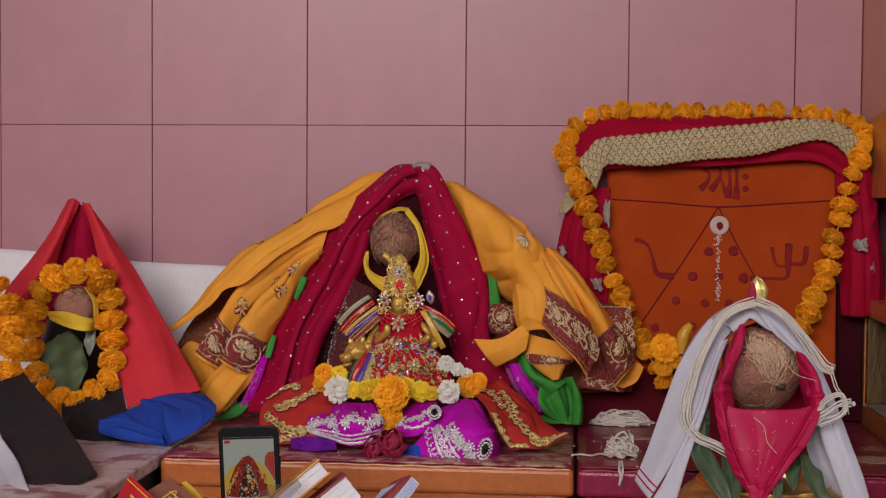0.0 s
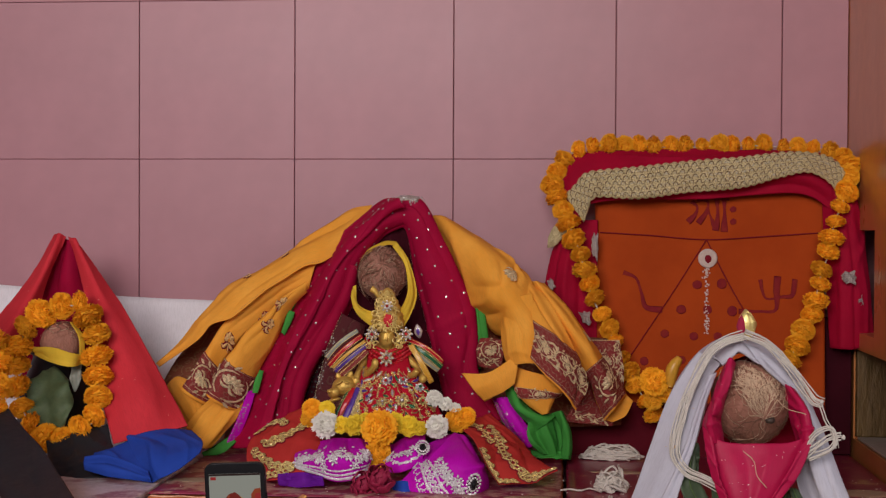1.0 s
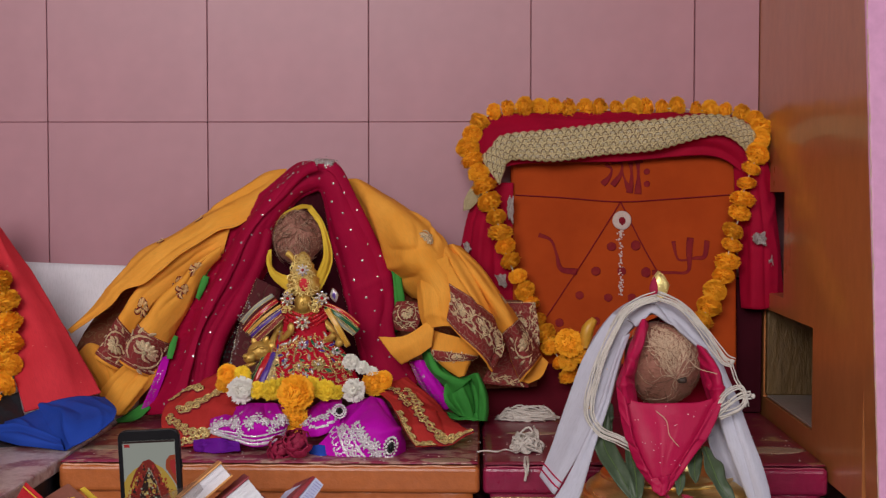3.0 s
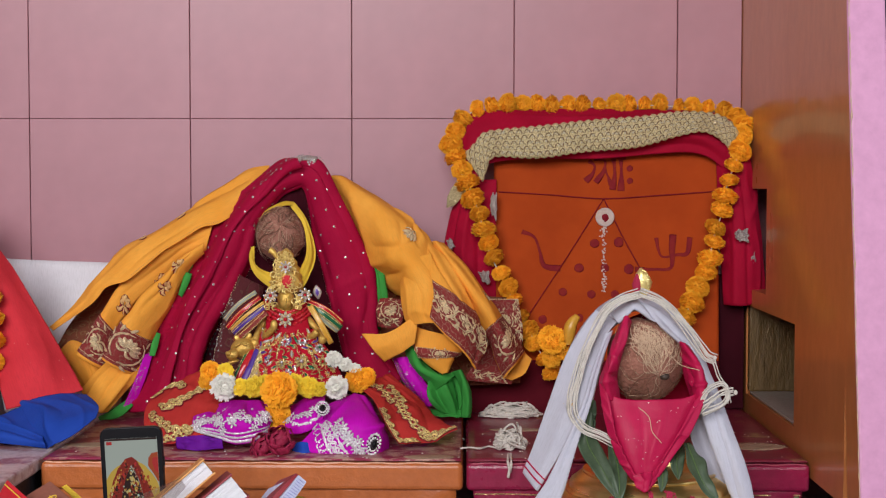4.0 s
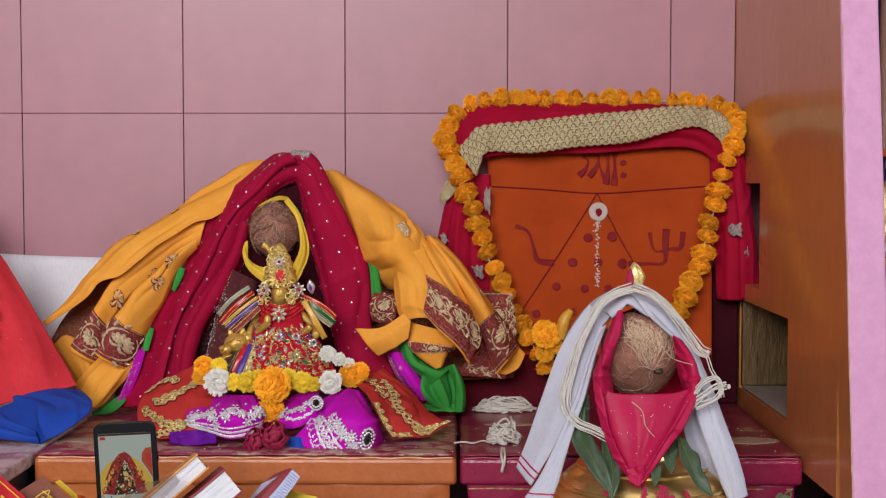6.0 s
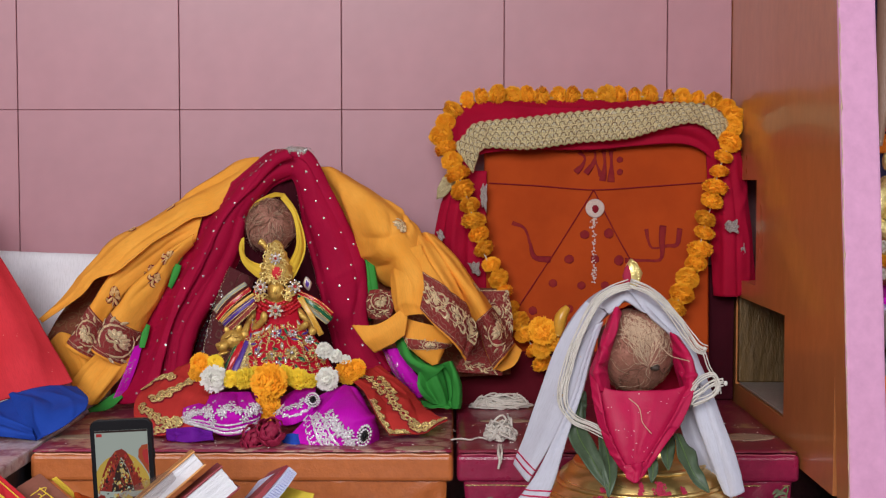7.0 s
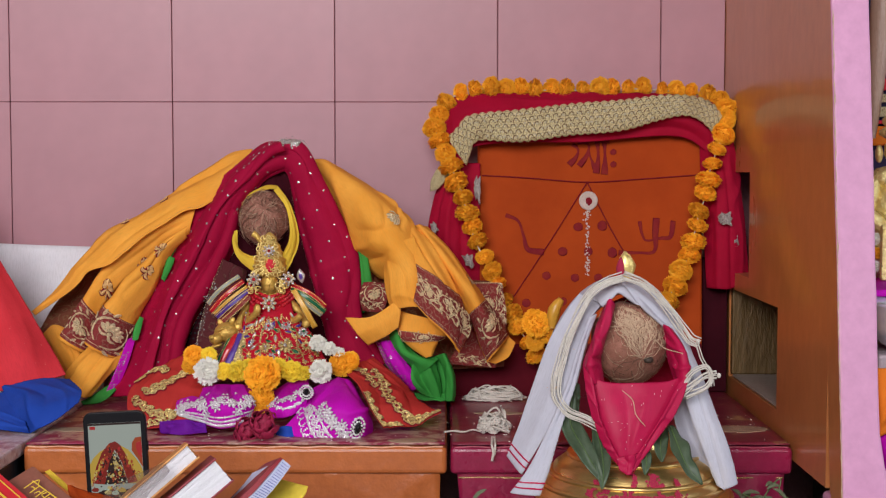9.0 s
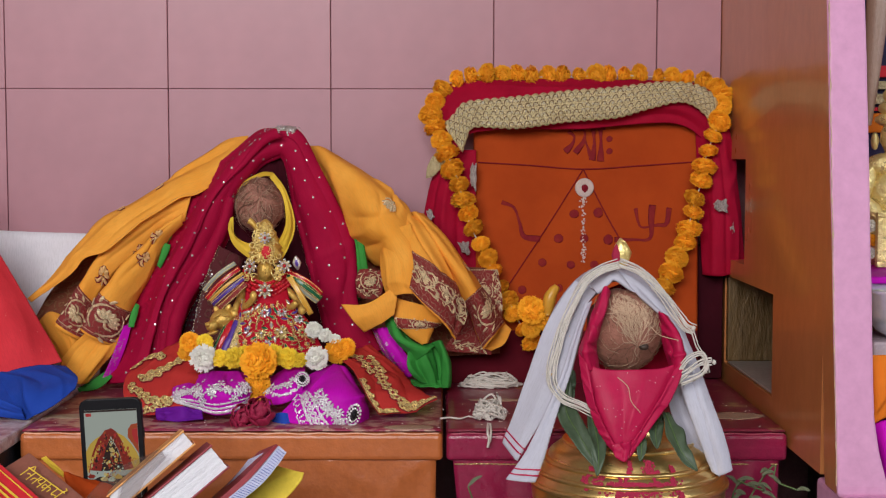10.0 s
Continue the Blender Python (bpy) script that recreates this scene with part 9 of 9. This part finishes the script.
part("pod", joined("pod", [tube([(0.987, -0.200, 0.554), (0.991, -0.200, 0.585), (1.003, -0.200, 0.604)], 0.008, 16, 8, lambda s: 0.4 + math.sin(math.pi * (0.1 + 0.8 * s)))]), ENAMEL_YELLOW, br)

# powder, rice and spilled paste on the stands
sp = thing("spilled_paste", None, None, "dried pale paste and rice grains spilled on the stands", "spill")
for p, a, b in (((0.757, -0.505, 0.422), 0.038, 0.017), ((0.236, -0.422, 0.422), 0.05, 0.02), ((1.265, -0.413, 0.422), 0.045, 0.03), ((0.901, -0.281, 0.422), 0.05, 0.014)):
    bmz = blob((a, b, 0.0012), 3, 0.25, 2.2, a * 100)
    bmz.transform(Matrix.Translation((p[0], p[1], Z_TOP + 0.0012)))
    part("patch", bmz, surface("dried_paste", (0.40, 0.30, 0.20), (0.30, 0.17, 0.12), 0.6, coarse=40, fine=300, bumps=0.4), sp)
random.seed(42)
discs("rice_scatter", [(Vector((random.uniform(0.19, 1.3), random.uniform(-0.52, -0.3), Z_TOP + 0.0018)), Vector((0, 0, 1))) for _ in range(150)], 0.0017, PETAL_WHITE, sp, "scattered rice grains", 5, 0.5)

# green sprigs before the maroon stand
def sprig(spine, leaves, label, seed):
    rnd = random.Random(seed)
    t = thing("sprig", None, None, label, "sprig", "green sprigs")
    part("stem", joined("stem", [tube(spine, 0.0013, 30, 5)]), STEM, t)
    c = curve_through(spine, leaves + 2)
    for k in range(1, leaves + 2):
        p = Vector(c[k])
        d = Vector((rnd.choice((-1, 1)) * rnd.uniform(0.5, 1), rnd.uniform(-0.6, 0.2), rnd.uniform(-0.4, 0.6))).normalized() * rnd.uniform(0.016, 0.028)
        leaf_blade("leaf", [tuple(p), tuple(p + d * 0.5 + Vector((0, 0, 0.003))), tuple(p + d)], 0.0055, HERB, t, 0.2, (0, 0.4, 1))
    return t


sprig([(1.220, -0.620, 0.305), (1.251, -0.600, 0.349), (1.273, -0.600, 0.381), (1.282, -0.600, 0.385), (1.278, -0.610, 0.367), (1.304, -0.630, 0.358)], 6, "thin green herb sprig with narrow leaves", 1)
sprig([(1.216, -0.600, 0.299), (1.223, -0.600, 0.349), (1.239, -0.600, 0.365)], 5, "thin green herb sprig with narrow leaves", 2)
sprig([(1.297, -0.630, 0.308), (1.275, -0.620, 0.346), (1.245, -0.610, 0.358), (1.225, -0.610, 0.367)], 6, "thin green herb sprig with narrow leaves", 3)
sprig([(0.885, -0.600, 0.233), (0.854, -0.600, 0.324), (0.843, -0.600, 0.355)], 3, "thin green herb sprig with narrow leaves", 4)

# ---- small pot group beside the grey stand ----
lc = (-0.050, -0.265, 0.621)
coconut("coconut", lc, (0.036, 0.036, 0.036), (0, 0, 0), "small smooth brown coconut ringed by marigolds", 20, 9)
ls = thing("lemon_scarf", None, None, "lemon-yellow cloth strip tied round the small coconut", "scarf")
cloth("strip", [[(-0.098, -0.280, 0.615), (-0.050, -0.305, 0.617), (-0.020, -0.305, 0.608), (-0.008, -0.280, 0.603)], [(-0.088, -0.285, 0.602), (-0.048, -0.310, 0.591), (-0.018, -0.310, 0.585), (-0.010, -0.280, 0.587)]], LEMON, ls, 34, 14, ((1.0, 0.002, 0.2, 0.2),), 0.002, seed=81)
cloth("strip", [[(-0.031, -0.280, 0.658), (-0.012, -0.290, 0.633), (-0.010, -0.290, 0.599)], [(-0.029, -0.270, 0.656), (-0.007, -0.280, 0.632), (-0.006, -0.280, 0.597)]], LEMON, ls, 26, 8, (), 0.001, seed=82)
bl = leaf_blade("leaf", [(-0.075, -0.260, 0.576), (-0.060, -0.295, 0.531), (-0.044, -0.305, 0.467)], 0.078, BETEL, None, 0.15, (1, 0, 0.1))
tagged(bl, "broad green betel leaf hung below the coconut", "leaf", "leaves on the small pot")
bl = leaf_blade("leaf", [(-0.022, -0.260, 0.596), (-0.020, -0.280, 0.569), (-0.022, -0.280, 0.540)], 0.02, GREY_GREEN, None, 0.15, (1, 0, 0.3))
tagged(bl, "pale dry leaf hung below the coconut", "leaf", "leaves on the small pot")
sp2 = thing("dark_pot", None, None, "dark metal pot hidden under cloth and flowers", "pot")
lp = (-0.094, -0.165, 0.515)
part("body", turned([(0.04, 0), (0.065, 0.02), (0.075, 0.07), (0.07, 0.11), (0.05, 0.15), (0.045, 0.17), (0.055, 0.18)]), BLACK, sp2)
sp2.location = (lp[0], lp[1], Z_TOP)
bk = thing("black_cloth", None, None, "crumpled black cloth lying under the garland", "cloth")
cloth("fold", [[(-0.046, -0.340, 0.461), (-0.029, -0.380, 0.431), (0.000, -0.410, 0.413)], [(0.004, -0.330, 0.480), (0.027, -0.380, 0.446), (0.060, -0.420, 0.417)], [(0.042, -0.300, 0.486), (0.066, -0.340, 0.450), (0.106, -0.390, 0.417)]], BLACK, bk, 30, 40, ((2.0, 0.004, 0.4, 0.2),), 0.005, seed=83)

garland("side_garland", [(-0.174, -0.420, 0.700), (-0.118, -0.440, 0.675), (-0.091, -0.450, 0.622), (-0.082, -0.460, 0.569), (-0.093, -0.460, 0.515), (-0.129, -0.460, 0.478)], 9, 0.028, "orange marigold garland hung on the neighbouring pot", "garlands")
bd = thing("black_drape", None, None, "stiff folded black cloth hanging beside the garland", "cloth")
cloth("panel", [[(-0.110, -0.500, 0.512), (-0.021, -0.620, 0.448), (0.098, -0.800, 0.398)], [(-0.072, -0.500, 0.525), (0.023, -0.610, 0.460), (0.124, -0.760, 0.412)], [(-0.057, -0.470, 0.535), (0.046, -0.570, 0.474), (0.146, -0.700, 0.425)]], BLACK, bd, 40, 30, ((1.0, 0.004, 0.3, 0.2),), 0.004, 0.004, seed=84, grain=10)
wd = thing("white_drape", None, None, "white cloth end hanging below the black cloth", "cloth")
cloth("panel", [[(-0.072, -0.640, 0.458), (-0.022, -0.700, 0.423), (0.050, -0.800, 0.393)], [(-0.024, -0.640, 0.470), (0.026, -0.690, 0.442), (0.080, -0.775, 0.419)]], WHITE, wd, 24, 16, ((1.0, 0.003, 0.2, 0.2),), 0.003, 0.003, seed=85)

# ---- neighbouring niche beyond the partition ----
bm = bmesh.new()
nx, ny = 1.520, -0.36


def swell(place, radii, tilt=0.0, rough=0.08, seed=1):
    b = blob(radii, 3, rough, 5, seed)
    b.transform(Matrix.Translation((nx + place[0], ny + place[1], place[2])) @ pose(0, 0, 0, 0, tilt, 0))
    me = bpy.data.meshes.new("tmp")
    b.to_mesh(me)
    b.free()
    bm.from_mesh(me)
    bpy.data.meshes.remove(me)


for place, radii, tilt in (
    ((0, 0, 0.672), (0.062, 0.05, 0.03), 0), ((0, 0, 0.715), (0.040, 0.036, 0.045), 0), ((0, -0.004, 0.768), (0.044, 0.034, 0.040), 0), ((0, 0, 0.812), (0.048, 0.030, 0.020), 0),
    ((0, 0, 0.834), (0.014, 0.014, 0.016), 0), ((0, -0.006, 0.856), (0.023, 0.024, 0.028), 0), ((0, 0, 0.884), (0.030, 0.026, 0.012), 0), ((0, 0, 0.902), (0.025, 0.022, 0.014), 0), ((0, 0, 0.922), (0.018, 0.017, 0.016), 0), ((0, 0, 0.944), (0.010, 0.010, 0.018), 0),
    ((-0.045, -0.010, 0.780), (0.013, 0.013, 0.036), 14), ((-0.040, -0.028, 0.742), (0.012, 0.012, 0.028), -42), ((0.045, -0.010, 0.780), (0.013, 0.013, 0.036), -14), ((0.040, -0.028, 0.742), (0.012, 0.012, 0.028), 42),
    ((-0.036, -0.018, 0.690), (0.034, 0.026, 0.018), 12), ((0.036, -0.018, 0.690), (0.034, 0.026, 0.018), -12), ((-0.030, 0, 0.850), (0.006, 0.008, 0.014), 0), ((0.030, 0, 0.850), (0.006, 0.008, 0.014), 0), ((0, -0.036, 0.790), (0.016, 0.008, 0.020), 0),
):
    swell(place, radii, tilt)
thing("brass_statue", bm, POLISHED, "polished brass seated statue in the next niche", "statue")
thing("niche_shelf", box(1.368, -0.6, 0.646, 2.6, -0.02, 0.656, 0.003), PURPLE, "shelf covered with magenta cloth in the next niche", "shelf")
plq = thing("brass_plaque", None, None, "small embossed brass plaque leaning by the statue", "plaque")
part("plate", box(1.464, -0.458, 0.658, 1.530, -0.450, 0.742, 0.003), POLISHED, plq)
for x0, x1, z0, z1 in ((1.464, 1.530, 0.734, 0.742), (1.464, 1.530, 0.658, 0.666), (1.464, 1.472, 0.666, 0.734), (1.522, 1.530, 0.666, 0.734)):
    part("border", box(x0, -0.463, z0, x1, -0.458, z1, 0.0015), POLISHED, plq)
part("relief", blob((0.015, 0.006, 0.026), 3, 0.2, 6), POLISHED, plq).location = (1.497, -0.459, 0.698)
part("relief", blob((0.008, 0.006, 0.009), 3, 0.2, 6), POLISHED, plq).location = (1.497, -0.460, 0.724)
random.seed(51)
for q, r, mat, lab in (((1.461, -0.440, 0.720), 0.009, BLOOMS_WHITE, "small white flower head by the plaque"), ((1.463, -0.440, 0.698), 0.010, BLOOMS, "small orange flower head by the plaque"), ((1.461, -0.440, 0.678), 0.009, BLOOMS_WHITE, "small white flower head by the plaque")):
    tagged(put_bloom(mat, q, r), lab, "flower", "flowers in the next niche")
pk = thing("steel_bowl", None, None, "shiny steel bowl with a pale rim under the shelf", "bowl")
part("body", turned([(0.03, 0), (0.045, 0.01), (0.062, 0.032), (0.066, 0.062), (0.070, 0.066), (0.066, 0.068), (0.060, 0.060), (0.05, 0.02)]), surface("bright_steel", (0.82, 0.87, 0.94), (0.66, 0.73, 0.84), 0.14, 0.6, coarse=12), pk)
pk.location = (1.446, -0.655, 0.578)
thing("plastic_box", box(1.384, -0.70, 0.531, 1.56, -0.58, 0.577, 0.004), surface("cloudy_pink_plastic", (0.46, 0.38, 0.40), (0.30, 0.25, 0.28), 0.25, coarse=30), "cloudy pinkish plastic box under the steel bowl", "box")
nst = thing("niche_stand", None, None, "stand hung with orange and magenta cloth in the next niche", "altar stand")
part("top", box(1.368, -0.71, 0.50, 2.6, -0.47, 0.530, 0.004), ORANGE_VINYL, nst)
part("base", box(1.48, -0.6, 0.0, 2.6, -0.05, 0.50, 0.004), DARK_WOOD, nst)
cloth("orange_fall", [[(1.368, -0.715, 0.561), (1.370, -0.720, 0.516), (1.378, -0.720, 0.472)], [(1.386, -0.720, 0.562), (1.380, -0.740, 0.520), (1.384, -0.730, 0.476)], [(1.449, -0.720, 0.562), (1.444, -0.735, 0.519), (1.446, -0.730, 0.510)]], BRIGHT_ORANGE, nst, 30, 40, (), 0.003, seed=91, lines=(([(0.95, 0.02), (0.8, 0.2), (0.6, 0.4)], 0.006, 0.006), ([(0.9, 0.15), (0.75, 0.35), (0.7, 0.6)], 0.005, -0.006)))
cloth("magenta_fall", [[(1.376, -0.715, 0.468), (1.386, -0.720, 0.432), (1.397, -0.720, 0.387)], [(1.392, -0.720, 0.474), (1.397, -0.740, 0.437), (1.407, -0.740, 0.377)], [(1.450, -0.720, 0.493), (1.456, -0.730, 0.435), (1.465, -0.730, 0.359)]], PURPLE, nst, 30, 40, (), 0.003, seed=92, lines=(([(0.02, 0.2), (0.5, 0.3), (0.98, 0.3)], 0.006, 0.006), ([(0.02, 0.45), (0.5, 0.5), (0.98, 0.5)], 0.006, -0.006)))
thing("tapered_column", joined("tapered_column", [tube([(1.487, -0.340, 0.875), (1.490, -0.340, 0.940), (1.494, -0.340, 1.020), (1.502, -0.340, 1.127), (1.519, -0.340, 1.302)], 0.030, 40, 24, lambda s: 0.10 + 1.0 * s ** 0.8)]), surface("glossy_grey_brown", (0.44, 0.31, 0.24), (0.34, 0.23, 0.18), 0.25, stretch=(8, 8, 1)), "smooth tapered grey-brown column end in the next niche", "column")
hang = thing("niche_hanging", None, None, "dark cloth with gilt and red trim hung in the next niche", "hanging")
cloth("panel", [[(1.37, -0.10, 1.3), (1.37, -0.10, 0.66)], [(2.0, -0.10, 1.3), (2.0, -0.10, 0.66)]], VIOLET_DUSK, hang, 20, 40, ((4.0, 0.006, 0.0, 0.1),), 0.002, seed=93)
for za, zb, mat, nm in ((0.985, 0.965, RED, "red_trim"), (0.958, 0.944, GILT_LACE, "gilt_trim"), (0.936, 0.918, GILT_LACE, "gilt_trim"), (0.912, 0.906, RED, "red_trim"), (0.902, 0.868, BRIGHT_ORANGE, "orange_trim")):
    cloth(nm, [[(1.37, -0.118, za), (1.37, -0.118, zb)], [(2.0, -0.118, za), (2.0, -0.118, zb)]], mat, hang, 8, 30, (), 0.002, seed=94)
thing("gilt_board", box(X_SIDE + 0.002, -0.086, 0.457, 1.46, -0.0715, 0.610, 0.002), GOLD_WOOD, "worn gilt wooden board in the lower cut-out", "board")
thing("gilt_board", box(1.46, -0.46, 0.457, 1.475, -0.05, 0.596, 0.003), GOLD_WOOD, "worn gilt wooden board behind the lower cut-out", "board")
thing("ledge", box(X_SIDE + 0.003, -0.416, 0.4535, 1.458, -0.088, 0.4575, 0.001), surface("dusty_ledge", (0.30, 0.25, 0.21), (0.22, 0.18, 0.15), 0.7), "dusty grey ledge of the lower cut-out", "ledge", kind="structure")


# ---- wall tiles, one by one ----
def tile_mesh(w, h):
    bm = box(-w / 2, -0.004, -h / 2, w / 2, 0.006, h / 2, 0.0009, 1)
    me = bpy.data.meshes.new("tile")
    bmesh.ops.recalc_face_normals(bm, faces=bm.faces)
    bm.to_mesh(me)
    bm.free()
    return me


TILE_FULL = tile_mesh(0.2986, 0.2993)
TILE_CUT = tile_mesh(X_SIDE - 1.2 - 0.002, 0.2993)
for col in range(-4, 5):
    for row in range(-2, 9):
        cut = col == 4
        t = part("tile", TILE_CUT if cut else TILE_FULL, TILE, wall)
        t.location = ((1.2 + X_SIDE) / 2 if cut else 0.3 * col + 0.15, random.uniform(-0.0004, 0.0004), 0.95 + 0.3 * row + 0.15)
